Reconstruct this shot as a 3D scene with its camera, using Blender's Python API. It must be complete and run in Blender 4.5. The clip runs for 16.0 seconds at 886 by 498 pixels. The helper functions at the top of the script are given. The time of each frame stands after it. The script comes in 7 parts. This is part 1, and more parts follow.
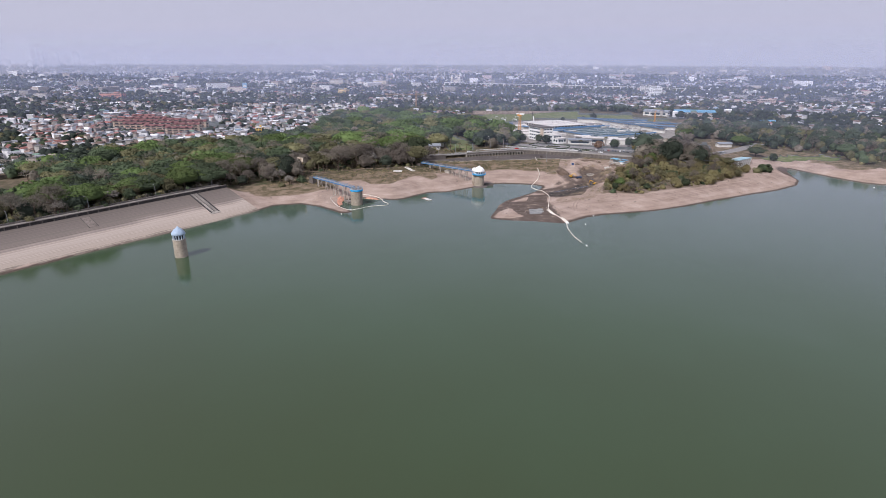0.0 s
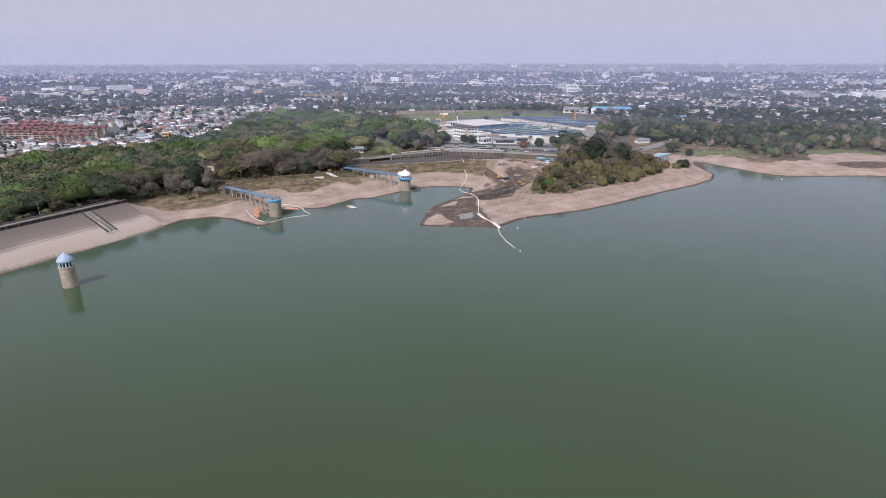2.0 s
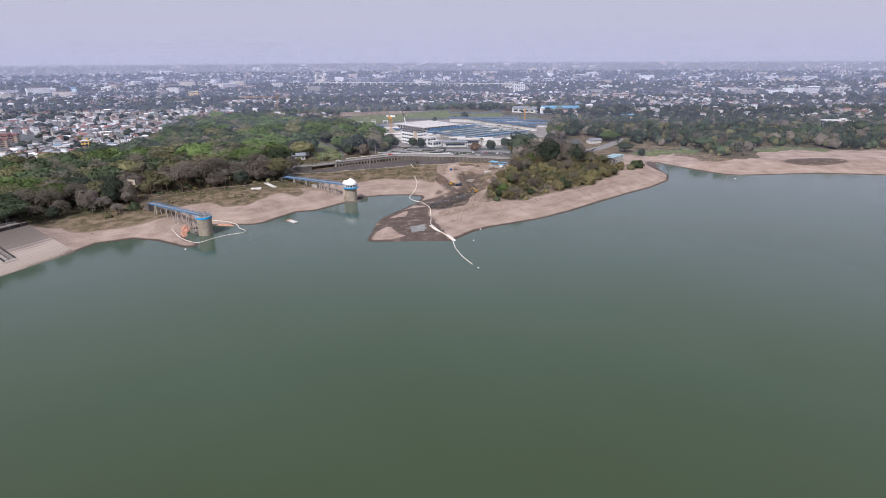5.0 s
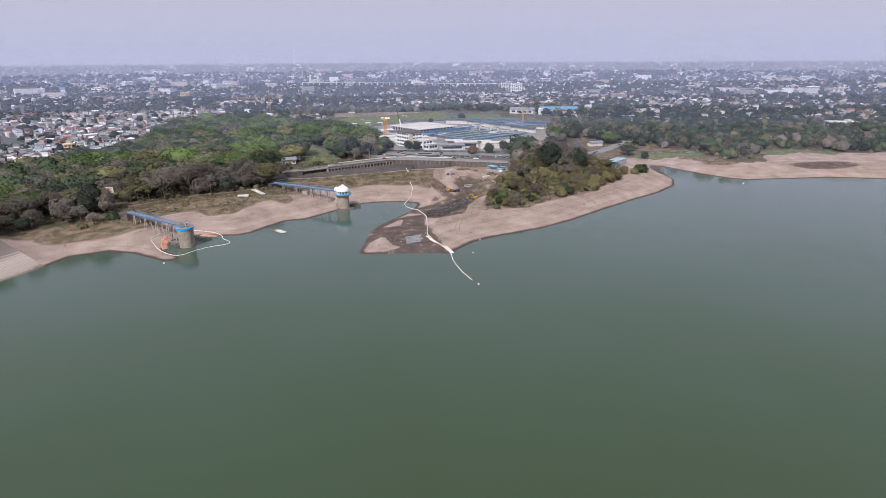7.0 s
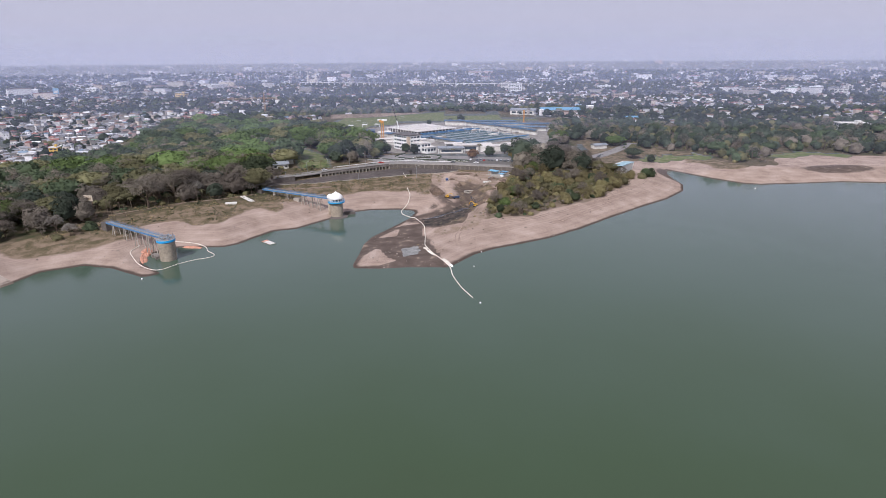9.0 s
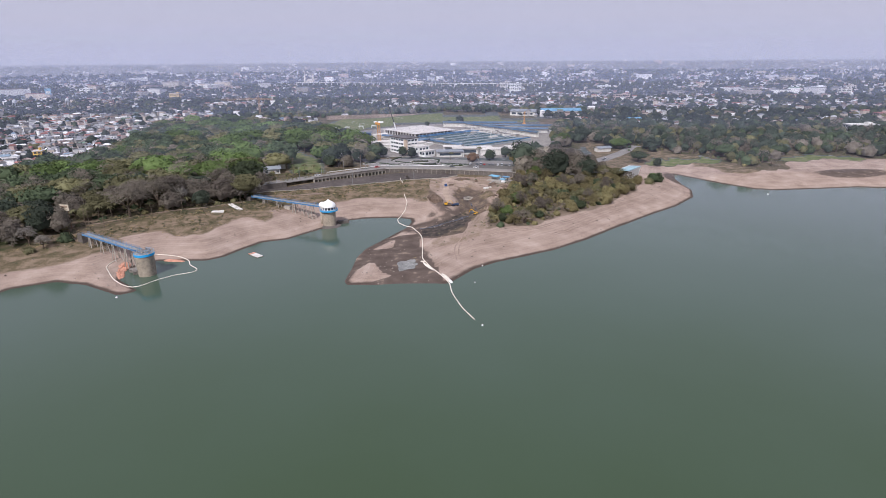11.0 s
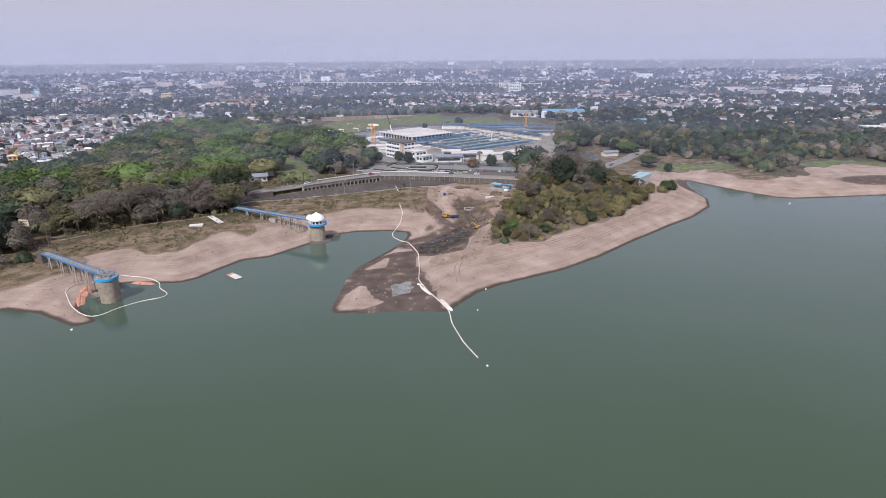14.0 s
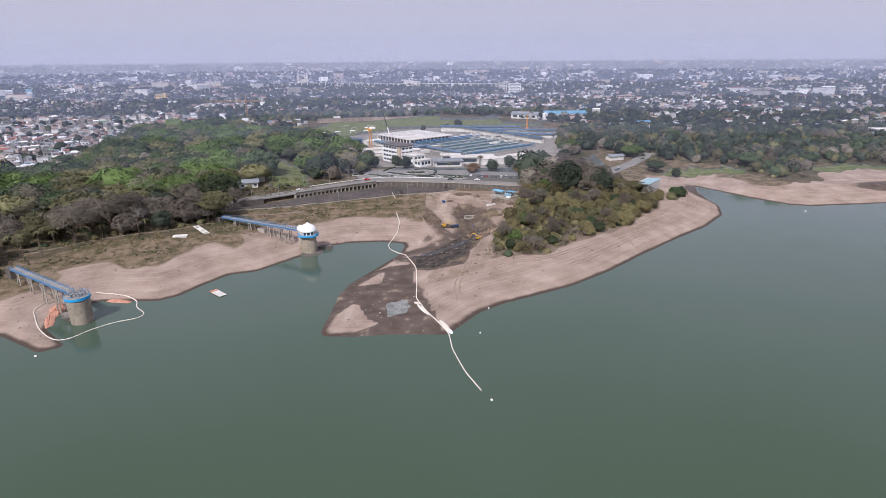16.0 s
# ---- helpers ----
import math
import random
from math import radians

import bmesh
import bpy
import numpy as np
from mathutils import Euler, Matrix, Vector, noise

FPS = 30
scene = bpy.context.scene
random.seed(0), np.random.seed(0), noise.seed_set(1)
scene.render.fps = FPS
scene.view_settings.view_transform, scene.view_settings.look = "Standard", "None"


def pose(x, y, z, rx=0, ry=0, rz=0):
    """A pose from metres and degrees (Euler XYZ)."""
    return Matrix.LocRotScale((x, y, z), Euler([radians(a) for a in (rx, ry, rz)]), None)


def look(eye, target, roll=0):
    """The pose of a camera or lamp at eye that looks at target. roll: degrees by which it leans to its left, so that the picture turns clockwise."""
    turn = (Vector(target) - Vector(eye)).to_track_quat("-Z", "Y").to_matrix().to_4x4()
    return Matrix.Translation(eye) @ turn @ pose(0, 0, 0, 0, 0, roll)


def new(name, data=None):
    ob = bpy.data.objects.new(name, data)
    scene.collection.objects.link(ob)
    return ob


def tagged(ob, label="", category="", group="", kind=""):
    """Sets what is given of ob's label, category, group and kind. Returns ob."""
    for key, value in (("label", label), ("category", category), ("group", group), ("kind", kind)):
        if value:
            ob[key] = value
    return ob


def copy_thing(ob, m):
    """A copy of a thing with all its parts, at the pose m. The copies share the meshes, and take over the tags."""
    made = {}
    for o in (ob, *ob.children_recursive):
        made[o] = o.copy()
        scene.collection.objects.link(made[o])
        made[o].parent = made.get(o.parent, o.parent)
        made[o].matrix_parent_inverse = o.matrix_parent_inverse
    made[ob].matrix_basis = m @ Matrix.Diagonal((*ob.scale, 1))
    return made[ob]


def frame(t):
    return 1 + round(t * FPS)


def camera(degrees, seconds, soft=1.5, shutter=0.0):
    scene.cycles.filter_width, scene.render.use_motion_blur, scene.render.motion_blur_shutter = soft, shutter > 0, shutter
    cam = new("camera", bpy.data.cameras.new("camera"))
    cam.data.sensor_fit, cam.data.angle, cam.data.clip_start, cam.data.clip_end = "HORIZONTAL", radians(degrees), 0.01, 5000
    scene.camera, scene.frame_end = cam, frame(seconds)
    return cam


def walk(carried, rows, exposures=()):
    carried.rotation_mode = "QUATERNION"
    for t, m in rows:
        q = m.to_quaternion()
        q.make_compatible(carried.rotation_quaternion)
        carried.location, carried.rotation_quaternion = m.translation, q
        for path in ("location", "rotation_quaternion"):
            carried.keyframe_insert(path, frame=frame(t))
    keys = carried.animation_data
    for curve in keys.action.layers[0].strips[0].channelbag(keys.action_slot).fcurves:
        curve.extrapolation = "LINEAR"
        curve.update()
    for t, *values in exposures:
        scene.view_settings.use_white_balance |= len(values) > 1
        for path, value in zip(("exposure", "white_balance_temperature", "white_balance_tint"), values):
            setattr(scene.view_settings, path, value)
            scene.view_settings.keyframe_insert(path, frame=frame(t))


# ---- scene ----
cam = camera(76.2, 16.0, soft=0.4)

# ---- the flight: seconds, eye, yaw, pitch, roll ----
ROWS = [
    (0, (8.00, -161.82, 98.83), 13.75, -18.42, 0.19),
    (0.5, (6.72, -156.98, 98.84), 13.43, -18.41, 0.19),
    (1, (5.82, -152.03, 98.99), 12.58, -18.44, 0.17),
    (1.5, (4.73, -147.48, 99.19), 9.77, -18.47, 0.04),
    (2, (4.07, -143.47, 99.48), 6.15, -18.53, -0.07),
    (2.5, (3.21, -139.60, 99.72), 3.03, -18.59, -0.20),
    (3, (2.59, -135.10, 99.88), 2.07, -18.62, -0.21),
    (3.5, (2.05, -130.08, 99.95), 1.57, -18.64, -0.22),
    (4, (1.98, -124.91, 99.95), 1.31, -18.63, -0.27),
    (6.5, (0.64, -97.93, 100.05), 0.64, -18.66, -0.33),
    (7.5, (0.56, -87.51, 100.18), 0.52, -18.66, -0.36),
    (9, (0.62, -71.27, 100.30), 0.48, -18.69, -0.41),
    (11.5, (0.45, -44.87, 100.75), 0.29, -18.74, -0.43),
    (12.5, (0.40, -34.39, 100.85), 0.23, -18.77, -0.43),
    (13.5, (0.22, -24.25, 100.92), 0.18, -18.81, -0.45),
    (14.5, (0.19, -13.75, 101.03), 0.13, -18.82, -0.45),
    (16, (0.00, 1.20, 101.08), 0.03, -18.79, -0.42),
]


def flight_pose(eye, yaw, pitch, roll):
    a, b = radians(yaw), radians(pitch)
    ahead = Vector((-math.sin(a) * math.cos(b), math.cos(a) * math.cos(b), math.sin(b)))
    return look(eye, Vector(eye) + ahead, roll)


walk(cam, [(t, flight_pose(e, y, p, r)) for t, e, y, p, r in ROWS])

# ---- hazy tropical sky and one sun ----
SUN_ELEVATION, SUN_FROM = 46.0, Vector((-0.40, -0.92, 0.0)).normalized()
world = bpy.data.worlds.new("hazy_sky")
scene.world = world
world.use_nodes = True
wn, wl = world.node_tree.nodes, world.node_tree.links
wn.clear()
sky = wn.new("ShaderNodeTexSky")
sky.sky_type, sky.sun_disc = "NISHITA", False
sky.sun_elevation = radians(SUN_ELEVATION)
sky.sun_rotation = math.atan2(SUN_FROM.x, SUN_FROM.y)
sky.air_density, sky.dust_density, sky.ozone_density = 1.6, 6.0, 2.0
dim = wn.new("ShaderNodeVectorMath")
dim.operation = "SCALE"
dim.inputs["Scale"].default_value = 0.07
wl.new(sky.outputs[0], dim.inputs[0])
veil = wn.new("ShaderNodeMix")
veil.data_type = "RGBA"
veil.inputs["Factor"].default_value = 0.85
wl.new(dim.outputs[0], veil.inputs[6])
veil.inputs[7].default_value = (0.505, 0.513, 0.675, 1)
back = wn.new("ShaderNodeBackground")
back.inputs["Strength"].default_value = 1.0
wl.new(veil.outputs[2], back.inputs["Color"])
wo = wn.new("ShaderNodeOutputWorld")
wl.new(back.outputs[0], wo.inputs[0])

sun = new("sun", bpy.data.lights.new("sun", "SUN"))
sun.data.energy, sun.data.angle, sun.data.color = 3.35, radians(0.8), (1.0, 0.965, 0.99)
sun_way = Vector((SUN_FROM.x * math.cos(radians(SUN_ELEVATION)), SUN_FROM.y * math.cos(radians(SUN_ELEVATION)), math.sin(radians(SUN_ELEVATION))))
sun.matrix_world = look(sun_way * 400, (0, 0, 0))
scene.view_settings.exposure = 0.20

# ---- materials ----
def material(name, colour, rough=0.8, metal=0.0, vary=0.12, scale=0.4, fine=6.0, bump=0.0, island=0.0, hue=0.0, spec=0.3, obj=0.0):
    """A surface with stains at two scales; island and obj vary it piece by piece."""
    m = bpy.data.materials.new(name)
    m.use_nodes = True
    n, l = m.node_tree.nodes, m.node_tree.links
    b = n["Principled BSDF"]
    b.inputs["Roughness"].default_value, b.inputs["Metallic"].default_value = rough, metal
    b.inputs["Specular IOR Level"].default_value = spec
    geo = n.new("ShaderNodeNewGeometry")
    big, small = n.new("ShaderNodeTexNoise"), n.new("ShaderNodeTexNoise")
    big.inputs["Scale"].default_value, small.inputs["Scale"].default_value = scale, fine
    big.inputs["Detail"].default_value, small.inputs["Detail"].default_value = 4, 3
    for t in (big, small):
        l.new(geo.outputs["Position"], t.inputs["Vector"])
    add = n.new("ShaderNodeMath")
    add.operation = "ADD"
    l.new(big.outputs["Fac"], add.inputs[0])
    l.new(small.outputs["Fac"], add.inputs[1])
    value = n.new("ShaderNodeMapRange")
    value.inputs["From Min"].default_value, value.inputs["From Max"].default_value = 0.6, 1.4
    value.inputs["To Min"].default_value, value.inputs["To Max"].default_value = 1 - 2 * vary, 1 + 2 * vary
    l.new(add.outputs[0], value.inputs["Value"])
    hsv = n.new("ShaderNodeHueSaturation")
    hsv.inputs["Color"].default_value = (*colour, 1)
    last = value.outputs[0]
    for amount, socket in ((island, geo.outputs["Random Per Island"]), (obj, None)):
        if amount:
            if socket is None:
                socket = n.new("ShaderNodeObjectInfo").outputs["Random"]
            r = n.new("ShaderNodeMapRange")
            r.inputs["To Min"].default_value, r.inputs["To Max"].default_value = 1 - amount, 1 + amount
            l.new(socket, r.inputs["Value"])
            mul = n.new("ShaderNodeMath")
            mul.operation = "MULTIPLY"
            l.new(last, mul.inputs[0])
            l.new(r.outputs[0], mul.inputs[1])
            last = mul.outputs[0]
            if hue:
                h = n.new("ShaderNodeMapRange")
                h.inputs["To Min"].default_value, h.inputs["To Max"].default_value = 0.5 - hue, 0.5 + hue
                l.new(socket, h.inputs["Value"])
                l.new(h.outputs[0], hsv.inputs["Hue"])
    l.new(last, hsv.inputs["Value"])
    l.new(hsv.outputs[0], b.inputs["Base Color"])
    if bump:
        bm_ = n.new("ShaderNodeBump")
        bm_.inputs["Strength"].default_value, bm_.inputs["Distance"].default_value = 0.6, bump
        l.new(add.outputs[0], bm_.inputs["Height"])
        l.new(bm_.outputs[0], b.inputs["Normal"])
    return m


CONCRETE = material("weathered_concrete", (0.34, 0.31, 0.27), 0.9, vary=0.2, scale=0.15, fine=1.3, bump=0.03)
DARK_CONCRETE = material("sooty_concrete", (0.12, 0.105, 0.095), 0.92, vary=0.25, scale=0.12, fine=1.2, bump=0.03)
GREY_CONCRETE = material("grimy_concrete", (0.20, 0.18, 0.16), 0.92, vary=0.25, scale=0.15, fine=1.2)
FADED_CONCRETE = material("faded_brown_concrete", (0.165, 0.138, 0.120), 0.92, vary=0.3, scale=0.3, fine=1.5)
SOOT = material("soot_black_concrete", (0.055, 0.050, 0.048), 0.92, vary=0.3, scale=0.2, fine=1.5)
STONE = material("tower_stone", (0.31, 0.265, 0.21), 0.92, vary=0.2, scale=0.18, fine=0.9, bump=0.03, obj=0.12)
BLUE = material("blue_paint", (0.075, 0.19, 0.35), 0.5, vary=0.12, scale=0.5)
BRIGHT_BLUE = material("bright_blue_paint", (0.03, 0.33, 0.66), 0.45, vary=0.08)
STEEL_BLUE = material("faded_blue_paint", (0.19, 0.31, 0.44), 0.55, vary=0.15)
DOME_GREY = material("grey_blue_dome_paint", (0.33, 0.42, 0.52), 0.5, vary=0.12, scale=0.6)
WHITE = material("white_paint", (0.78, 0.78, 0.76), 0.55, vary=0.05, scale=0.5)
OFF_WHITE = material("stained_white_paint", (0.62, 0.60, 0.56), 0.7, vary=0.14, scale=0.2)
BOOM = material("boom_fabric", (0.68, 0.63, 0.55), 0.6, vary=0.14, scale=0.6, obj=0.1)
TARP = material("orange_tarpaulin", (0.48, 0.24, 0.165), 0.6, vary=0.25, scale=0.5, bump=0.05)
RUST = material("rusty_steel", (0.18, 0.10, 0.06), 0.8, vary=0.25, scale=0.8)
YELLOW = material("machine_yellow", (0.62, 0.35, 0.03), 0.5, vary=0.12)
ORANGE = material("crane_orange", (0.58, 0.27, 0.06), 0.5, vary=0.1)
BLACK = material("black_rubber", (0.025, 0.025, 0.025), 0.8)
GLASS = material("dark_glass", (0.04, 0.055, 0.07), 0.12, vary=0.05, spec=0.6)
ASPHALT = material("asphalt", (0.115, 0.108, 0.10), 0.92, vary=0.15, scale=0.05, fine=0.6)
PALE_ROAD = material("concrete_road", (0.215, 0.203, 0.19), 0.9, vary=0.12, scale=0.05, fine=0.8)
ROOF_WHITE = material("pale_roof_sheet", (0.56, 0.53, 0.50), 0.6, vary=0.15, scale=0.06, fine=0.8)
ROOF_BLUE = material("blue_roof_sheet", (0.13, 0.30, 0.45), 0.5, vary=0.12, scale=0.1)
ROOF_TEAL = material("dark_teal_basin_cover", (0.050, 0.090, 0.100), 0.9, vary=0.2, scale=0.08, fine=0.9)
ROOF_RED = material("maroon_tile_roof", (0.175, 0.078, 0.072), 0.8, vary=0.2, scale=0.1, obj=0.15)
WALL_CREAM = material("cream_wall", (0.58, 0.47, 0.36), 0.85, vary=0.12, obj=0.12)
DARK_ROOF = material("dark_grey_roof", (0.11, 0.10, 0.095), 0.7, vary=0.2, scale=0.1)
BARK = material("bark", (0.13, 0.10, 0.075), 0.95, vary=0.25, scale=1.0)
def leafy(name, colour, obj=0.26):
    """Foliage: part of the light passes through the leaves."""
    m = material(name, colour, 0.85, vary=0.22, scale=0.06, fine=1.6, bump=0.35, island=0.10, obj=obj, hue=0.010, spec=0.12)
    n, l = m.node_tree.nodes, m.node_tree.links
    b = n["Principled BSDF"]
    through_, mix = n.new("ShaderNodeBsdfTranslucent"), n.new("ShaderNodeMixShader")
    l.new(b.inputs["Base Color"].links[0].from_socket, through_.inputs["Color"])
    mix.inputs[0].default_value = 0.3
    tone, lift, scale_ = n.new("ShaderNodeAttribute"), n.new("ShaderNodeMath"), n.new("ShaderNodeMath")
    tone.attribute_name = "tone"
    hsv = b.inputs["Base Color"].links[0].from_node
    lift.operation, scale_.operation = "MULTIPLY_ADD", "MULTIPLY"
    l.new(tone.outputs["Fac"], lift.inputs[0])
    lift.inputs[1].default_value, lift.inputs[2].default_value = 0.38, 1.0
    l.new(hsv.inputs["Value"].links[0].from_socket, scale_.inputs[0])
    l.new(lift.outputs[0], scale_.inputs[1])
    l.new(scale_.outputs[0], hsv.inputs["Value"])
    l.new(b.outputs[0], mix.inputs[1])
    l.new(through_.outputs[0], mix.inputs[2])
    l.new(mix.outputs[0], n["Material Output"].inputs["Surface"])
    return m


LEAF = {
    "bright": leafy("bright_green_leaves", (0.108, 0.148, 0.054)),
    "green": leafy("green_leaves", (0.074, 0.096, 0.055)),
    "dark": leafy("dark_green_leaves", (0.062, 0.077, 0.057)),
    "olive": leafy("olive_leaves", (0.142, 0.134, 0.074)),
    "brown": leafy("dry_brown_twigs", (0.172, 0.149, 0.124)),
    "grey": leafy("grey_bare_twigs", (0.23, 0.21, 0.185)),
    "rust": leafy("rust_leaves", (0.176, 0.105, 0.068)),
    "khaki": leafy("khaki_thicket_leaves", (0.205, 0.178, 0.092)),
    "umber": leafy("dark_umber_leaves", (0.168, 0.146, 0.120)),
    "yellow": leafy("yellow_leaves", (0.220, 0.182, 0.064)),
}


def water_material():
    m = bpy.data.materials.new("murky_green_water")
    m.use_nodes = True
    n, l = m.node_tree.nodes, m.node_tree.links
    b = n["Principled BSDF"]
    b.inputs["Roughness"].default_value, b.inputs["IOR"].default_value = 0.085, 1.33
    geo = n.new("ShaderNodeNewGeometry")
    drift = n.new("ShaderNodeTexNoise")
    drift.inputs["Scale"].default_value, drift.inputs["Detail"].default_value = 0.012, 5
    l.new(geo.outputs["Position"], drift.inputs["Vector"])
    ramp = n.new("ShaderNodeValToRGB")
    # olive out on the lake, paler towards the shallows: silt and painted sky reflection
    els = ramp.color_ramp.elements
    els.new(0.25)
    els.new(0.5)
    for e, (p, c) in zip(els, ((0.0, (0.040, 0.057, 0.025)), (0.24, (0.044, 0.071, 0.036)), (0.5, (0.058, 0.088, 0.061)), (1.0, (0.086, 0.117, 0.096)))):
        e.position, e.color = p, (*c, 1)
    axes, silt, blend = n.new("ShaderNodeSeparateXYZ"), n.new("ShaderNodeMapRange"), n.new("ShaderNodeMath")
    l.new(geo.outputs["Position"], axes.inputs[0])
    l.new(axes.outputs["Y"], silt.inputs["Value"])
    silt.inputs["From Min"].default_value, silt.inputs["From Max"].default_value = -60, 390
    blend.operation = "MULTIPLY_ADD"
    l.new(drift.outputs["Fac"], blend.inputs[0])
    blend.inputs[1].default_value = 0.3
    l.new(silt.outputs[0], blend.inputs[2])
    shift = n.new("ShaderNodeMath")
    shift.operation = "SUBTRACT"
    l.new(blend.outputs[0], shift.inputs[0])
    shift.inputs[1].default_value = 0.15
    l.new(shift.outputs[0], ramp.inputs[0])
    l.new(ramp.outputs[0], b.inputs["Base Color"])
    wave, fine = n.new("ShaderNodeTexNoise"), n.new("ShaderNodeTexNoise")
    wave.inputs["Scale"].default_value, wave.inputs["Detail"].default_value = 0.6, 3
    fine.inputs["Scale"].default_value = 3.0
    for t in (wave, fine):
        l.new(geo.outputs["Position"], t.inputs["Vector"])
    add = n.new("ShaderNodeMath")
    l.new(wave.outputs["Fac"], add.inputs[0])
    l.new(fine.outputs["Fac"], add.inputs[1])
    bump = n.new("ShaderNodeBump")
    bump.inputs["Strength"].default_value, bump.inputs["Distance"].default_value = 0.18, 0.05
    l.new(add.outputs[0], bump.inputs["Height"])
    l.new(bump.outputs[0], b.inputs["Normal"])
    return m


def ground_material():
    """Dried lake bed, grass and soil: terraces by height, zones from the mesh's own attribute."""
    m = bpy.data.materials.new("lake_shore_ground")
    m.use_nodes = True
    n, l = m.node_tree.nodes, m.node_tree.links
    b = n["Principled BSDF"]
    b.inputs["Roughness"].default_value, b.inputs["Specular IOR Level"].default_value = 0.95, 0.15
    geo = n.new("ShaderNodeNewGeometry")
    zone = n.new("ShaderNodeVertexColor")
    zone.layer_name = "zone"
    parts_ = n.new("ShaderNodeSeparateColor")
    l.new(zone.outputs["Color"], parts_.inputs[0])
    xyz = n.new("ShaderNodeSeparateXYZ")
    l.new(geo.outputs["Position"], xyz.inputs[0])

    def noise_(scale, detail=5):
        t = n.new("ShaderNodeTexNoise")
        t.inputs["Scale"].default_value, t.inputs["Detail"].default_value = scale, detail
        l.new(geo.outputs["Position"], t.inputs["Vector"])
        return t.outputs["Fac"]

    def ramp_(socket, *stops):
        r = n.new("ShaderNodeValToRGB")
        els = r.color_ramp.elements
        while len(els) < len(stops):
            els.new(0.5)
        for e, (p, c) in zip(els, stops):
            e.position, e.color = p, (*c, 1)
        l.new(socket, r.inputs[0])
        return r.outputs[0]

    def mix_(f, a, c):
        x = n.new("ShaderNodeMix")
        x.data_type = "RGBA"
        l.new(f, x.inputs["Factor"])
        l.new(a, x.inputs[6])
        l.new(c, x.inputs[7])
        return x.outputs[2]

    def math_(op, a, c=None, value=0.5):
        x = n.new("ShaderNodeMath")
        x.operation = op
        l.new(a, x.inputs[0])
        if c is None:
            x.inputs[1].default_value = value
        else:
            l.new(c, x.inputs[1])
        return x.outputs[0]

    def range_(s, a, c):
        x = n.new("ShaderNodeMapRange")
        x.interpolation_type = "SMOOTHSTEP"
        x.inputs["From Min"].default_value, x.inputs["From Max"].default_value = a, c
        l.new(s, x.inputs["Value"])
        return x.outputs[0]

    broad, mid, fine = noise_(0.03), noise_(0.18), noise_(1.6)
    # old waterlines and tyre lines: thin stripes that follow the shore and wander a little
    away = math_("MULTIPLY", zone.outputs["Alpha"], value=100.0)
    level = math_("ADD", away, math_("ADD", math_("MULTIPLY", mid, value=1.6), math_("MULTIPLY", fine, value=0.5)))

    def stripes_(scale):
        x = n.new("ShaderNodeTexNoise")
        x.noise_dimensions = "1D"
        x.inputs["Scale"].default_value, x.inputs["Detail"].default_value = scale, 3
        l.new(level, x.inputs["W"])
        return x.outputs["Fac"]

    grain = noise_(5.0, 3)
    lines = math_("ADD", math_("MULTIPLY", stripes_(0.16), value=0.18), math_("MULTIPLY", stripes_(0.8), value=0.10))
    bed = ramp_(math_("ADD", lines, math_("ADD", math_("MULTIPLY", math_("ADD", fine, grain), value=0.18), math_("MULTIPLY", noise_(0.09, 9), value=0.36))),
                (0.38, (0.200, 0.148, 0.118)), (0.46, (0.282, 0.212, 0.172)), (0.53, (0.342, 0.263, 0.217)), (0.61, (0.420, 0.337, 0.284)))
    mud = ramp_(mid, (0.35, (0.085, 0.064, 0.054)), (0.6, (0.125, 0.096, 0.080)), (0.72, (0.27, 0.21, 0.165)))
    wet = ramp_(fine, (0.3, (0.060, 0.044, 0.036)), (0.7, (0.095, 0.07, 0.056)))
    grass = ramp_(math_("ADD", math_("MULTIPLY", mid, value=0.6), math_("MULTIPLY", fine, value=0.4)),
                  (0.36, (0.062, 0.060, 0.031)), (0.47, (0.125, 0.098, 0.060)), (0.60, (0.225, 0.168, 0.122)))
    slime = ramp_(noise_(0.35), (0.35, (0.030, 0.028, 0.026)), (0.55, (0.070, 0.058, 0.050)), (0.7, (0.120, 0.092, 0.076)))
    litter = ramp_(math_("ADD", math_("MULTIPLY", broad, value=0.5), math_("MULTIPLY", mid, value=0.5)),
                   (0.38, (0.050, 0.056, 0.026)), (0.52, (0.105, 0.083, 0.055)), (0.64, (0.19, 0.145, 0.105)))
    town = ramp_(mid, (0.45, (0.075, 0.088, 0.082)), (0.60, (0.125, 0.130, 0.132)), (0.72, (0.20, 0.20, 0.20)))
    lawn = ramp_(mid, (0.35, (0.092, 0.118, 0.045)), (0.55, (0.135, 0.150, 0.066)), (0.72, (0.21, 0.18, 0.12)))
    shore = range_(math_("ADD", xyz.outputs["Z"], math_("MULTIPLY", mid, value=0.3)), 0.35, 0.75)
    colour = mix_(shore, wet, bed)
    colour = mix_(range_(math_("ADD", parts_.outputs[0], math_("MULTIPLY", mid, value=0.5)), 0.6, 0.85), colour, mud)
    colour = mix_(range_(math_("ADD", parts_.outputs[0], math_("MULTIPLY", mid, value=0.4)), 1.45, 1.6), colour, slime)
    colour = mix_(range_(math_("ADD", parts_.outputs[1], math_("MULTIPLY", mid, value=0.8)), 0.75, 1.05), colour, grass)
    high = math_("MULTIPLY", parts_.outputs[2], value=3.0)
    colour = mix_(range_(math_("ADD", high, math_("MULTIPLY", mid, value=0.4)), 0.9, 1.3), colour, litter)
    colour = mix_(range_(high, 1.6, 2.0), colour, town)
    colour = mix_(range_(high, 2.5, 2.9), colour, lawn)
    l.new(colour, b.inputs["Base Color"])
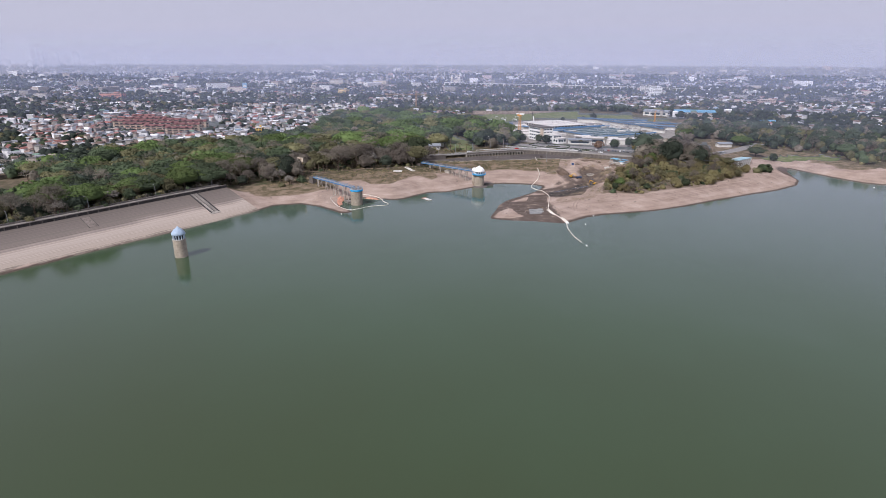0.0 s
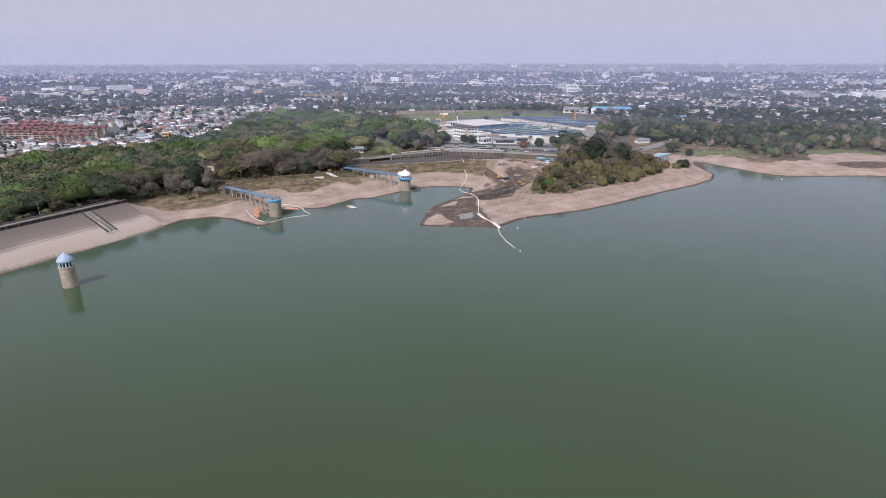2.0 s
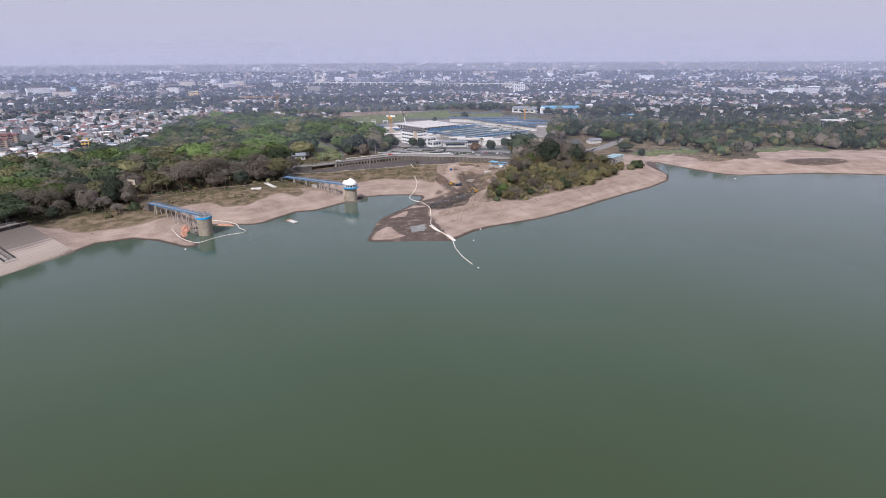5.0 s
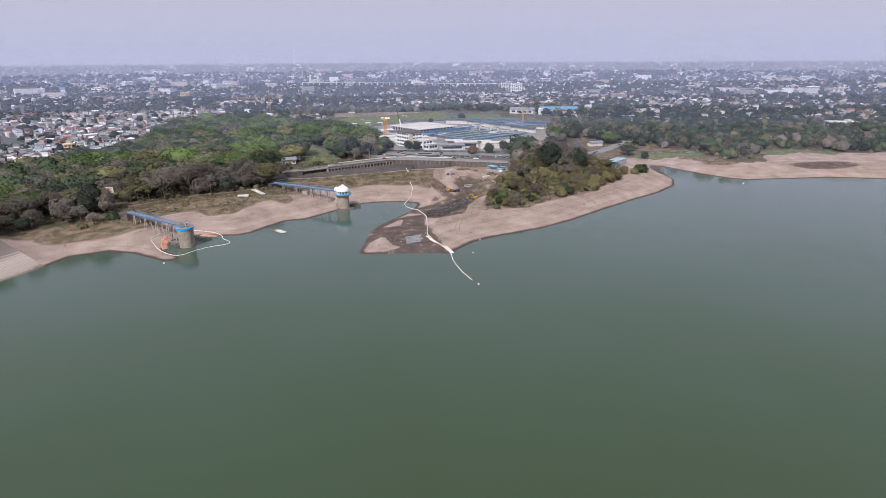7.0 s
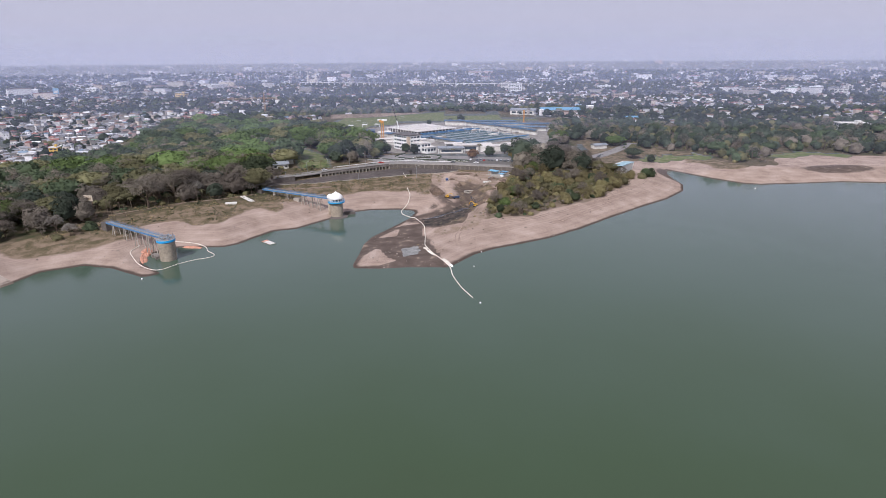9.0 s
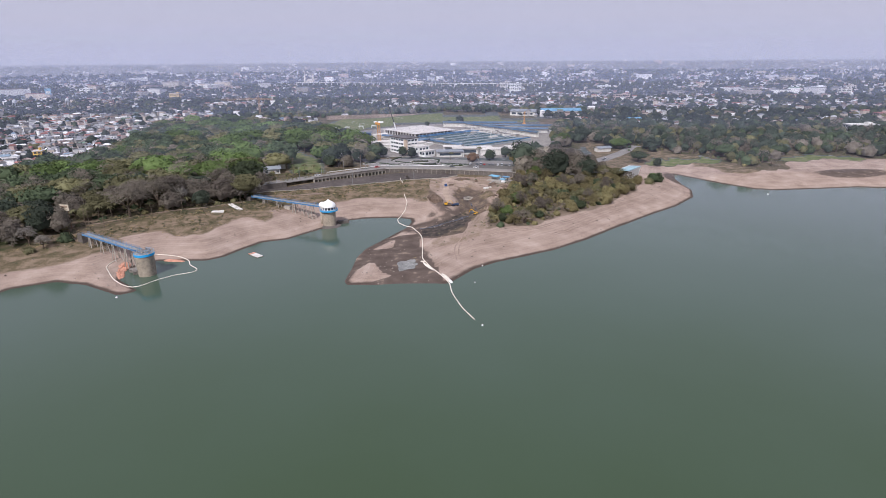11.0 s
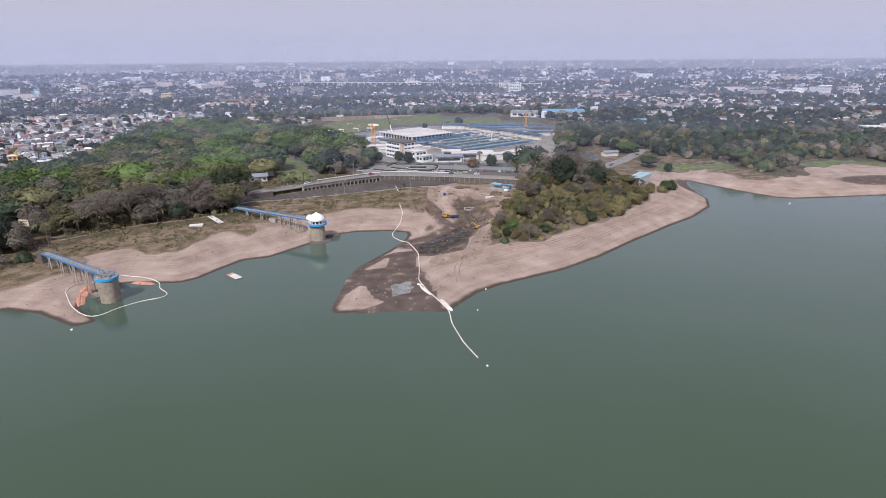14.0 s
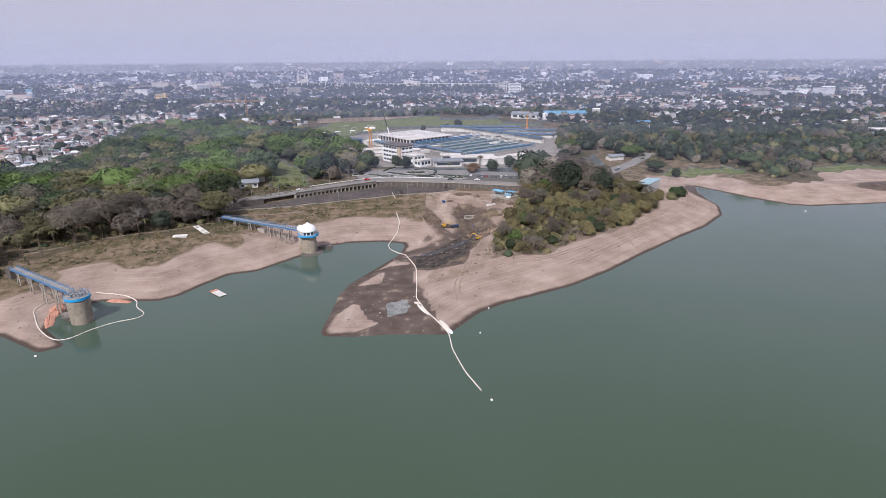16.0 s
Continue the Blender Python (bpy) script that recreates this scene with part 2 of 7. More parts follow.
    bump = n.new("ShaderNodeBump")
    bump.inputs["Strength"].default_value, bump.inputs["Distance"].default_value = 0.8, 0.25
    l.new(math_("ADD", fine, mid), bump.inputs["Height"])
    l.new(bump.outputs[0], b.inputs["Normal"])
    return m


# ---- mesh helpers ----
class Shape:
    """Gathers vertices and faces of one mesh."""

    def __init__(self):
        self.v, self.f, self.k = [], [], []

    def add(self, verts, faces, slot=0):
        o = len(self.v)
        self.v += [tuple(p) for p in verts]
        self.f += [tuple(i + o for i in q) for q in faces]
        self.k += [slot] * len(faces)
        return self

    def box(self, c, s, yaw=0.0, slot=0, tilt=None):
        ca, sa = math.cos(radians(yaw)), math.sin(radians(yaw))
        pts = []
        for z in (-0.5, 0.5):
            for x, y in ((-0.5, -0.5), (0.5, -0.5), (0.5, 0.5), (-0.5, 0.5)):
                p = Vector((x * s[0], y * s[1], z * s[2]))
                if tilt:
                    p = Euler([radians(a) for a in tilt]).to_matrix() @ p
                pts.append((c[0] + ca * p.x - sa * p.y, c[1] + sa * p.x + ca * p.y, c[2] + p.z))
        return self.add(pts, [(3, 2, 1, 0), (4, 5, 6, 7), (0, 1, 5, 4), (1, 2, 6, 5), (2, 3, 7, 6), (3, 0, 4, 7)], slot)

    def lathe(self, profile, n=24, c=(0, 0, 0), slot=0, closed=True):
        """profile: (radius, height) from the bottom up."""
        pts, faces = [], []
        for r, z in profile:
            pts += [(c[0] + r * math.cos(2 * math.pi * i / n), c[1] + r * math.sin(2 * math.pi * i / n), c[2] + z) for i in range(n)]
        for j in range(len(profile) - 1):
            faces += [(j * n + i, j * n + (i + 1) % n, (j + 1) * n + (i + 1) % n, (j + 1) * n + i) for i in range(n)]
        if closed:
            faces += [tuple(range(n - 1, -1, -1)), tuple(range((len(profile) - 1) * n, len(profile) * n))]
        return self.add(pts, faces, slot)

    def tube(self, path, r, n=6, slot=0):
        """A round bar along a path; r: one radius or one for each point."""
        path = [Vector(p) for p in path]
        rs = r if isinstance(r, (list, tuple)) else [r] * len(path)
        pts, faces = [], []
        for i, p in enumerate(path):
            way = (path[min(i + 1, len(path) - 1)] - path[max(i - 1, 0)]).normalized()
            side = way.cross(Vector((0, 0, 1)) if abs(way.z) < 0.9 else Vector((1, 0, 0))).normalized()
            up = side.cross(way)
            pts += [p + rs[i] * (math.cos(2 * math.pi * k / n) * side + math.sin(2 * math.pi * k / n) * up) for k in range(n)]
        for i in range(len(path) - 1):
            faces += [(i * n + k, i * n + (k + 1) % n, (i + 1) * n + (k + 1) % n, (i + 1) * n + k) for k in range(n)]
        faces += [tuple(range(n - 1, -1, -1)), tuple(range((len(path) - 1) * n, len(path) * n))]
        return self.add(pts, faces, slot)

    def gable(self, c, s, h, yaw=0.0, slot=0, over=0.4):
        """A gabled roof with its ridge along x, resting on c, over walls of s."""
        ca, sa = math.cos(radians(yaw)), math.sin(radians(yaw))
        x, y, t = s[0] / 2 + over, s[1] / 2 + over, 0.18
        raw = [(-x, -y, 0), (x, -y, 0), (x, 0, h), (-x, 0, h), (x, y, 0), (-x, y, 0)]
        raw += [(a, b_, z + t) for a, b_, z in raw]
        pts = [(c[0] + ca * a - sa * b_, c[1] + sa * a + ca * b_, c[2] + z) for a, b_, z in raw]
        return self.add(pts, [(6, 7, 8, 9), (9, 8, 10, 11), (3, 2, 1, 0), (5, 4, 2, 3), (0, 1, 7, 6), (4, 5, 11, 10), (1, 2, 8, 7), (2, 4, 10, 8), (3, 0, 6, 9), (5, 3, 9, 11)], slot)

    def strip(self, left, right, slot=0, thick=0.25):
        """A slab between two polylines of the same length."""
        n = len(left)
        pts = [*left, *right, *[(p[0], p[1], p[2] - thick) for p in left], *[(p[0], p[1], p[2] - thick) for p in right]]
        faces = []
        for i in range(n - 1):
            faces += [(i, n + i, n + i + 1, i + 1), (2 * n + i, 2 * n + i + 1, 3 * n + i + 1, 3 * n + i),
                      (i, i + 1, 2 * n + i + 1, 2 * n + i), (n + i + 1, n + i, 3 * n + i, 3 * n + i + 1)]
        faces += [(0, 2 * n, 3 * n, n), (n - 1, 2 * n - 1, 4 * n - 1, 3 * n - 1)]
        return self.add(pts, faces, slot)

    def mesh(self, name, mats, smooth=False):
        me = bpy.data.meshes.new(name)
        me.from_pydata(self.v, [], self.f)
        for m in mats if isinstance(mats, (list, tuple)) else [mats]:
            me.materials.append(m)
        me.polygons.foreach_set("material_index", self.k)
        me.polygons.foreach_set("use_smooth", [smooth] * len(self.f))
        me.update()
        return me


def part(name, shape, mats, parent, label="", smooth=False):
    ob = new(name, shape.mesh(name, mats, smooth))
    ob.parent = parent
    return tagged(ob, label)


def thing(name, place, label, category, group="", yaw=0.0, kind=""):
    ob = new(name)
    ob.matrix_basis = pose(*place, 0, 0, yaw)
    ob.empty_display_size = 0.5
    return tagged(ob, label, category, group, kind)


def solid(name, shape, mats, label, category, group="", kind="", smooth=False):
    return tagged(new(name, shape.mesh(name, mats, smooth)), label, category, group, kind)

# ---- the plan: shoreline, dam and heights ----
DAM_WATERLINE = [(-420, -368), (-262, 30), (-239, 92), (-225, 127), (-214, 158)]
WEST_SHORE = [(-209, 178), (-203, 192), (-187, 201), (-170, 197), (-148, 184.5), (-141.5, 189), (-148.5, 195), (-157, 202), (-162, 214), (-159, 221),
              (-152, 230), (-143, 230), (-126, 230), (-119, 236), (-114, 247), (-106, 261), (-93, 266), (-85, 277), (-75, 290)]
INLET_SHORE = [(-69, 303), (-53, 311), (-33, 312), (-23, 309), (-21, 303), (-24, 289), (-30, 276), (-36, 264), (-44, 248), (-47, 234), (-47, 216),
               (-48, 200), (-46, 195.5), (-33, 195), (-21, 196.5), (-6, 196.5), (1, 196)]
EAST_SHORE = [(4, 200), (15, 216), (27, 225.5), (44, 235), (61, 245), (83, 263.5), (107.5, 288), (142, 320), (163, 338), (186, 365), (194.5, 388),
              (195.5, 409), (198, 432), (205, 452), (212, 441), (229, 412), (246, 391), (259, 386.5), (292, 390), (330, 395), (390, 386), (520, 350),
              (720, 300), (1500, 150), (1500, -1500), (-1000, -1500)]
LAKE = np.array(DAM_WATERLINE + WEST_SHORE + INLET_SHORE + EAST_SHORE, float)
DAM_ALONG, DAM_OUT, DAM_FOOT = np.array((0.368, 0.930)), np.array((-0.930, 0.368)), np.array((-205.0, 179.0))
CREST, CREST_OUT = 12.0, 36.0


def inside(poly, x, y):
    hit = np.zeros(x.shape, bool)
    for (ax, ay), (bx, by) in zip(poly, np.roll(poly, -1, 0)):
        cross = (ay > y) != (by > y)
        hit ^= cross & (x < (bx - ax) * (y - ay) / (by - ay + 1e-12) + ax)
    return hit


def from_line(poly, x, y, closed=True):
    """The distance to a polyline."""
    poly = np.asarray(poly, float)
    best = np.full(x.shape, 1e9)
    ends = np.roll(poly, -1, 0) if closed else poly[1:]
    for (ax, ay), (bx, by) in zip(poly, ends):
        dx, dy = bx - ax, by - ay
        t = np.clip(((x - ax) * dx + (y - ay) * dy) / (dx * dx + dy * dy + 1e-9), 0, 1)
        best = np.minimum(best, np.hypot(x - ax - t * dx, y - ay - t * dy))
    return best


def step(a, b, v):
    t = np.clip((v - a) / (b - a), 0, 1)
    return t * t * (3 - 2 * t)


TABLES = {}


def rough(x, y, size, seed):
    """Smooth value noise between -1 and 1."""
    if seed not in TABLES:
        TABLES[seed] = np.random.RandomState(seed).rand(64, 64)
    a = TABLES[seed]
    u, v = x / size, y / size
    i, j = np.floor(u).astype(int), np.floor(v).astype(int)
    s, t = step(0, 1, u - i), step(0, 1, v - j)
    g = lambda p, q: a[p % 64, q % 64]
    return 2 * ((g(i, j) * (1 - s) + g(i + 1, j) * s) * (1 - t) + (g(i, j + 1) * (1 - s) + g(i + 1, j + 1) * s) * t) - 1


STREAM = [(-16, 284), (-4, 289), (8, 300), (17, 313), (20.5, 326), (18.5, 338), (16, 350), (17, 361)]
TRACK = [(3, 392), (1, 375), (0, 350), (2, 330), (5, 319)]
WALL_FOOT = [(-152, 335), (-131, 358), (-101, 384), (-78, 405), (-53, 423), (-39, 421), (6, 415), (56, 402), (90, 392)]
HEAP = [(1, 309), (-3, 322), (-7, 336), (-10, 350), (-14, 358)]


def land(x, y):
    """The ground's height, and how far from the water it lies."""
    x, y = np.asarray(x, float), np.asarray(y, float)
    d = from_line(LAKE, x, y)
    d = np.where(inside(LAKE, x, y), -d, d)
    h = np.where(d > 0, 10.6 * (1 - np.exp(-np.maximum(d, 0) / 42)), np.maximum(d * 0.12, -4))
    low = np.exp(-((x + 18) / 34) ** 2 - ((y - 232) / 48) ** 2)
    h = np.where(d > 0, h * (1 - 0.78 * low), h)
    cut = np.exp(-(from_line(STREAM, x, y, False) / 9) ** 2)
    h = np.where(d > 0, h * (1 - 0.72 * cut), h)
    h += np.where(d > 3, 2.2 * np.exp(-(from_line(HEAP, x, y, False) / 4.5) ** 2), 0)
    dug = step(-18, -8, x) * step(62, 48, x) * step(298, 312, y) * step(404, 392, y)
    h += np.where(d > 4, dug * (1.1 * rough(x, y, 8, 61) + 0.7 * rough(x, y, 4.5, 62)) * step(3, 7, from_line(TRACK, x, y, False)), 0)
    # the bank in front of the retaining wall
    back = step(14, 3, from_line(WALL_FOOT, x, y, False)) * step(-160, -120, x)
    h = np.where((d > 60), h * (1 - back) + 9.6 * back, h)
    h += np.where(d > 2, 0.35 * rough(x, y, 9, 1) * step(2, 14, d) + 0.5 * rough(x, y, 31, 2) * step(5, 40, d), 0)
    # behind the retaining wall the works stand on a terrace
    terrace = inside(np.array(WALL_FOOT[1:8] + [(62, 470), (140, 480), (240, 1000), (-300, 1000), (-150, 520), (-146, 380)], float), x, y)
    deep = step(0, 3.0, from_line(WALL_FOOT, x, y, False))
    h = np.where(terrace, h * (1 - deep) + 12.6 * deep, h)
    rel = np.stack([x - DAM_FOOT[0], y - DAM_FOOT[1]], -1)
    along, out = rel @ DAM_ALONG, rel @ DAM_OUT
    face = np.where(out < CREST_OUT, out / 3 - 0.35, CREST - 0.3) - (CREST - 3.5) * step(49, 92, out)
    k = step(14, -6, along)
    h = np.where(out > 0, h * (1 - k) + np.maximum(face, -4) * k, h)
    away = step(75, 210, out) * (1 - k)
    h = h * (1 - away) + 4.0 * away
    far = np.hypot(x, y)
    h = h * (1 - step(900, 1400, far)) + 6 * step(900, 1400, far) + 52 * step(1800, 4900, far) ** 1.2
    return h, d


FORESTS = {
    "west": [(-560, 40), (-300, 60), (-246, 215), (-203, 279), (-182, 297), (-154, 308), (-138, 326), (-133, 366), (-118, 392), (-98, 420), (-72, 436), (-52, 470), (-88, 540),
             (-118, 575), (-135, 640), (-195, 735), (-330, 860), (-420, 810), (-395, 690), (-362, 590), (-350, 505), (-392, 425), (-445, 355), (-480, 240)],
    "point": [(24, 268), (38, 272), (52, 274), (63, 286), (78, 300), (95, 312), (112, 328), (130, 350), (142, 366), (152, 386), (150, 402), (137, 412), (132, 440), (110, 470), (92, 480), (76, 460), (65, 438), (60, 405), (50, 368), (40, 330), (30, 292)],
    "east": [(184, 502), (212, 524), (251, 500), (262, 478), (264, 446), (283, 434), (295, 446), (322, 496), (341, 502), (376, 486), (440, 470), (560, 445), (900, 420), (1000, 680), (700, 740), (480, 705), (372, 700), (236, 625), (150, 610), (176, 550)],
}
FORESTS["works"] = [(104, 486), (150, 555), (152, 612), (236, 630), (330, 690), (260, 740), (150, 740), (136, 690), (118, 600)]
FORESTS["behind"] = [(-330, 870), (-200, 935), (-60, 965), (100, 905), (236, 836), (300, 870), (240, 960), (100, 1020), (-100, 1070), (-330, 1010)]
CLEARING = [(-186, 575), (-167, 552), (-132, 493), (-111, 461), (-98, 405), (-124, 402), (-142, 456), (-160, 505)]
HUT = (-141, 404)
FIELD = [(-172, 700), (-110, 690), (-70, 740), (20, 765), (118, 742), (136, 790), (60, 862), (-42, 930), (-172, 912), (-190, 800)]


def make_ground():
    def steps(lo, a, b, hi, fine):
        inner = np.arange(a, b + fine, fine)
        out = 1.16 ** np.arange(1, 60) * fine * 3
        left = a - np.cumsum(out)
        right = inner[-1] + np.cumsum(out)
        return np.concatenate([[lo], left[(left > lo + 200)][::-1], inner, right[right < hi - 200], [hi]])

    xs, ys = steps(-5200, -262, 420, 5200, 2.3), steps(-1700, 120, 480, 5200, 2.0)
    gx, gy = np.meshgrid(xs, ys)
    h, d = land(gx, gy)
    nx, ny = len(xs), len(ys)
    verts = np.stack([gx, gy, h], -1).reshape(-1, 3)
    i = np.arange(nx * ny).reshape(ny, nx)
    faces = np.stack([i[:-1, :-1], i[:-1, 1:], i[1:, 1:], i[1:, :-1]], -1).reshape(-1, 4)
    me = bpy.data.meshes.new("ground")
    me.from_pydata(verts.tolist(), [], faces.tolist())
    me.polygons.foreach_set("use_smooth", [True] * len(faces))
    # zones: wet mud, dry grass, and (litter, town, lawn) in thirds
    spit = np.exp(-(((gx + 24) / 25) ** 2 + ((gy - 218) / 34) ** 2) ** 1.5) * step(3, -7, gx + (gy - 196) * 0.12 + 3 * rough(gx, gy, 7, 78))
    flat = np.array([(-52, 196), (-52, 222), (-48, 242), (-38, 258), (-28, 270), (-15, 268), (-13, 236), (-4, 214), (0, 197), (-21, 195)], float)
    spit = np.maximum(spit, np.where(inside(flat, gx, gy), 0.95, 0) * step(-0.9, -0.4, rough(gx, gy, 10, 75)))
    mud = np.maximum(0.95 * spit, 1.0 * np.exp(-(from_line(STREAM, gx, gy, False) / 12) ** 2))
    mud = np.maximum(mud, 0.62 * np.exp(-(from_line(HEAP, gx, gy, False) / 7) ** 2))
    for cx, cy, rx, ry in ((200, 424, 13, 30), (345, 425, 34, 13)):
        mud = np.maximum(mud, np.exp(-(((gx - cx) / rx) ** 2 + ((gy - cy) / ry) ** 2) ** 1.5))
    sump = np.array([(-14, 283), (-3, 293), (9, 308), (20, 329), (25, 315), (14, 288), (8, 264), (-6, 262), (-13, 265)], float)
    ooze = np.where(inside(sump, gx, gy), 1, step(5, 0, from_line(sump, gx, gy))) * step(-0.9, -0.3, rough(gx, gy, 8, 79))
    dug = step(-18, -8, gx) * step(62, 48, gx) * step(290, 305, gy) * step(404, 392, gy)
    mud = np.maximum(mud, dug * np.clip(0.02 + 0.7 * rough(gx, gy, 9, 63), 0, 0.8) * step(3, 6, from_line(TRACK, gx, gy, False)))
    for bank in ([(-46, 196), (-43, 212), (-38, 222), (-32, 206), (-28, 204), (-37, 198)], [(-38, 245), (-30, 259), (-31, 247)]):
        bank = np.array(bank, float)
        mud *= np.where(inside(bank, gx, gy), 0, step(0, 3, from_line(bank, gx, gy)))
    mud = np.maximum(mud, 1.5 * ooze)
    grass = step(26, 42, d + 9 * rough(gx, gy, 14, 5) + 6 * step(180, 215, gx) - 60 * step(262, 325, gx + 26 * rough(gx, gy, 22, 73)))
    grass = np.maximum(grass, step(20, 6, from_line([(-222, 214), (-205, 224), (-190, 240)], gx, gy, False)))
    grass = np.where((gx > -12) & (gx < 60) & (gy < 402), np.minimum(grass, 0.45), grass)
    grass = np.maximum(grass, np.exp(-(((gx - 30) / 6) ** 2 + ((gy - 345) / 10) ** 2)))
    grass = np.where((gx > 30) & (gx < 190) & (gy < 440), grass * step(36, 46, d), grass)
    grass = np.where(from_line(TRACK, gx, gy, False) < 4.5, 0, grass)
    grass *= (d > 4)
    woods = np.zeros_like(gx)
    for k, poly in FORESTS.items():
        p = np.array(poly, float)
        reach = {"west": 13, "point": 2.5}.get(k, 7) + (2 if k == "point" else 6) * rough(gx, gy, 13, 74)
        woods = np.maximum(woods, np.where(inside(p, gx, gy), 1, np.clip(1 - from_line(p, gx, gy) / np.maximum(reach, 0.5), 0, 1) ** 0.6))
    zone3 = np.where(woods > 0.3, np.clip(woods * 1.6, 0, 1) * np.where((gx > 0) & (gx < 160) & (gy < 482), 0.31, 0.45), 0)
    town = (np.hypot(gx, gy) > 520) & (woods < 0.1) & (d > 150)
    zone3 = np.where(town, 0.72, zone3)
    terrace = inside(np.array(WALL_FOOT[1:8] + [(62, 470), (140, 480), (160, 760), (-200, 760), (-150, 520)], float), gx, gy)
    zone3 = np.where(terrace & (woods < 0.1), 0.7, zone3)
    zone3 = np.where((from_line(FIELD, gx, gy) < 45 + 14 * rough(gx, gy, 40, 77)) & (gy > 620), 0.45, zone3)
    for strip in ([(196, 478), (222, 486), (244, 480)], [(318, 474), (350, 484), (376, 474)]):
        zone3 = np.where((from_line(strip, gx, gy, False) < 11 + 6 * rough(gx, gy, 8, 82)) & (d > 14), 1.0, zone3)
    for lawn in (FIELD, CLEARING):
        zone3 = np.where(inside(np.array(lawn, float), gx, gy), 1.0, zone3)
    me.color_attributes.new("zone", "FLOAT_COLOR", "POINT")
    rgba = np.stack([mud, grass, zone3, d / 100], -1).reshape(-1)
    me.color_attributes["zone"].data.foreach_set("color", rgba.astype(np.float32))
    me.materials.append(ground_material())
    tagged(new("ground", me), "dried tan lake shore rising to grass, woods and town", "ground", kind="structure")
    water = Shape().add([(-1600, -1600, 0), (1700, -1600, 0), (1700, 480, 0), (-215, 480, 0), (-215, 150, 0), (-300, -60, 0), (-1600, -1600, 0)][:6], [(0, 1, 2, 3, 4, 5)])
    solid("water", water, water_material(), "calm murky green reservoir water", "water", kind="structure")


make_ground()


def height(x, y):
    return float(land(np.array([x]), np.array([y]))[0][0])


def resample(line, n):
    line = np.array(line, float)
    at = np.r_[0, np.cumsum(np.hypot(*np.diff(line[:, :2], axis=0).T))]
    want = np.linspace(0, at[-1], n)
    return np.stack([np.interp(want, at, line[:, k]) for k in range(line.shape[1])], -1)


def drape(a, b, nu, nv, lift, level=None):
    """A thin sheet between two lines of the plan that follows the ground, with a skirt round its edge."""
    a, b = resample(a, nu), resample(b, nu)
    t = np.linspace(0, 1, nv)[:, None, None]
    grid = a[None] * (1 - t) + b[None] * t
    z = land(grid[..., 0], grid[..., 1])[0] + lift if level is None else np.full(grid.shape[:2], level)
    v = np.concatenate([grid, z[..., None]], -1)
    low = v.copy()
    low[..., 2] -= 0.6
    i = np.arange(nu * nv).reshape(nv, nu)
    faces = np.stack([i[:-1, :-1], i[:-1, 1:], i[1:, 1:], i[1:, :-1]], -1).reshape(-1, 4).tolist()
    ring = [*i[0], *i[1:, -1], *i[-1, ::-1][1:], *i[::-1, 0][1:]]
    o = nu * nv
    faces += [(int(p), int(q), int(q) + o, int(p) + o) for p, q in zip(ring, ring[1:])]
    return Shape().add(np.concatenate([v.reshape(-1, 3), low.reshape(-1, 3)]).tolist(), faces)


def offset(line, by):
    """A polyline moved sideways, to the left of its way."""
    line = np.array(line, float)[:, :2]
    way = np.gradient(line, axis=0)
    way /= np.linalg.norm(way, axis=1, keepdims=True)
    return line + by * np.stack([-way[:, 1], way[:, 0]], -1)


def wall_along(line, thick, lo, hi):
    """An upright wall on a line; lo and hi: one height or one for each point."""
    n = len(line)
    lo, hi = np.broadcast_to(lo, n), np.broadcast_to(hi, n)
    l, r = offset(line, thick / 2), offset(line, -thick / 2)
    pts = [(*l[i], hi[i]) for i in range(n)] + [(*r[i], hi[i]) for i in range(n)] + [(*l[i], lo[i]) for i in range(n)] + [(*r[i], lo[i]) for i in range(n)]
    f = []
    for i in range(n - 1):
        f += [(i, n + i, n + i + 1, i + 1), (i, i + 1, 2 * n + i + 1, 2 * n + i), (n + i + 1, n + i, 3 * n + i, 3 * n + i + 1)]
    f += [(0, 2 * n, 3 * n, n), (n - 1, 2 * n - 1, 4 * n - 1, 3 * n - 1)]
    return Shape().add(pts, f)


# ---- the dam: face, ramp, crest ----
def dam_point(along, out, z):
    p = DAM_FOOT + DAM_ALONG * along + DAM_OUT * out
    return (float(p[0]), float(p[1]), z)


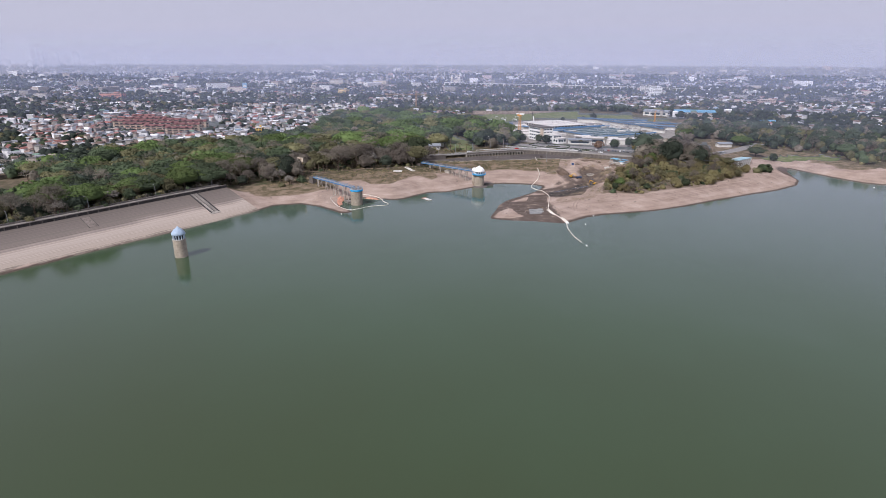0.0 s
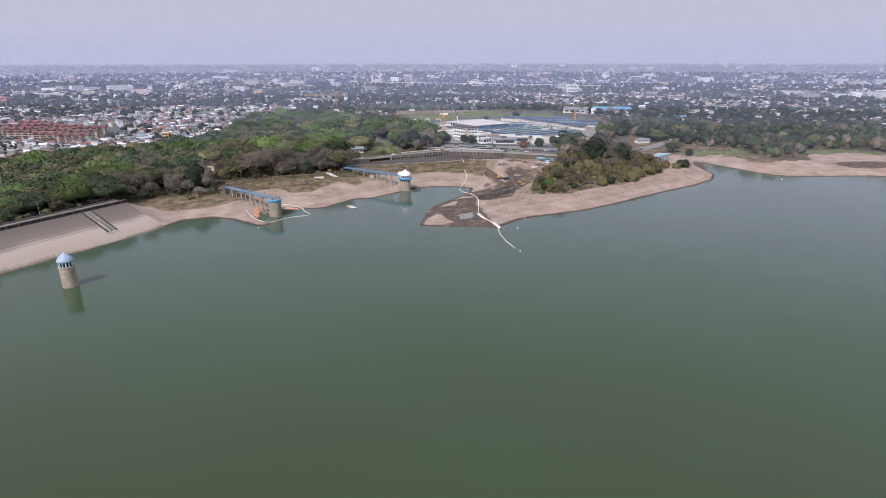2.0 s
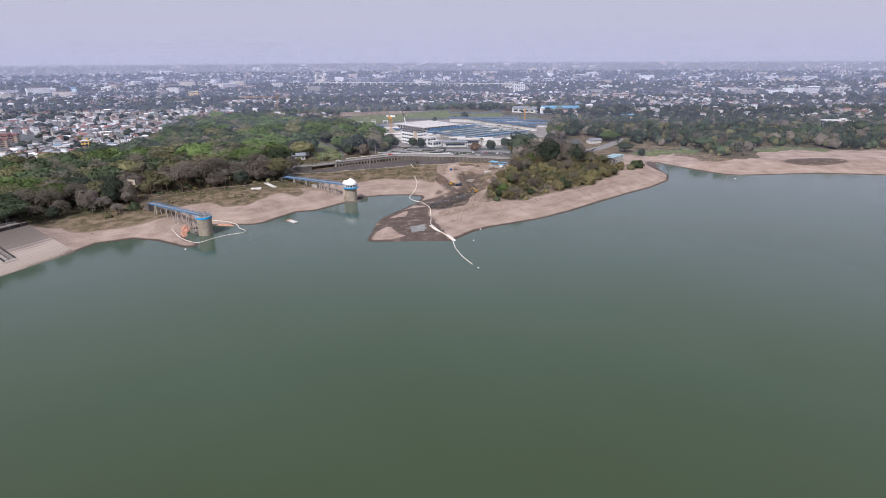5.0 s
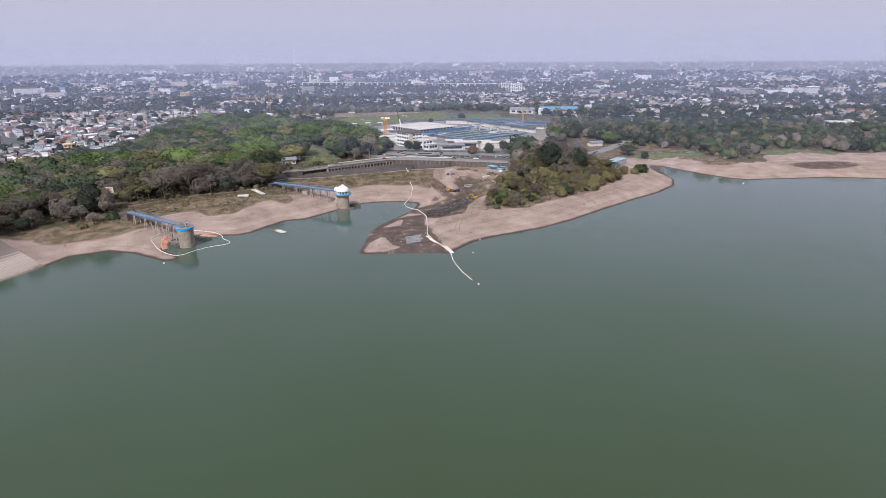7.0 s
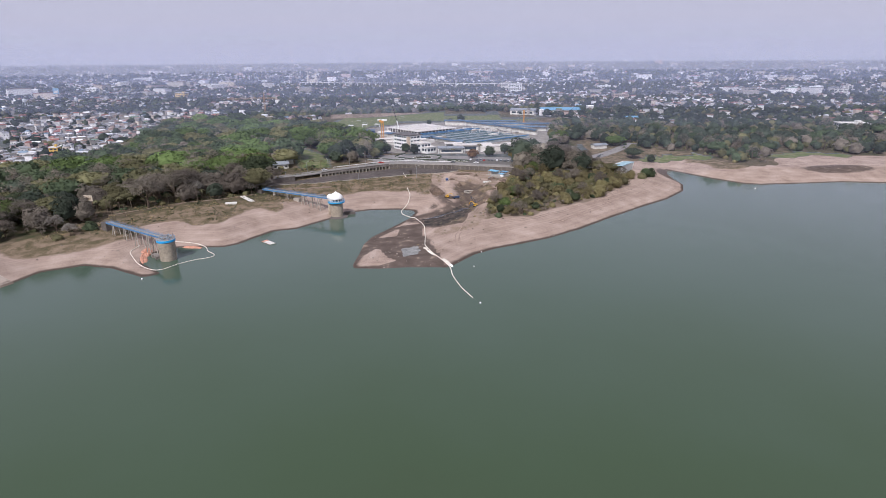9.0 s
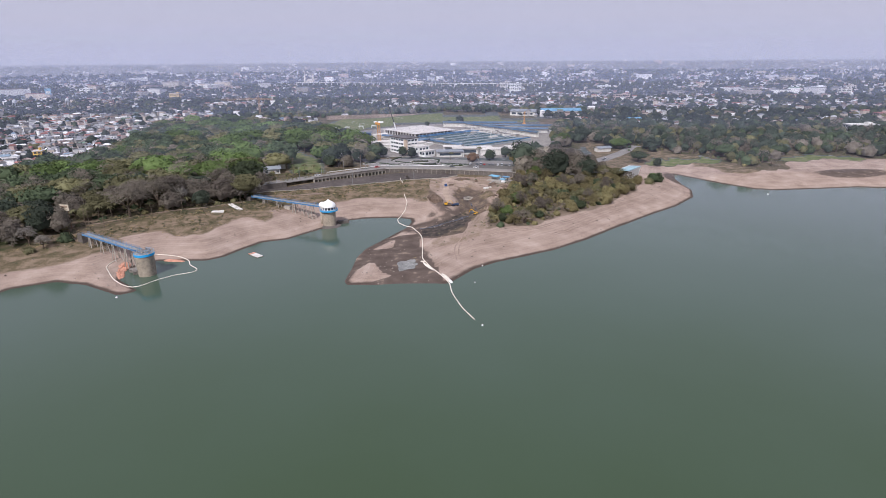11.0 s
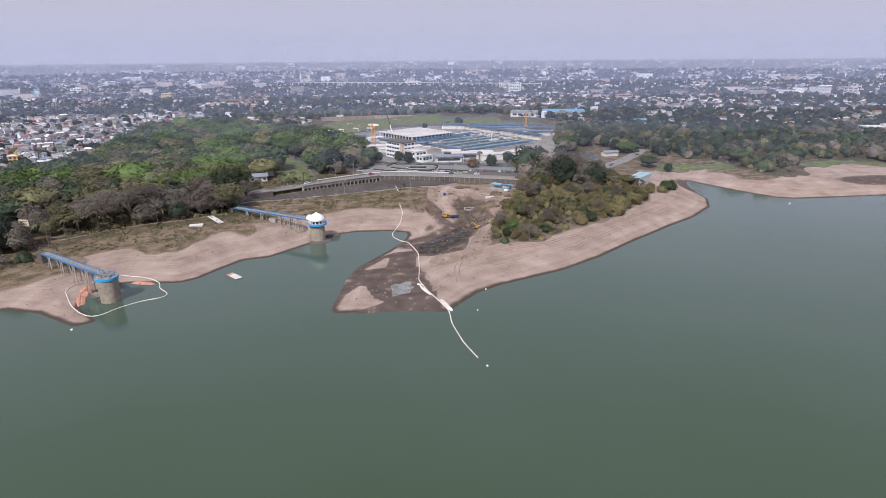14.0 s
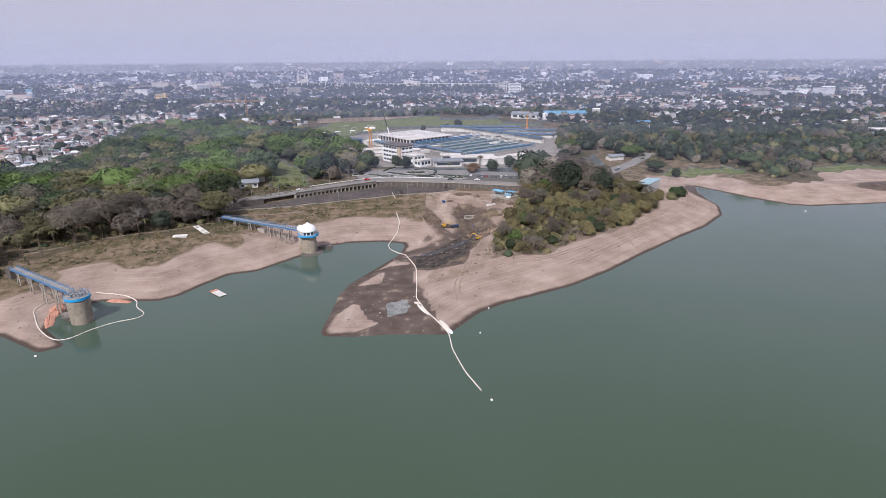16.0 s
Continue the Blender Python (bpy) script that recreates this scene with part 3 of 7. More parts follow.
def dam_face_material():
    """Concrete, dark above, bleached by silt below the old high water, with thin waterlines."""
    m = bpy.data.materials.new("dam_face_concrete")
    m.use_nodes = True
    n, l = m.node_tree.nodes, m.node_tree.links
    b = n["Principled BSDF"]
    b.inputs["Roughness"].default_value, b.inputs["Specular IOR Level"].default_value = 0.92, 0.2
    geo = n.new("ShaderNodeNewGeometry")
    xyz = n.new("ShaderNodeSeparateXYZ")
    l.new(geo.outputs["Position"], xyz.inputs[0])
    big, fine = n.new("ShaderNodeTexNoise"), n.new("ShaderNodeTexNoise")
    big.inputs["Scale"].default_value, fine.inputs["Scale"].default_value = 0.03, 0.9
    big.inputs["Detail"].default_value = fine.inputs["Detail"].default_value = 5
    for t in (big, fine):
        l.new(geo.outputs["Position"], t.inputs["Vector"])
    lines = n.new("ShaderNodeTexNoise")
    lines.noise_dimensions = "1D"
    lines.inputs["Scale"].default_value, lines.inputs["Detail"].default_value = 2.4, 4
    l.new(xyz.outputs["Z"], lines.inputs["W"])

    def mad(a, k, c):
        x = n.new("ShaderNodeMath")
        x.operation = "MULTIPLY_ADD"
        l.new(a, x.inputs[0])
        x.inputs[1].default_value = k
        if isinstance(c, float):
            x.inputs[2].default_value = c
        else:
            l.new(c, x.inputs[2])
        return x.outputs[0]

    level = mad(big.outputs["Fac"], 3.0, mad(lines.outputs["Fac"], 2.2, mad(fine.outputs["Fac"], 0.9, xyz.outputs["Z"])))
    r = n.new("ShaderNodeMapRange")
    r.inputs["From Min"].default_value, r.inputs["From Max"].default_value = 2.5, 15.5
    l.new(level, r.inputs["Value"])
    ramp = n.new("ShaderNodeValToRGB")
    els = ramp.color_ramp.elements
    while len(els) < 6:
        els.new(0.5)
    for e, (p, c) in zip(els, ((0.05, (0.13, 0.10, 0.08)), (0.11, (0.36, 0.30, 0.25)), (0.40, (0.41, 0.345, 0.295)), (0.47, (0.30, 0.25, 0.215)),
                               (0.56, (0.185, 0.155, 0.135)), (1.0, (0.135, 0.113, 0.10)))):
        e.position, e.color = p, (*c, 1)
    l.new(r.outputs[0], ramp.inputs[0])
    # thin level waterlines, broken up along the face
    thin = n.new("ShaderNodeTexNoise")
    thin.noise_dimensions = "1D"
    thin.inputs["Scale"].default_value, thin.inputs["Detail"].default_value = 5.0, 4
    l.new(mad(big.outputs["Fac"], 0.5, xyz.outputs["Z"]), thin.inputs["W"])
    tint, band = n.new("ShaderNodeMix"), n.new("ShaderNodeMapRange")
    band.inputs["From Min"].default_value, band.inputs["From Max"].default_value = 0.42, 0.85
    band.inputs["To Min"].default_value, band.inputs["To Max"].default_value = 0.80, 1.10
    l.new(mad(fine.outputs["Fac"], 0.25, thin.outputs["Fac"]), band.inputs["Value"])
    tint.data_type, tint.blend_type = "RGBA", "MULTIPLY"
    tint.inputs["Factor"].default_value = 1.0
    l.new(ramp.outputs[0], tint.inputs[6])
    l.new(band.outputs[0], tint.inputs[7])
    l.new(tint.outputs[2], b.inputs["Base Color"])
    return m


def make_dam():
    face = Shape()
    a = np.linspace(-620, -2, 60)
    lo = [dam_point(s, -6, -2.0) for s in a]
    hi = [dam_point(s, CREST_OUT, CREST) for s in a]
    solid("dam_face", face.strip(hi, lo, thick=0.5), dam_face_material(), "sloping dam face, dark concrete above pale dried silt", "dam", kind="structure")
    road = Shape().strip([dam_point(s, CREST_OUT + 10.2, CREST + 0.02) for s in a], [dam_point(s, CREST_OUT + 0.2, CREST + 0.02) for s in a], thick=0.6)
    solid("dam_road", road, GREY_CONCRETE, "worn grey service road on the dam crest", "road", kind="structure")
    para = new("dam_parapet", Shape().strip([dam_point(s, CREST_OUT + 0.9, CREST + 1.45) for s in a], [dam_point(s, CREST_OUT - 0.5, CREST + 1.45) for s in a], thick=2.7).mesh("dam_parapet", SOOT))
    tagged(para, "soot-black concrete parapet along the dam crest", "parapet", kind="structure")
    cope = Shape().strip([dam_point(s, CREST_OUT + 1.1, CREST + 1.62) for s in a], [dam_point(s, CREST_OUT - 0.6, CREST + 1.62) for s in a], thick=0.17)
    part("coping", cope, DARK_CONCRETE, para, "grimy grey concrete coping")
    me = Shape().box((0, 0, 0), (0.5, 0.35, 2.3)).mesh("buttress", DARK_CONCRETE)
    for s in np.arange(-300, 0, 6.0):
        p = new("buttress", me)
        p.parent, p.matrix_basis = para, pose(*dam_point(s, CREST_OUT - 0.62, CREST + 0.1), 0, 0, 111.6)
    back_wall = Shape().strip([dam_point(s, CREST_OUT + 10.9, CREST + 1.0) for s in a], [dam_point(s, CREST_OUT + 10.4, CREST + 1.0) for s in a], thick=1.6)
    fence = new("crest_fence", back_wall.mesh("crest_fence", GREY_CONCRETE))
    tagged(fence, "grey wall and post fence behind the dam road", "fence", kind="structure")
    me = Shape().box((0, 0, 0.9), (0.22, 0.22, 1.9)).mesh("fence_post", SOOT)
    for s in np.arange(-330, 0, 3.0):
        p = new("fence_post", me)
        p.parent, p.matrix_basis = fence, pose(*dam_point(s, CREST_OUT + 10.65, CREST + 0.9), 0, 0, 21.6)
    for z in (1.8, 2.5):
        part("fence_rail", Shape().tube([dam_point(-330, CREST_OUT + 10.65, CREST + z), dam_point(-1, CREST_OUT + 10.65, CREST + z)], 0.06), SOOT, fence)
    # boat ramp down the face: a trough between two dark kerbs
    def slant(origin, s0, s1, o0, o1, lift, thick):
        pts = lambda s: [tuple(np.array(dam_point(s + (o - 35) * 0.055, o, o / 3 + lift)) - np.array(dam_point(*origin))) for o in np.linspace(o0, o1, 6)]
        return Shape().strip(pts(s1), pts(s0), thick=thick)

    at = (-29, 0, 0)
    ramp = thing("boat_ramp", dam_point(*at), "narrow concrete boat ramp between dark kerbs, pale worn foot", "ramp")
    part("bed", slant(at, -30.8, -26.0, 9, 35, 0.10, 0.5), GREY_CONCRETE, ramp)
    for s in (-31.5, -26.0):
        part("kerb", slant(at, s, s + 0.7, 9.5, 35.4, 0.55, 0.9), SOOT, ramp, "dark concrete kerb")
    part("guide_rail", slant(at, -28.7, -28.3, 10, 34.5, 0.3, 0.4), DARK_CONCRETE, ramp)
    part("worn_patch", slant(at, -30.6, -28.9, 11, 22, 0.16, 0.3), CONCRETE, ramp, "bleached worn concrete")
    part("landing", slant(at, -32.2, -25.2, 8.2, 10.2, 0.18, 0.4), CONCRETE, ramp)
    at = (-99, 0, 0)
    worn = thing("boat_ramp", dam_point(*at), "faded old concrete ramp on the dam face", "ramp")
    part("bed", slant(at, -101, -96.6, 22, 32.5, 0.12, 0.5), FADED_CONCRETE, worn)
    for s in (-101.5, -96.6):
        part("kerb", slant(at, s, s + 0.4, 22, 33, 0.25, 0.5), DARK_CONCRETE, worn)


make_dam()


# ---- retaining wall with its arcade, roads and revetment ----
ROAD_LEVEL = 12.7


def make_wall():
    line = resample([(-152, 335), (-131, 357), (-101, 380), (-76, 399), (-50, 416.5)], 24)
    left = line[:9]
    solid("retaining_wall_1", wall_along(left, 1.0, 6.0, 13.2), DARK_CONCRETE, "dark weathered concrete retaining wall beside the road", "wall", kind="structure")
    arc = resample([(-101, 380), (-76, 399), (-50, 416.5)], 21)
    inner = offset(arc, 2.2)
    wall = new("retaining_wall_2", wall_along(inner, 0.6, 5.5, 12.4).mesh("retaining_wall_2", DARK_CONCRETE))
    tagged(wall, "retaining wall with a row of open bays under the road", "wall", kind="structure")
    part("beam", wall_along(offset(arc, 0.6), 2.6, 11.7, 12.75), GREY_CONCRETE, wall, "pale stained concrete beam")
    part("parapet", wall_along(offset(arc, -0.45), 0.35, 12.75, 13.7), DARK_CONCRETE, wall)
    part("plinth", wall_along(offset(arc, 0.2), 3.4, 5.0, 8.7), DARK_CONCRETE, wall)
    d = arc[-1] - arc[0]
    yaw = math.degrees(math.atan2(d[1], d[0]))
    me = Shape().box((0, 0, 1.5), (0.75, 2.4, 3.1)).mesh("pier", CONCRETE)
    for q in offset(arc, 0.6):
        p = new("pier", me)
        p.parent, p.matrix_basis = wall, pose(q[0], q[1], 8.65, 0, 0, yaw)
    right = resample([(-50, 416.5), (-46, 418.4), (-39, 418.5), (6, 412), (56, 399), (92, 388)], 40)
    w3 = new("retaining_wall_3", wall_along(right, 0.8, 6.0, 12.9).mesh("retaining_wall_3", DARK_CONCRETE))
    tagged(w3, "long weathered retaining wall with pilasters and a pale coping", "wall", kind="structure")
    part("coping", wall_along(offset(right, -0.1), 1.2, 12.9, 13.2), CONCRETE, w3, "pale concrete coping")
    part("rail", wall_along(offset(right, 0.1), 0.12, 13.9, 14.05), CONCRETE, w3)
    me, post = Shape().box((0, 0, 1.9), (0.5, 0.6, 4.4)).mesh("pilaster", GREY_CONCRETE), Shape().box((0, 0, 0.35), (0.16, 0.16, 0.8)).mesh("rail_post", CONCRETE)
    for q, nxt in zip(resample(right, 38), resample(right, 38)[1:]):
        yaw = math.degrees(math.atan2(nxt[1] - q[1], nxt[0] - q[0]))
        p = new("pilaster", me)
        p.parent, p.matrix_basis = w3, pose(q[0], q[1] - 0.35, 8.6, 0, 0, yaw)
        p = new("rail_post", post)
        p.parent, p.matrix_basis = w3, pose(q[0], q[1] + 0.1, 13.15, 0, 0, yaw)
    # sloping dark apron below the wall
    low = [(-146, 336), (-130, 350), (-97, 362), (-66, 376), (-33, 388), (-4, 397), (10, 402)]
    high = [(-151, 335), (-131, 356), (-101, 378.5), (-76, 397.5), (-50, 415), (-30, 416), (10, 410.5)]
    solid("revetment", drape(high, low, 60, 8, 0.12), DARK_REVET, "dark tar-stained sloping apron below the wall", "revetment", kind="structure")
    solid("revetment_kerb", wall_along(resample(low, 40), 0.5, [height(*q) - 0.3 for q in resample(low, 40)], [height(*q) + 0.45 for q in resample(low, 40)]), CONCRETE,
          "thin concrete kerb at the foot of the apron", "kerb", kind="structure")
    # roads on the terrace
    edge = resample([(-152, 335), (-131, 357), (-101, 380), (-76, 399), (-50, 416.5), (-39, 418.5), (6, 412), (56, 399), (92, 388), (128, 400)], 60)
    solid("road", drape(offset(edge, 1.0), offset(edge, 12.5), 60, 3, 0, ROAD_LEVEL), PALE_ROAD, "pale worn concrete road along the wall", "road", kind="structure")
    solid("forecourt", drape([(-62, 424), (-40, 429), (6, 423), (62, 408)], [(-78, 470), (-40, 466), (14, 462), (72, 446)], 24, 10, 0, ROAD_LEVEL + 0.04), PALE_ROAD,
          "wide pale concrete forecourt before the works", "road", kind="structure")
    solid("car_park", drape([(14, 424), (62, 411)], [(22, 446), (68, 432)], 8, 4, 0, ROAD_LEVEL + 0.09), ASPHALT, "dark asphalt car park", "road", kind="structure")
    solid("works_yard", drape([(-98, 520), (-60, 480), (40, 470), (90, 478)], [(-140, 640), (-60, 740), (60, 770), (160, 640)], 20, 20, 0, ROAD_LEVEL - 0.02), YARD,
          "dusty pale yard of the water works", "yard", kind="structure")
    solid("bay_road", drape([(124, 452), (142, 484), (172, 520), (200, 560)], [(134, 448), (152, 478), (180, 514), (208, 552)], 20, 3, 0.25), PALE_ROAD, "pale concrete road leading between the trees", "road", kind="structure")
    # white road fence
    line = offset(edge[16:36], 13.2)
    fence = thing("road_fence", (0, 0, 0), "low white painted road fence", "fence")
    part("rail", wall_along(line, 0.12, ROAD_LEVEL + 0.75, ROAD_LEVEL + 1.15), WHITE, fence)
    me = Shape().box((0, 0, 0.5), (0.14, 0.14, 1.1)).mesh("post", WHITE)
    for q in line[::1]:
        p = new("post", me)
        p.parent, p.matrix_basis = fence, pose(q[0], q[1], ROAD_LEVEL)
    # planted traffic islands with kerbs
    for x, y, rx, ry, yaw in ((-43, 437, 6.5, 2.6, -5), (-22, 452, 9, 5, 0), (-14, 436, 9, 2.4, -10), (8, 431, 11, 2.2, -9), (-66, 446, 7, 3, 35)):
        isle = thing("traffic_island", (x, y, ROAD_LEVEL), "kerbed traffic island with trimmed shrubs", "traffic island", "traffic islands", yaw)
        n = 20
        ring = lambda k, z: [(rx * k * math.cos(2 * math.pi * i / n), ry * k * math.sin(2 * math.pi * i / n), z) for i in range(n)]
        kerb = Shape().add(ring(1, -0.2) + ring(1, 0.25) + ring(0.93, 0.25), [(i, (i + 1) % n, n + (i + 1) % n, n + i) for i in range(n)] + [(n + i, n + (i + 1) % n, 2 * n + (i + 1) % n, 2 * n + i) for i in range(n)])
        part("kerb", kerb, OFF_WHITE, isle)
        part("bed", Shape().add(ring(0.94, 0.22), [tuple(range(n))]), LEAF["olive"], isle)
        v, q = leaf_cloud([(rx * 0.7 * random.uniform(-1, 1), ry * 0.6 * random.uniform(-1, 1), 0.5) for _ in range(int(rx * 2))], 0.8, 26, 0.4, random.randrange(99))
        me = bpy.data.meshes.new("shrub")
        fill_mesh(me, v, q, [LEAF["green"]])
        s = new("shrub", me)
        s.parent = isle


def fill_mesh(me, v, quads, mats, slots=None, smooth=False):
    """Fast mesh of quads from arrays."""
    v, quads = np.asarray(v, np.float32), np.asarray(quads, np.int32)
    me.vertices.add(len(v))
    me.vertices.foreach_set("co", v.ravel())
    me.loops.add(quads.size)
    me.loops.foreach_set("vertex_index", quads.ravel())
    me.polygons.add(len(quads))
    me.polygons.foreach_set("loop_start", np.arange(len(quads), dtype=np.int32) * 4)
    me.polygons.foreach_set("loop_total", np.full(len(quads), 4, np.int32))
    for m in mats:
        me.materials.append(m)
    if slots is not None:
        me.polygons.foreach_set("material_index", np.asarray(slots, np.int32))
    me.polygons.foreach_set("use_smooth", np.full(len(quads), smooth))
    me.update(calc_edges=True)
    return me


def leaf_cloud(centres, r, per, size, seed, thin=1.0, flat=0.75):
    """Leaf quads scattered in clumps round the centres: vertices and quads."""
    g = np.random.RandomState(seed)
    c = np.repeat(np.asarray(centres, float), per, 0)
    n = len(c)
    w = g.normal(size=(n, 3))
    w /= np.linalg.norm(w, axis=1, keepdims=True)
    w[:, 2] = np.where(w[:, 2] < -0.2, -w[:, 2], w[:, 2])
    rr = np.repeat(np.broadcast_to(r, len(centres)), per) if np.ndim(r) else np.full(n, r)
    p = c + w * (rr * g.uniform(0.45, 1.0, n) ** 0.6)[:, None] * (1, 1, flat)
    nrm = w + 0.4 * g.normal(size=(n, 3)) + (0, 0, 0.8)
    nrm /= np.linalg.norm(nrm, axis=1, keepdims=True)
    a = np.cross(nrm, g.normal(size=(n, 3)))
    a /= np.linalg.norm(a, axis=1, keepdims=True)
    b = np.cross(nrm, a) * thin
    s = (size * g.uniform(0.6, 1.3, n))[:, None]
    v = np.stack([p - a * s, p - b * s * 0.6, p + a * s, p + b * s * 0.6], 1).reshape(-1, 3)
    return v, np.arange(4 * n).reshape(-1, 4)


DARK_REVET = material("tarred_revetment", (0.085, 0.072, 0.066), 0.92, vary=0.25, scale=0.05, fine=0.4, bump=0.05)
YARD = material("dusty_yard", (0.225, 0.208, 0.188), 0.95, vary=0.25, scale=0.04, fine=0.3)
make_wall()


# ---- intake towers, footbridges ----
def shaft(r0, r1, h, foot=-3.0):
    """A tapered round shaft."""
    prof = [(r0 * 1.01, foot)] + [(r0 + (r1 - r0) * z / h, z) for z in np.linspace(0, h, 9)]
    return Shape().lathe(prof, 40)


def ring_rail(tower, r, z, n, mat, high=1.1):
    for k in (0.5, 1.0):
        part("rail", Shape().tube([(r * math.cos(a), r * math.sin(a), z + high * k) for a in np.linspace(0, 2 * math.pi, 33)], 0.05, 5), mat, tower)
    me = Shape().box((0, 0, high / 2), (0.09, 0.09, high)).mesh("rail_post", mat)
    for i in range(n):
        a = 2 * math.pi * i / n
        p = new("rail_post", me)
        p.parent, p.matrix_basis = tower, pose(r * math.cos(a), r * math.sin(a), z, 0, 0, math.degrees(a))


def make_towers():
    t0 = thing("intake_tower", (-194.0, 80.2, 0), "round stone intake tower with grey-blue pointed dome standing in water", "tower", "intake towers")
    part("shaft", shaft(3.3, 3.2, 9.5), STONE, t0, "brown weathered stone shaft", True)
    part("cornice", Shape().lathe([(3.2, 9.4), (3.42, 9.55), (3.42, 9.85), (3.1, 9.9)], 40), CONCRETE, t0, "", True)
    # solid dark drum put in for the shade between the columns
    part("drum", Shape().lathe([(2.45, 9.8), (2.45, 12.3)], 24), GLASS, t0, "dark drum imitating the shade behind the columns")
    me = Shape().lathe([(0.30, 0), (0.24, 0.15), (0.24, 2.1), (0.36, 2.4)], 8).mesh("column", DOME_PALE)
    for i in range(14):
        p = new("column", me)
        p.parent, p.matrix_basis = t0, pose(2.95 * math.cos(i * math.pi / 7), 2.95 * math.sin(i * math.pi / 7), 9.88)
    dome = [(3.3, 12.2), (3.5, 12.3), (3.48, 12.7), (3.25, 13.3), (2.8, 14.05), (2.2, 14.75), (1.5, 15.35), (0.85, 15.8), (0.4, 16.15), (0.1, 16.7)]
    part("dome", Shape().lathe(dome, 40), DOME_GREY, t0, "grey-blue painted pointed dome", True)
    t1 = thing("intake_tower", (-147.2, 210.2, 0), "round stone intake tower with blue railed machine deck", "tower", "intake towers")
    part("shaft", shaft(4.05, 4.3, 10.3), STONE, t1, "brown weathered stone shaft", True)
    part("deck", Shape().lathe([(4.3, 10.25), (4.68, 10.3), (4.68, 11.35), (4.55, 11.4)], 40), BRIGHT_BLUE, t1, "bright blue painted deck ring", False)
    part("floor_plate", Shape().lathe([(4.55, 11.38), (4.5, 11.48)], 40), CONCRETE, t1)
    ring_rail(t1, 4.55, 11.4, 18, STEEL_BLUE)
    for i in range(6):
        a = i * math.pi / 3 + 0.3
        x, y = 2.7 * math.cos(a), 2.7 * math.sin(a)
        g = part("gate_hoist", Shape().box((x, y, 11.95), (0.9, 0.7, 0.9), 20 * i).lathe([(0.3, 12.4), (0.3, 13.0), (0.12, 13.1), (0.12, 13.9)], 8, (x, y, 0)), STEEL_GREY, t1, "grey steel gate hoist")
        part("hand_wheel", Shape().lathe([(0.5, 12.95), (0.55, 13.0), (0.5, 13.05)], 14, (x, y, 0)), STEEL_BLUE, g)
    for i in range(7):
        a = i * 0.9
        part("post", Shape().tube([(4.0 * math.cos(a), 4.0 * math.sin(a), 11.4), (4.0 * math.cos(a), 4.0 * math.sin(a), 14.0)], 0.06, 5), STEEL_GREY, t1)
    part("winch_frame", Shape().box((0, 0, 12.9), (0.2, 5.4, 0.2)).box((0, -2.6, 12.1), (0.2, 0.2, 1.5)).box((0, 2.6, 12.1), (0.2, 0.2, 1.5)).box((0.8, 0, 11.8), (2.4, 1.8, 0.8), 15), STEEL_GREY, t1)
    part("pier", Shape().box((-6.6, 2.2, 0.2), (3.4, 5.2, 3.0), 34).box((-9.5, 4.3, 0.5), (3.4, 3.0, 2.0), 34), GREY_CONCRETE, t1, "low grimy concrete pier block at the foot")
    t2 = thing("intake_tower", (-73.2, 294.2, 0), "round stone intake tower with white dome and blue balcony", "tower", "intake towers")
    part("shaft", shaft(4.1, 4.1, 10.0), STONE, t2, "brown weathered stone shaft", True)
    part("footing", Shape().lathe([(8.5, -2), (7.2, 0.1), (5.6, 0.45), (4.2, 0.7)], 18), DARK_CONCRETE, t2, "dark silted footing")
    part("balcony", Shape().lathe([(4.1, 9.7), (5.6, 9.95), (5.6, 10.75), (5.45, 10.8)], 40), BRIGHT_BLUE, t2, "bright blue painted balcony ring")
    part("floor_plate", Shape().lathe([(5.45, 10.78), (5.4, 10.86)], 40), CONCRETE, t2)
    ring_rail(t2, 5.45, 10.8, 22, BRIGHT_BLUE, 0.8)
    # dark cylinder paints the shaded openings under the dome
    part("room", Shape().lathe([(3.7, 10.8), (3.7, 12.6)], 30), GLASS, t2, "dark drum imitating the shade in the gate room openings")
    me = Shape().box((0, 0, 0.9), (0.6, 0.5, 1.85)).mesh("pier", WHITE)
    for i in range(12):
        p = new("pier", me)
        p.parent, p.matrix_basis = t2, pose(3.95 * math.cos(i * math.pi / 6), 3.95 * math.sin(i * math.pi / 6), 10.8, 0, 0, 30 * i)
    part("dome", Shape().lathe([(4.4, 12.45), (4.62, 12.55), (4.6, 13.0), (4.4, 13.7), (4.0, 14.4), (3.3, 15.1), (2.5, 15.65), (1.7, 16.1), (1.0, 16.45), (0.45, 16.9), (0.1, 17.4)], 40), WHITE, t2, "white painted dome", True)
    turret = part("turret", Shape().lathe([(1.6, -1), (1.6, 10.4)], 16, (-4.4, 2.0, 0)), STONE, t2, "slender stone stair turret", True)
    part("turret_cap", Shape().lathe([(1.9, 12.3), (2.1, 12.5), (2.0, 13.5), (1.5, 14.4), (0.8, 14.9), (0.1, 15.2)], 20, (-4.4, 2.0, 0)), WHITE, turret, "small white dome", True)
    part("turret_room", Shape().lathe([(1.5, 10.3), (1.5, 12.4)], 16, (-4.4, 2.0, 0)), OFF_WHITE, turret)
    # concrete jetty behind the domed tower
    jetty = Shape().box((-65.6, 300.0, 0.6), (7, 2.8, 2.6), 22)
    solid("jetty", jetty, DARK_CONCRETE, "short dark concrete jetty beside the domed tower", "jetty")


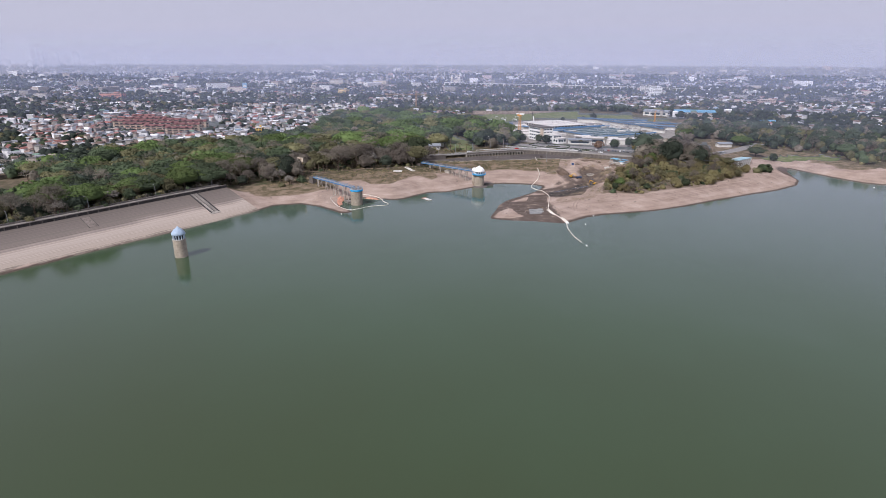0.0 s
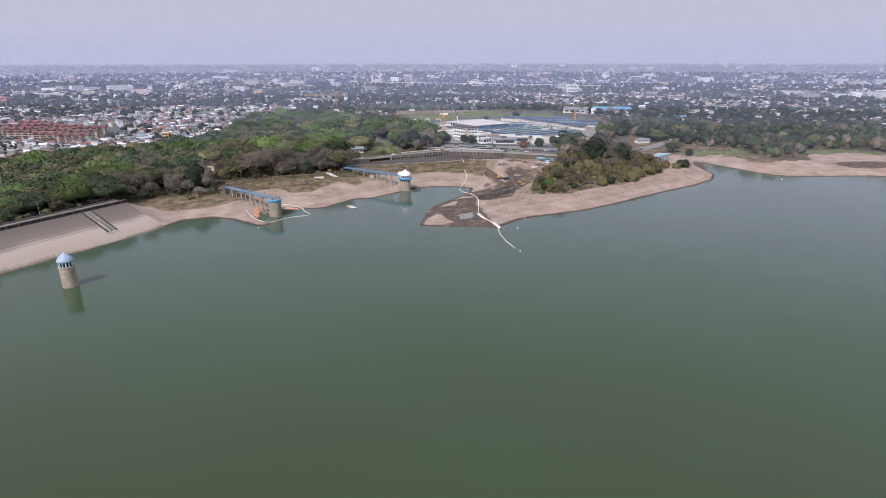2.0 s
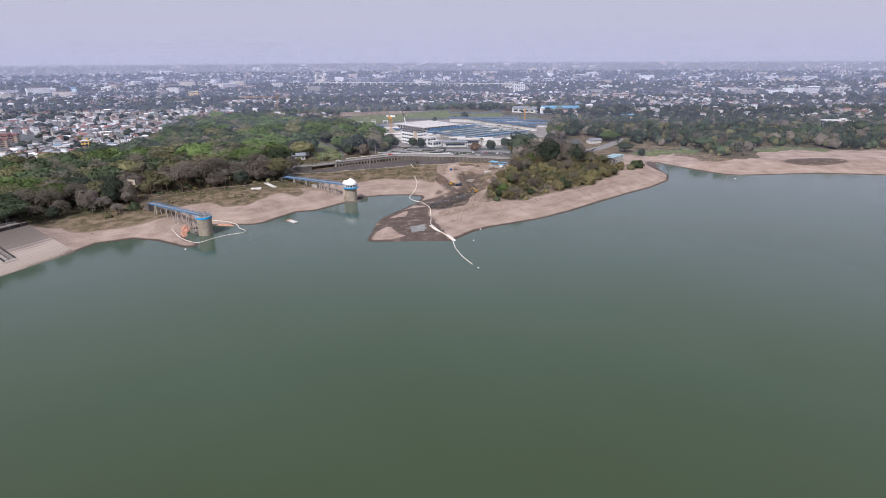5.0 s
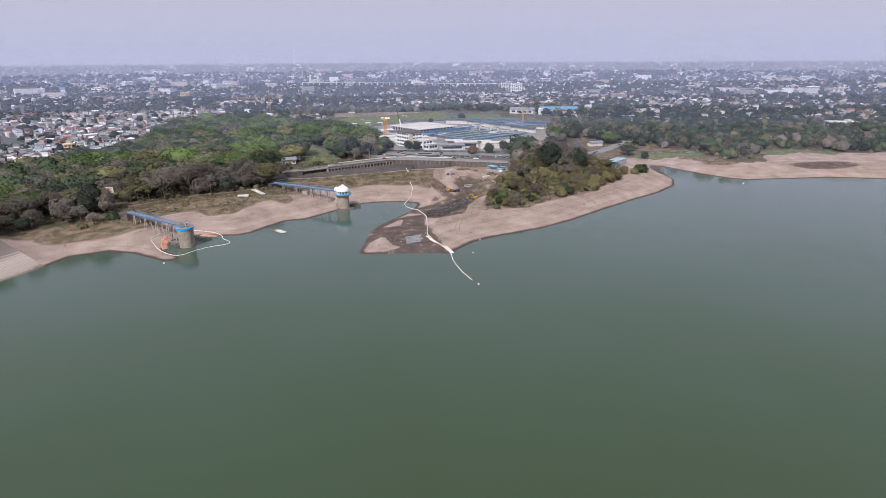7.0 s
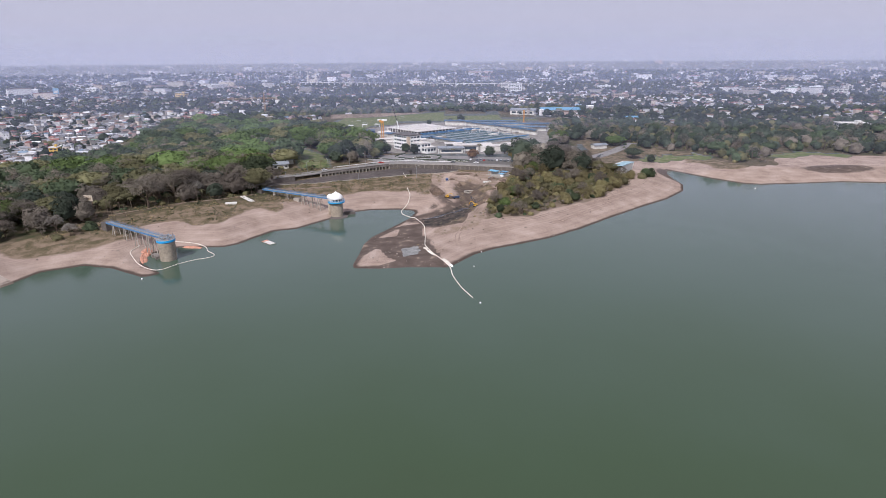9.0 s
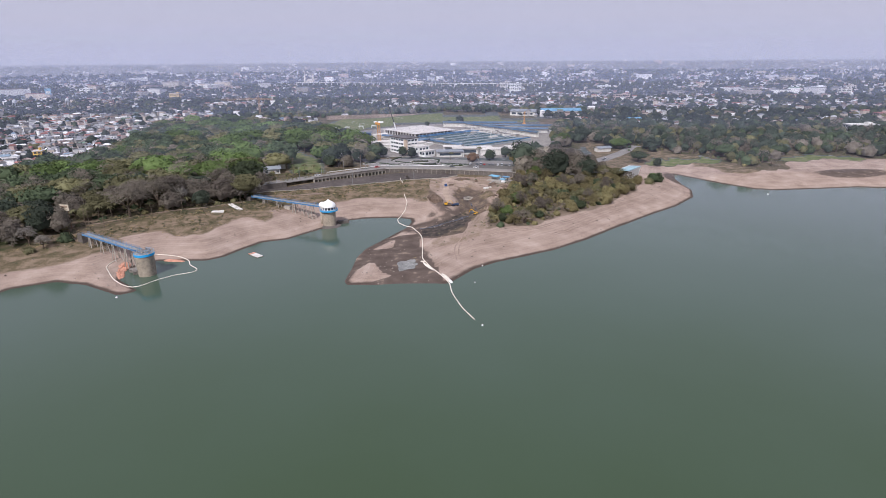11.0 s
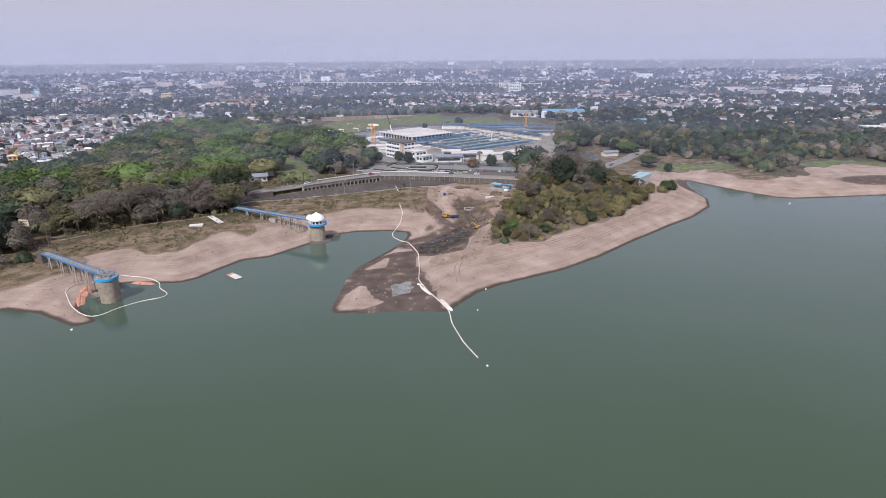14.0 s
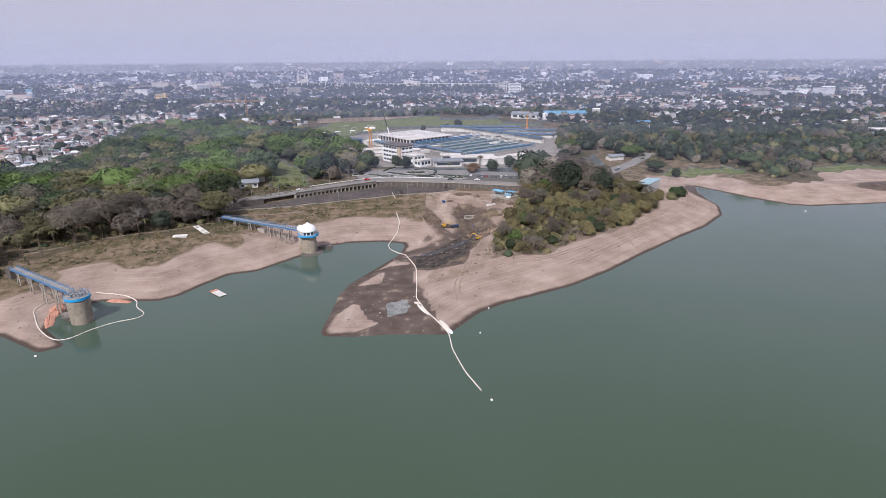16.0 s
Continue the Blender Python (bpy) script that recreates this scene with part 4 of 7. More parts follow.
def make_bridge(a, b, legs, label):
    """A blue girder footbridge from a to b; legs: shares of its length with a trestle."""
    a, b = Vector(a), Vector(b)
    way = (b - a)
    n, yaw = way.length, math.degrees(math.atan2(way.y, way.x))
    br = thing("footbridge", a, label, "footbridge", "footbridges", yaw)
    part("deck", Shape().box((n / 2, 0, 0), (n, 2.6, 0.25)), CONCRETE, br, "grey deck planks")
    for s in (-1, 1):
        part("girder", Shape().box((n / 2, s * 1.4, -0.05), (n, 0.2, 0.6)).box((n / 2, s * 1.4, 0.3), (n, 0.36, 0.1)).box((n / 2, s * 1.4, -0.4), (n, 0.36, 0.1)), BLUE, br, "blue painted steel girder")
        part("hand_rail", Shape().tube([(0, s * 1.4, 1.35), (n, s * 1.4, 1.35)], 0.045, 5).tube([(0, s * 1.4, 0.85), (n, s * 1.4, 0.85)], 0.035, 5), BLUE, br)
        me = Shape().box((0, 0, 0.5), (0.08, 0.08, 1.1)).mesh("rail_post", BLUE)
        for x in np.arange(0.2, n, 2.4):
            p = new("rail_post", me)
            p.parent, p.matrix_basis = br, pose(x, s * 1.4, 0.3)
    part("pipe", Shape().tube([(0, 0.5, 0.35), (n, 0.5, 0.35)], 0.16, 8), STEEL_GREY, br)
    for k in legs:
        q = a + way * k
        g = max(height(q.x, q.y), -2.5) - a.z - 0.6
        t = part("trestle", Shape().box((n * k, 0, -0.75), (0.8, 3.6, 0.6)), CONCRETE, br, "concrete trestle")
        spread = min(1.4, -g * 0.13)
        for s in (-1, 1):
            for e in (-1, 1):
                part("leg", Shape().tube([(n * k + 0.5 * e, s * 1.2, -0.8), (n * k + e * (0.5 + spread), s * (1.2 + spread * 0.5), g)], 0.27, 4), CONCRETE, t)
            if g < -4:
                part("brace", Shape().tube([(n * k - 0.5 - spread * 0.5, s * 1.4, g * 0.55), (n * k + 0.5 + spread * 0.5, s * 1.4, g * 0.55)], 0.18, 4), CONCRETE, t)
        if g < -4:
            part("brace", Shape().tube([(n * k - 0.7, -1.5, g * 0.35), (n * k - 0.7, 1.5, g * 0.8)], 0.16, 4), CONCRETE, t)


DOME_PALE = material("pale_blue_column_paint", (0.52, 0.60, 0.68), 0.6, vary=0.1)
STEEL_GREY = material("galvanised_steel", (0.30, 0.31, 0.32), 0.55, metal=0.3, vary=0.2, scale=1.0)
make_towers()
make_bridge((-194.6, 240.8, 11.8), (-151.2, 212.9, 11.3), (0.13, 0.36, 0.58, 0.80), "long blue steel footbridge on concrete trestles to the deck")
make_bridge((-131.0, 326.0, 11.9), (-77.9, 297.4, 10.6), (0.18, 0.38, 0.62, 0.74, 0.85), "long blue steel footbridge on concrete trestles to the domed tower")
for x, y in ((-197.6, 243.2), (-134, 328)):
    solid("abutment", Shape().box((x, y, height(x, y) / 2 + 5.4), (5, 3.4, 11.6 - height(x, y)), -32), DARK_CONCRETE, "grey concrete bridge abutment on the bank", "abutment")


# ---- floating booms, rafts, tarpaulins, machines and huts on the shore ----
def smooth_line(points, n):
    """A soft curve through the points."""
    p = np.array(points, float)
    at = np.r_[0, np.cumsum(np.linalg.norm(np.diff(p, axis=0), axis=1))]
    fine = resample(p, n * 3)
    k = np.ones(7) / 7
    pad = np.concatenate([np.repeat(fine[:1], 3, 0), fine, np.repeat(fine[-1:], 3, 0)])
    soft = np.stack([np.convolve(pad[:, c], k, "valid") for c in range(p.shape[1])], -1)
    return resample(soft, n)


def make_boom(points, label, r, n, mats=None):
    boom = thing("floating_boom", (0, 0, 0), label, "floating boom", "floating booms")
    line = smooth_line(points, n)
    z = np.maximum(land(line[:, 0], line[:, 1])[0], 0.0) + r * 0.5
    me = {}
    for i in range(n - 1):
        a, b = Vector((*line[i], z[i])), Vector((*line[i + 1], z[i + 1]))
        m = (b - a).length
        key = round(m, 1)
        if key not in me:
            k = key * 1.03
            me[key] = Shape().tube([(0, 0, 0), (0.12 * k, 0, 0), (0.5 * k, 0, 0.02), (0.88 * k, 0, 0), (k, 0, 0)], [0.55 * r, r, r * 1.04, r, 0.55 * r], 7).mesh("float", BOOM, True)
        f = new("float", me[key])
        d = b - a
        f.parent, f.matrix_basis = boom, pose(*a, 0, -math.degrees(math.asin(d.z / m)), math.degrees(math.atan2(d.y, d.x)))
    return boom


def ground_sheet(name, centre, rx, ry, yaw, mat, label, category, puff=0.25, seed=1, n=22, wrinkle=0.35):
    """A crumpled fabric sheet lying on the ground."""
    g = np.random.RandomState(seed)
    ang = np.linspace(0, 2 * math.pi, n, endpoint=False)
    rad = 1 + wrinkle * (g.rand(n) - 0.5)
    if wrinkle > 0.5:
        rad = (rad + np.roll(rad, 1) + np.roll(rad, -1)) / 3
    pts, faces = [], []
    ca, sa = math.cos(radians(yaw)), math.sin(radians(yaw))
    for k in (1.0, 0.8, 0.5, 0.2):
        for a, q in zip(ang, rad):
            x, y = rx * k * q * math.cos(a), ry * k * q * math.sin(a)
            X, Y = centre[0] + ca * x - sa * y, centre[1] + sa * x + ca * y
            pts.append((X, Y, max(height(X, Y), 0) + 0.05 + puff * (1 - k) ** 0.5 * g.uniform(0.5, 1.3) if k < 1 else max(height(X, Y), -0.2) - 0.1))
    for j in range(3):
        faces += [(j * n + i, j * n + (i + 1) % n, (j + 1) * n + (i + 1) % n, (j + 1) * n + i) for i in range(n)]
    faces.append(tuple(range(3 * n, 4 * n)))
    return solid(name, Shape().add(pts, faces), mat, label, category)


make_boom([(-170, 226), (-171, 216), (-161, 203.5), (-152, 195.5), (-147, 193), (-143, 194.5), (-139.5, 202), (-133.5, 208.7), (-126, 212.5), (-124.5, 215.5), (-127, 219), (-132, 223), (-135, 230), (-141, 233.5), (-150, 235.5), (-157, 236)],
          "pale floating boom looped round the railed tower", 0.21, 54)
make_boom([(-30, 353), (-26.6, 335), (-27.3, 321), (-31.3, 308), (-30, 299), (-25, 292), (-20, 287.5), (-13.5, 263.5), (-12.3, 243), (-12, 228), (-6.8, 214), (-2.1, 204.5), (2, 197), (3, 185), (5, 177), (7.1, 169), (12, 157)],
          "long pale floating boom lying over the mud spit into the lake", 0.23, 96)
make_boom([(-36, 396), (-34.6, 388), (-32.5, 381)], "short pale hose end lying below the wall", 0.22, 6)


def make_float(x, y, label, r=0.8):
    b = thing("buoy", (x, y, 0), label, "buoy", "white floats")
    part("hull", Shape().lathe([(r * 0.6, -0.3), (r, 0), (r, 0.3), (r * 0.5, 0.55)], 12), WHITE, b, "", True)
    part("eye", Shape().tube([(0, 0, 0.5), (0, 0, 0.85)], 0.08, 6), RUST, b)


make_float(14.7, 152.1, "white marker float on the water beyond the boom", 0.4)
for x, y, r in ((-146.9, 181.5, 0.5), (246, 372, 0.45), (19, 219.5, 0.3), (14, 197, 0.25)):
    make_float(x, y, "small white float on the open water", r)
# fabric bags piled where the boom leaves the spit
for i, (x, y, rx, ry, yaw, m) in enumerate(((0.4, 202.5, 4.6, 1.2, -62, BOOM), (2.6, 198.5, 1.9, 1.0, -70, WHITE), (-8.6, 216.5, 7, 0.8, -64, BOOM), (-11.4, 223, 1.6, 0.8, -30, BOOM))):
    ground_sheet("fabric_bag", (x, y), rx, ry, yaw, m, "crumpled white boom fabric heaped on the mud", "fabric", 0.5, i)
ground_sheet("tarpaulin", (-160.5, 210), 7.5, 2.2, -62, TARP, "crumpled faded orange tarpaulin on the bank", "tarpaulin", 0.5, 11)
ground_sheet("tarpaulin", (-163.5, 219.5), 5.5, 2.6, 110, TARP, "crumpled faded orange tarpaulin on the bank", "tarpaulin", 0.9, 12)
ground_sheet("tarpaulin", (-143.0, 229.5), 6.5, 1.5, -8, TARP, "crumpled faded orange tarpaulin on the bank", "tarpaulin", 0.6, 13)
solid("concrete_slab", Shape().box((-145.5, 299.5, height(-145.5, 299.5) + 0.25), (7.5, 4.4, 0.8), 14), OFF_WHITE, "pale concrete slab lying in dry grass", "slab")
PUDDLE = material("puddle", (0.20, 0.20, 0.185), 0.35, vary=0.4, scale=0.25, fine=1.5)
ground_sheet("puddle", (-18.5, 219), 5.6, 9.5, -14, PUDDLE, "shallow pale grey puddle drying on the mud", "puddle", 0.03, 21, 34, 0.9)


def make_raft(x, y, yaw):
    raft = thing("raft", (x, y, 0), "small pale plank raft moored at the shore", "raft", "", yaw)
    for i in range(4):
        part("plank", Shape().box((-3.6 + 2.4 * i, 0, 0.35), (2.25, 3.6, 0.16)), OFF_WHITE if i > 0 else TARP, raft)
    for s in (-1, 1):
        part("drum", Shape().tube([(-4.6, s * 1.3, 0.05), (4.6, s * 1.3, 0.05)], 0.38, 8), RUST, raft)


DIRT = material("pale_dirt", (0.37, 0.285, 0.225), 0.95, vary=0.16, scale=0.15, fine=1.1, bump=0.06)
RED_DIRT = material("damp_red_dirt", (0.20, 0.150, 0.118), 0.95, vary=0.3, scale=0.12, fine=1.1, bump=0.06)
RUT = material("pressed_dirt", (0.272, 0.204, 0.165), 0.95, vary=0.25, scale=0.12, fine=1.1, bump=0.04)
SOIL = material("dug_soil", (0.125, 0.090, 0.068), 0.95, vary=0.25, scale=0.3, fine=1.2, bump=0.2)
for k, (line, w) in enumerate((([(4, 394), (0, 381), (1, 348), (3.5, 322)], 4.2), ([(49, 370), (41, 354), (34, 334.5), (25.5, 309), (18, 279), (12, 260), (6, 241), (6.6, 224)], 2.2),
                               ([(60, 261), (84, 283), (112, 312), (146, 345), (172, 376), (181, 398), (179, 420)], 2.0), ([(24, 258), (54, 270), (80, 292), (112, 326), (140, 352), (160, 378), (170, 400)], 1.8),
                               ([(-240, 258), (-220, 264), (-208, 270), (-197, 281), (-186, 293), (-170, 301), (-152, 311), (-136, 324)], 1.6), ([(-134, 338), (-112, 343), (-88, 352)], 2.6))):
    soft = smooth_line(line, 90)
    soft += (0.5 * rough(soft[:, 0], soft[:, 1], 6, 90 + k))[:, None]
    for side in ((-1, 1) if 0 < k < 4 else (0,)):
        mid_ = offset(soft, side * w / 2) if side else soft
        half = 0.28 if side else w / 2
        ragged = half * (1 + 0.5 * rough(soft[:, 0] * 3, soft[:, 1] * 3, 5, 95 + k)) if side else np.full(90, half)
        way_ = (offset(mid_, 1.0) - mid_)
        solid("dirt_track", drape(mid_ + way_ * ragged[:, None], mid_ - way_ * ragged[:, None], 90, 3 if side else 5, 0.1 if side else 0.2), (DIRT, RUT, RUT, RUT, RED_DIRT, RED_DIRT)[k],
              "tyre rut pressed into the dry lake bed" if side else "pale trodden dirt track on the bank", "track", "dirt tracks", "structure")


def make_heap(x, y, rx, ry, h, yaw, seed):
    """A rough pile of dug soil."""
    g, pts, faces, n = np.random.RandomState(seed), [], [], 18
    ca, sa = math.cos(radians(yaw)), math.sin(radians(yaw))
    for k, up_ in ((1.0, -0.5), (0.82, 0.3), (0.6, 0.62), (0.35, 0.88), (0.1, 1.0)):
        for i in range(n):
            a, q = 2 * math.pi * i / n, k * (1 + 0.28 * (g.rand() - 0.5))
            u, v = rx * q * math.cos(a), ry * q * math.sin(a)
            X, Y = x + ca * u - sa * v, y + sa * u + ca * v
            pts.append((X, Y, height(X, Y) * (1 if k == 1 else 0.3) + (height(x, y) * 0.7 if k < 1 else 0) + h * up_ * (0.8 + 0.4 * g.rand())))
    for j in range(4):
        faces += [(j * n + i, j * n + (i + 1) % n, (j + 1) * n + (i + 1) % n, (j + 1) * n + i) for i in range(n)]
    solid("dirt_mound", Shape().add(pts, faces + [tuple(range(4 * n, 5 * n))]), SOIL, "dark heap of freshly dug soil", "dirt mound", "dirt mounds")


make_heap(-7, 336, 12, 4.5, 2.6, 115, 3)
make_heap(1, 322, 5, 3, 1.4, 30, 4)
make_heap(23, 303, 6, 3.5, 1.5, 20, 5)
make_heap(14, 390, 8, 3, 1.2, 5, 6)
g_ = np.random.RandomState(17)
for k in range(14):
    make_heap(g_.uniform(-6, 46), g_.uniform(308, 388), g_.uniform(1.6, 4.5), g_.uniform(1.2, 2.6), g_.uniform(0.5, 1.3), g_.uniform(0, 180), 20 + k)
bed = smooth_line(STREAM, 60)
wide = 1.5 + 1.1 * rough(bed[:, 0], bed[:, 1], 6, 88)
over = offset(bed, 1.0) - bed
solid("stream", drape(bed + over * wide[:, None], bed - over * wide[:, None], 60, 4, 0.05), material("muddy_stream_water", (0.045, 0.04, 0.035), 0.12, vary=0.2), "narrow dark muddy stream draining across the lake bed", "stream", kind="structure")
make_raft(-102.5, 237.8, -42)
PATH_BED = Shape().strip([(-142.5, 317.5, height(-142, 317) + 0.35), (-131.5, 306, height(-131, 306) + 0.35)], [(-145, 315.5, height(-145, 315) + 0.35), (-134, 304, height(-134, 304) + 0.35)], thick=0.5)
solid("concrete_path", PATH_BED, OFF_WHITE, "short broken concrete path on the bank", "path")
solid("concrete_block", Shape().box((-104, 313.5, height(-104, 313.5) + 0.8), (5.5, 3, 2.6), -30), CONCRETE, "large squared concrete block on the bank", "block")


def make_excavator(x, y, yaw, reach, body=YELLOW, label="yellow tracked excavator digging in the mud"):
    e = thing("excavator", (x, y, height(x, y)), label, "excavator", "excavators", yaw)
    e.scale = (0.72, 0.72, 0.72)
    for s in (-1, 1):
        t = part("track", Shape().tube([(-1.7, s * 1.15, 0.45), (1.7, s * 1.15, 0.45)], 0.45, 8).box((0, s * 1.15, 0.45), (3.6, 0.55, 0.85)), BLACK, e)
        part("track_guard", Shape().box((0, s * 1.15, 0.93), (3.0, 0.5, 0.1)), RUST, t)
    part("house", Shape().box((-0.5, 0, 1.55), (3.4, 2.6, 1.1)).box((-0.9, -0.4, 2.25), (2.2, 1.6, 0.4)), body, e)
    part("counterweight", Shape().lathe([(1.35, 1.05), (1.45, 1.3), (1.45, 1.9), (1.3, 2.1)], 12, (-1.5, 0, 0)), DARK_ROOF, e)
    cab = part("cab", Shape().box((0.6, 0.8, 2.1), (1.5, 0.95, 1.6)).box((0.6, 0.8, 2.95), (1.6, 1.05, 0.12)), body, e)
    part("window", Shape().box((0.62, 0.8, 2.35), (1.56, 1.0, 0.8)), GLASS, cab)
    part("boom", Shape().tube([(0.7, -0.25, 1.7), (2.3, -0.25, 3.9), (3.6, -0.25, 4.4), (5.2, -0.25, 3.8)], [0.24, 0.32, 0.3, 0.2], 4), body, e)
    part("arm", Shape().tube([(4.9, -0.25, 4.2), (6.3 + reach, -0.25, 1.6)], [0.26, 0.16], 4), body, e)
    part("ram", Shape().tube([(1.4, -0.25, 2.0), (3.0, -0.25, 4.0)], 0.09, 6), STEEL_GREY, e)
    part("bucket", Shape().box((6.3 + reach, -0.25, 1.1), (0.9, 1.2, 0.9), 0, 0, (0, 35, 0)), RUST, e)


make_excavator(0.5, 319.5, 20, 0.3)
make_excavator(19.5, 299.5, 160, 0.0)


def make_truck(x, y, yaw, label, cabin, bed):
    t = thing("dump_truck", (x, y, height(x, y)), label, "truck", "trucks", yaw)
    t.scale = (0.68, 0.68, 0.68)
    part("chassis", Shape().box((0, 0, 0.85), (7.4, 0.9, 0.35)), BLACK, t)
    cab = part("cab", Shape().box((2.9, 0, 1.75), (1.7, 2.35, 1.6)).box((2.75, 0, 2.65), (1.3, 2.2, 0.35)), cabin, t)
    part("windscreen", Shape().box((3.72, 0, 2.15), (0.1, 2.0, 0.7)), GLASS, cab)
    part("tipper", Shape().box((-0.9, 0, 1.25), (5.4, 2.4, 0.2)).box((-0.9, 1.15, 1.85), (5.4, 0.12, 1.2)).box((-0.9, -1.15, 1.85), (5.4, 0.12, 1.2)).box((1.75, 0, 1.95), (0.12, 2.4, 1.4)).box((-3.55, 0, 1.75), (0.12, 2.4, 1.0)), bed, t)
    me = Shape().lathe([(0.3, -0.15), (0.5, -0.15), (0.5, 0.15), (0.3, 0.15)], 14).mesh("wheel", BLACK)
    for wx in (-2.9, -1.7, 2.7):
        for s in (-1, 1):
            w = new("wheel", me)
            w.parent, w.matrix_basis = t, pose(wx, s * 1.05, 0.5, 90, 0, 0)


DARK_BLUE = material("dark_blue_paint", (0.045, 0.075, 0.14), 0.45, vary=0.15)
make_truck(6.8, 322.5, 25, "dark blue dump truck beside the excavator", DARK_BLUE, DARK_BLUE)


def car_kind(colour, name, van=False):
    """One parked vehicle with body, cabin, windows and wheels."""
    c = thing(name, (0, 0, 0), "", "")
    long, tall = (4.9, 1.75) if van else (4.4, 1.35)
    body = Shape()
    prof = [(-long / 2, 0.35), (-long / 2, 0.95), (-long * 0.32, 1.0), (long * 0.25, 0.95), (long / 2, 0.75), (long / 2, 0.35)]
    k = len(prof)
    body.add([(x, -0.85, z) for x, z in prof] + [(x, 0.85, z) for x, z in prof], [tuple(range(k)), tuple(range(2 * k - 1, k - 1, -1))] + [(i, k + i, k + (i + 1) % k, (i + 1) % k) for i in range(k)])
    part("body", body, colour, c)
    cab = [(-long * (0.46 if van else 0.40), 0.93), (-long * (0.44 if van else 0.26), tall), (long * 0.08, tall), (long * 0.26, 0.93)]
    part("windows", Shape().add([(x, -0.76, z) for x, z in cab] + [(x, 0.76, z) for x, z in cab], [(0, 1, 2, 3), (7, 6, 5, 4), (0, 4, 5, 1), (1, 5, 6, 2), (2, 6, 7, 3)]), GLASS, c)
    part("roof", Shape().box((-long * (0.18 if van else 0.09), 0, tall + 0.03), (long * (0.5 if van else 0.34), 1.5, 0.08)), colour, c)
    me = Shape().lathe([(0.18, -0.1), (0.32, -0.1), (0.32, 0.1), (0.18, 0.1)], 12).mesh("wheel", BLACK)
    for wx in (-long * 0.31, long * 0.31):
        for s in (-1, 1):
            w = new("wheel", me)
            w.parent, w.matrix_basis = c, pose(wx, s * 0.8, 0.32, 90, 0, 0)
    return c


def parked(colour, word, spots, van=False):
    first = None
    for x, y, yaw in spots:
        z = ROAD_LEVEL + 0.1 if 400 < y < 460 and -110 < x < 70 else height(x, y) + 0.05
        if first is None:
            first = car_kind(colour, "van" if van else "car", van)
            first.matrix_basis = pose(x, y, z, 0, 0, yaw)
            tagged(first, f"parked {word} {'van' if van else 'car'} on the paved ground", "van" if van else "car", "parked vehicles")
        else:
            copy_thing(first, pose(x, y, z, 0, 0, yaw))


parked(material("red_car_paint", (0.42, 0.03, 0.025), 0.35), "red", [(-57.5, 424.5, 32), (34, 434, 80)])
parked(material("white_car_paint", (0.75, 0.75, 0.74), 0.35), "white", [(-101, 392, 40), (22, 437, 80), (45, 431, 82), (26, 420.5, -12), (-60, 498, 40), (138, 466, 60), (-88, 560, 20)])
parked(material("grey_car_paint", (0.10, 0.105, 0.11), 0.35), "dark grey", [(28, 435.5, 80), (41, 432, 82), (52, 429, 82), (58, 427.5, 82), (38, 433, 82), (148, 478, 50), (6, 424, -12)])
parked(material("silver_car_paint", (0.42, 0.43, 0.44), 0.3, metal=0.4), "silver", [(31, 434.8, 80), (48.5, 430, 82), (55, 428.3, 82), (152, 484, 55)], True)
parked(material("blue_car_paint", (0.03, 0.10, 0.32), 0.35), "blue", [(0.4, 371.5, 100)], True)


def make_hut():
    x, y = 42.5, 382
    z = height(x, y)
    hut = thing("pump_station", (x, y, z), "small pump station with sky-blue roofs and dark pipework", "pump station", "", -42)
    part("floor_slab", Shape().box((0, 0, 0.1), (16, 12, 1.6)), CONCRETE, hut)
    for i, (px, py, w, d, h) in enumerate(((-4.5, -1, 8.5, 4.2, 3.6), (3.5, 2.5, 6, 4, 3.2), (5.0, -3.2, 4.5, 3.2, 2.6))):
        part("roof", Shape().box((px, py, h), (w, d, 0.2), 0, 0, (6, 0, 0)), ROOF_SKY if i != 1 else ROOF_BLUE, hut, "sky-blue sheet roof")
        for sx in (-1, 1):
            for sy in (-1, 1):
                part("post", Shape().box((px + sx * (w / 2 - 0.3), py + sy * (d / 2 - 0.3), h / 2 + 0.3), (0.2, 0.2, h)), STEEL_GREY, hut)
    part("back_wall", Shape().box((-4.5, 1.0, 1.9), (8.4, 0.25, 3.2)), OFF_WHITE, hut)
    for i in range(5):
        part("pump", Shape().tube([(1.5 + i * 1.3, 0.4, 1.2), (1.5 + i * 1.3, 0.4, 3.0), (2.4 + i * 1.3, 1.2, 3.3)], 0.28, 7), BLACK, hut)
    part("pipe", Shape().tube([(-3, -4, 1.2), (-1, -6, 1.0), (-1.5, -8, 0.4), (-3, -10.5, -0.8)], 0.3, 8), STEEL_GREY, hut)
    part("white_tank", Shape().box((7.0, -5.2, 1.4), (3.0, 1.6, 1.2)), WHITE, hut)
    solid("concrete_ring", Shape().lathe([(3.6, 0), (3.6, 1.2), (3.1, 1.2), (3.1, 0.1)], 20, (17, 352, height(17, 352) - 0.3)), CONCRETE, "round grey concrete well ring in the dirt", "well")
    solid("white_block", Shape().box((31.6, 362.5, height(31.6, 362.5) + 0.3), (6, 1.8, 1.3), 20), OFF_WHITE, "pale concrete block below the pump station", "block")


ROOF_SKY = material("sky_blue_roof_sheet", (0.16, 0.38, 0.52), 0.45, vary=0.12, scale=0.3)
make_hut()


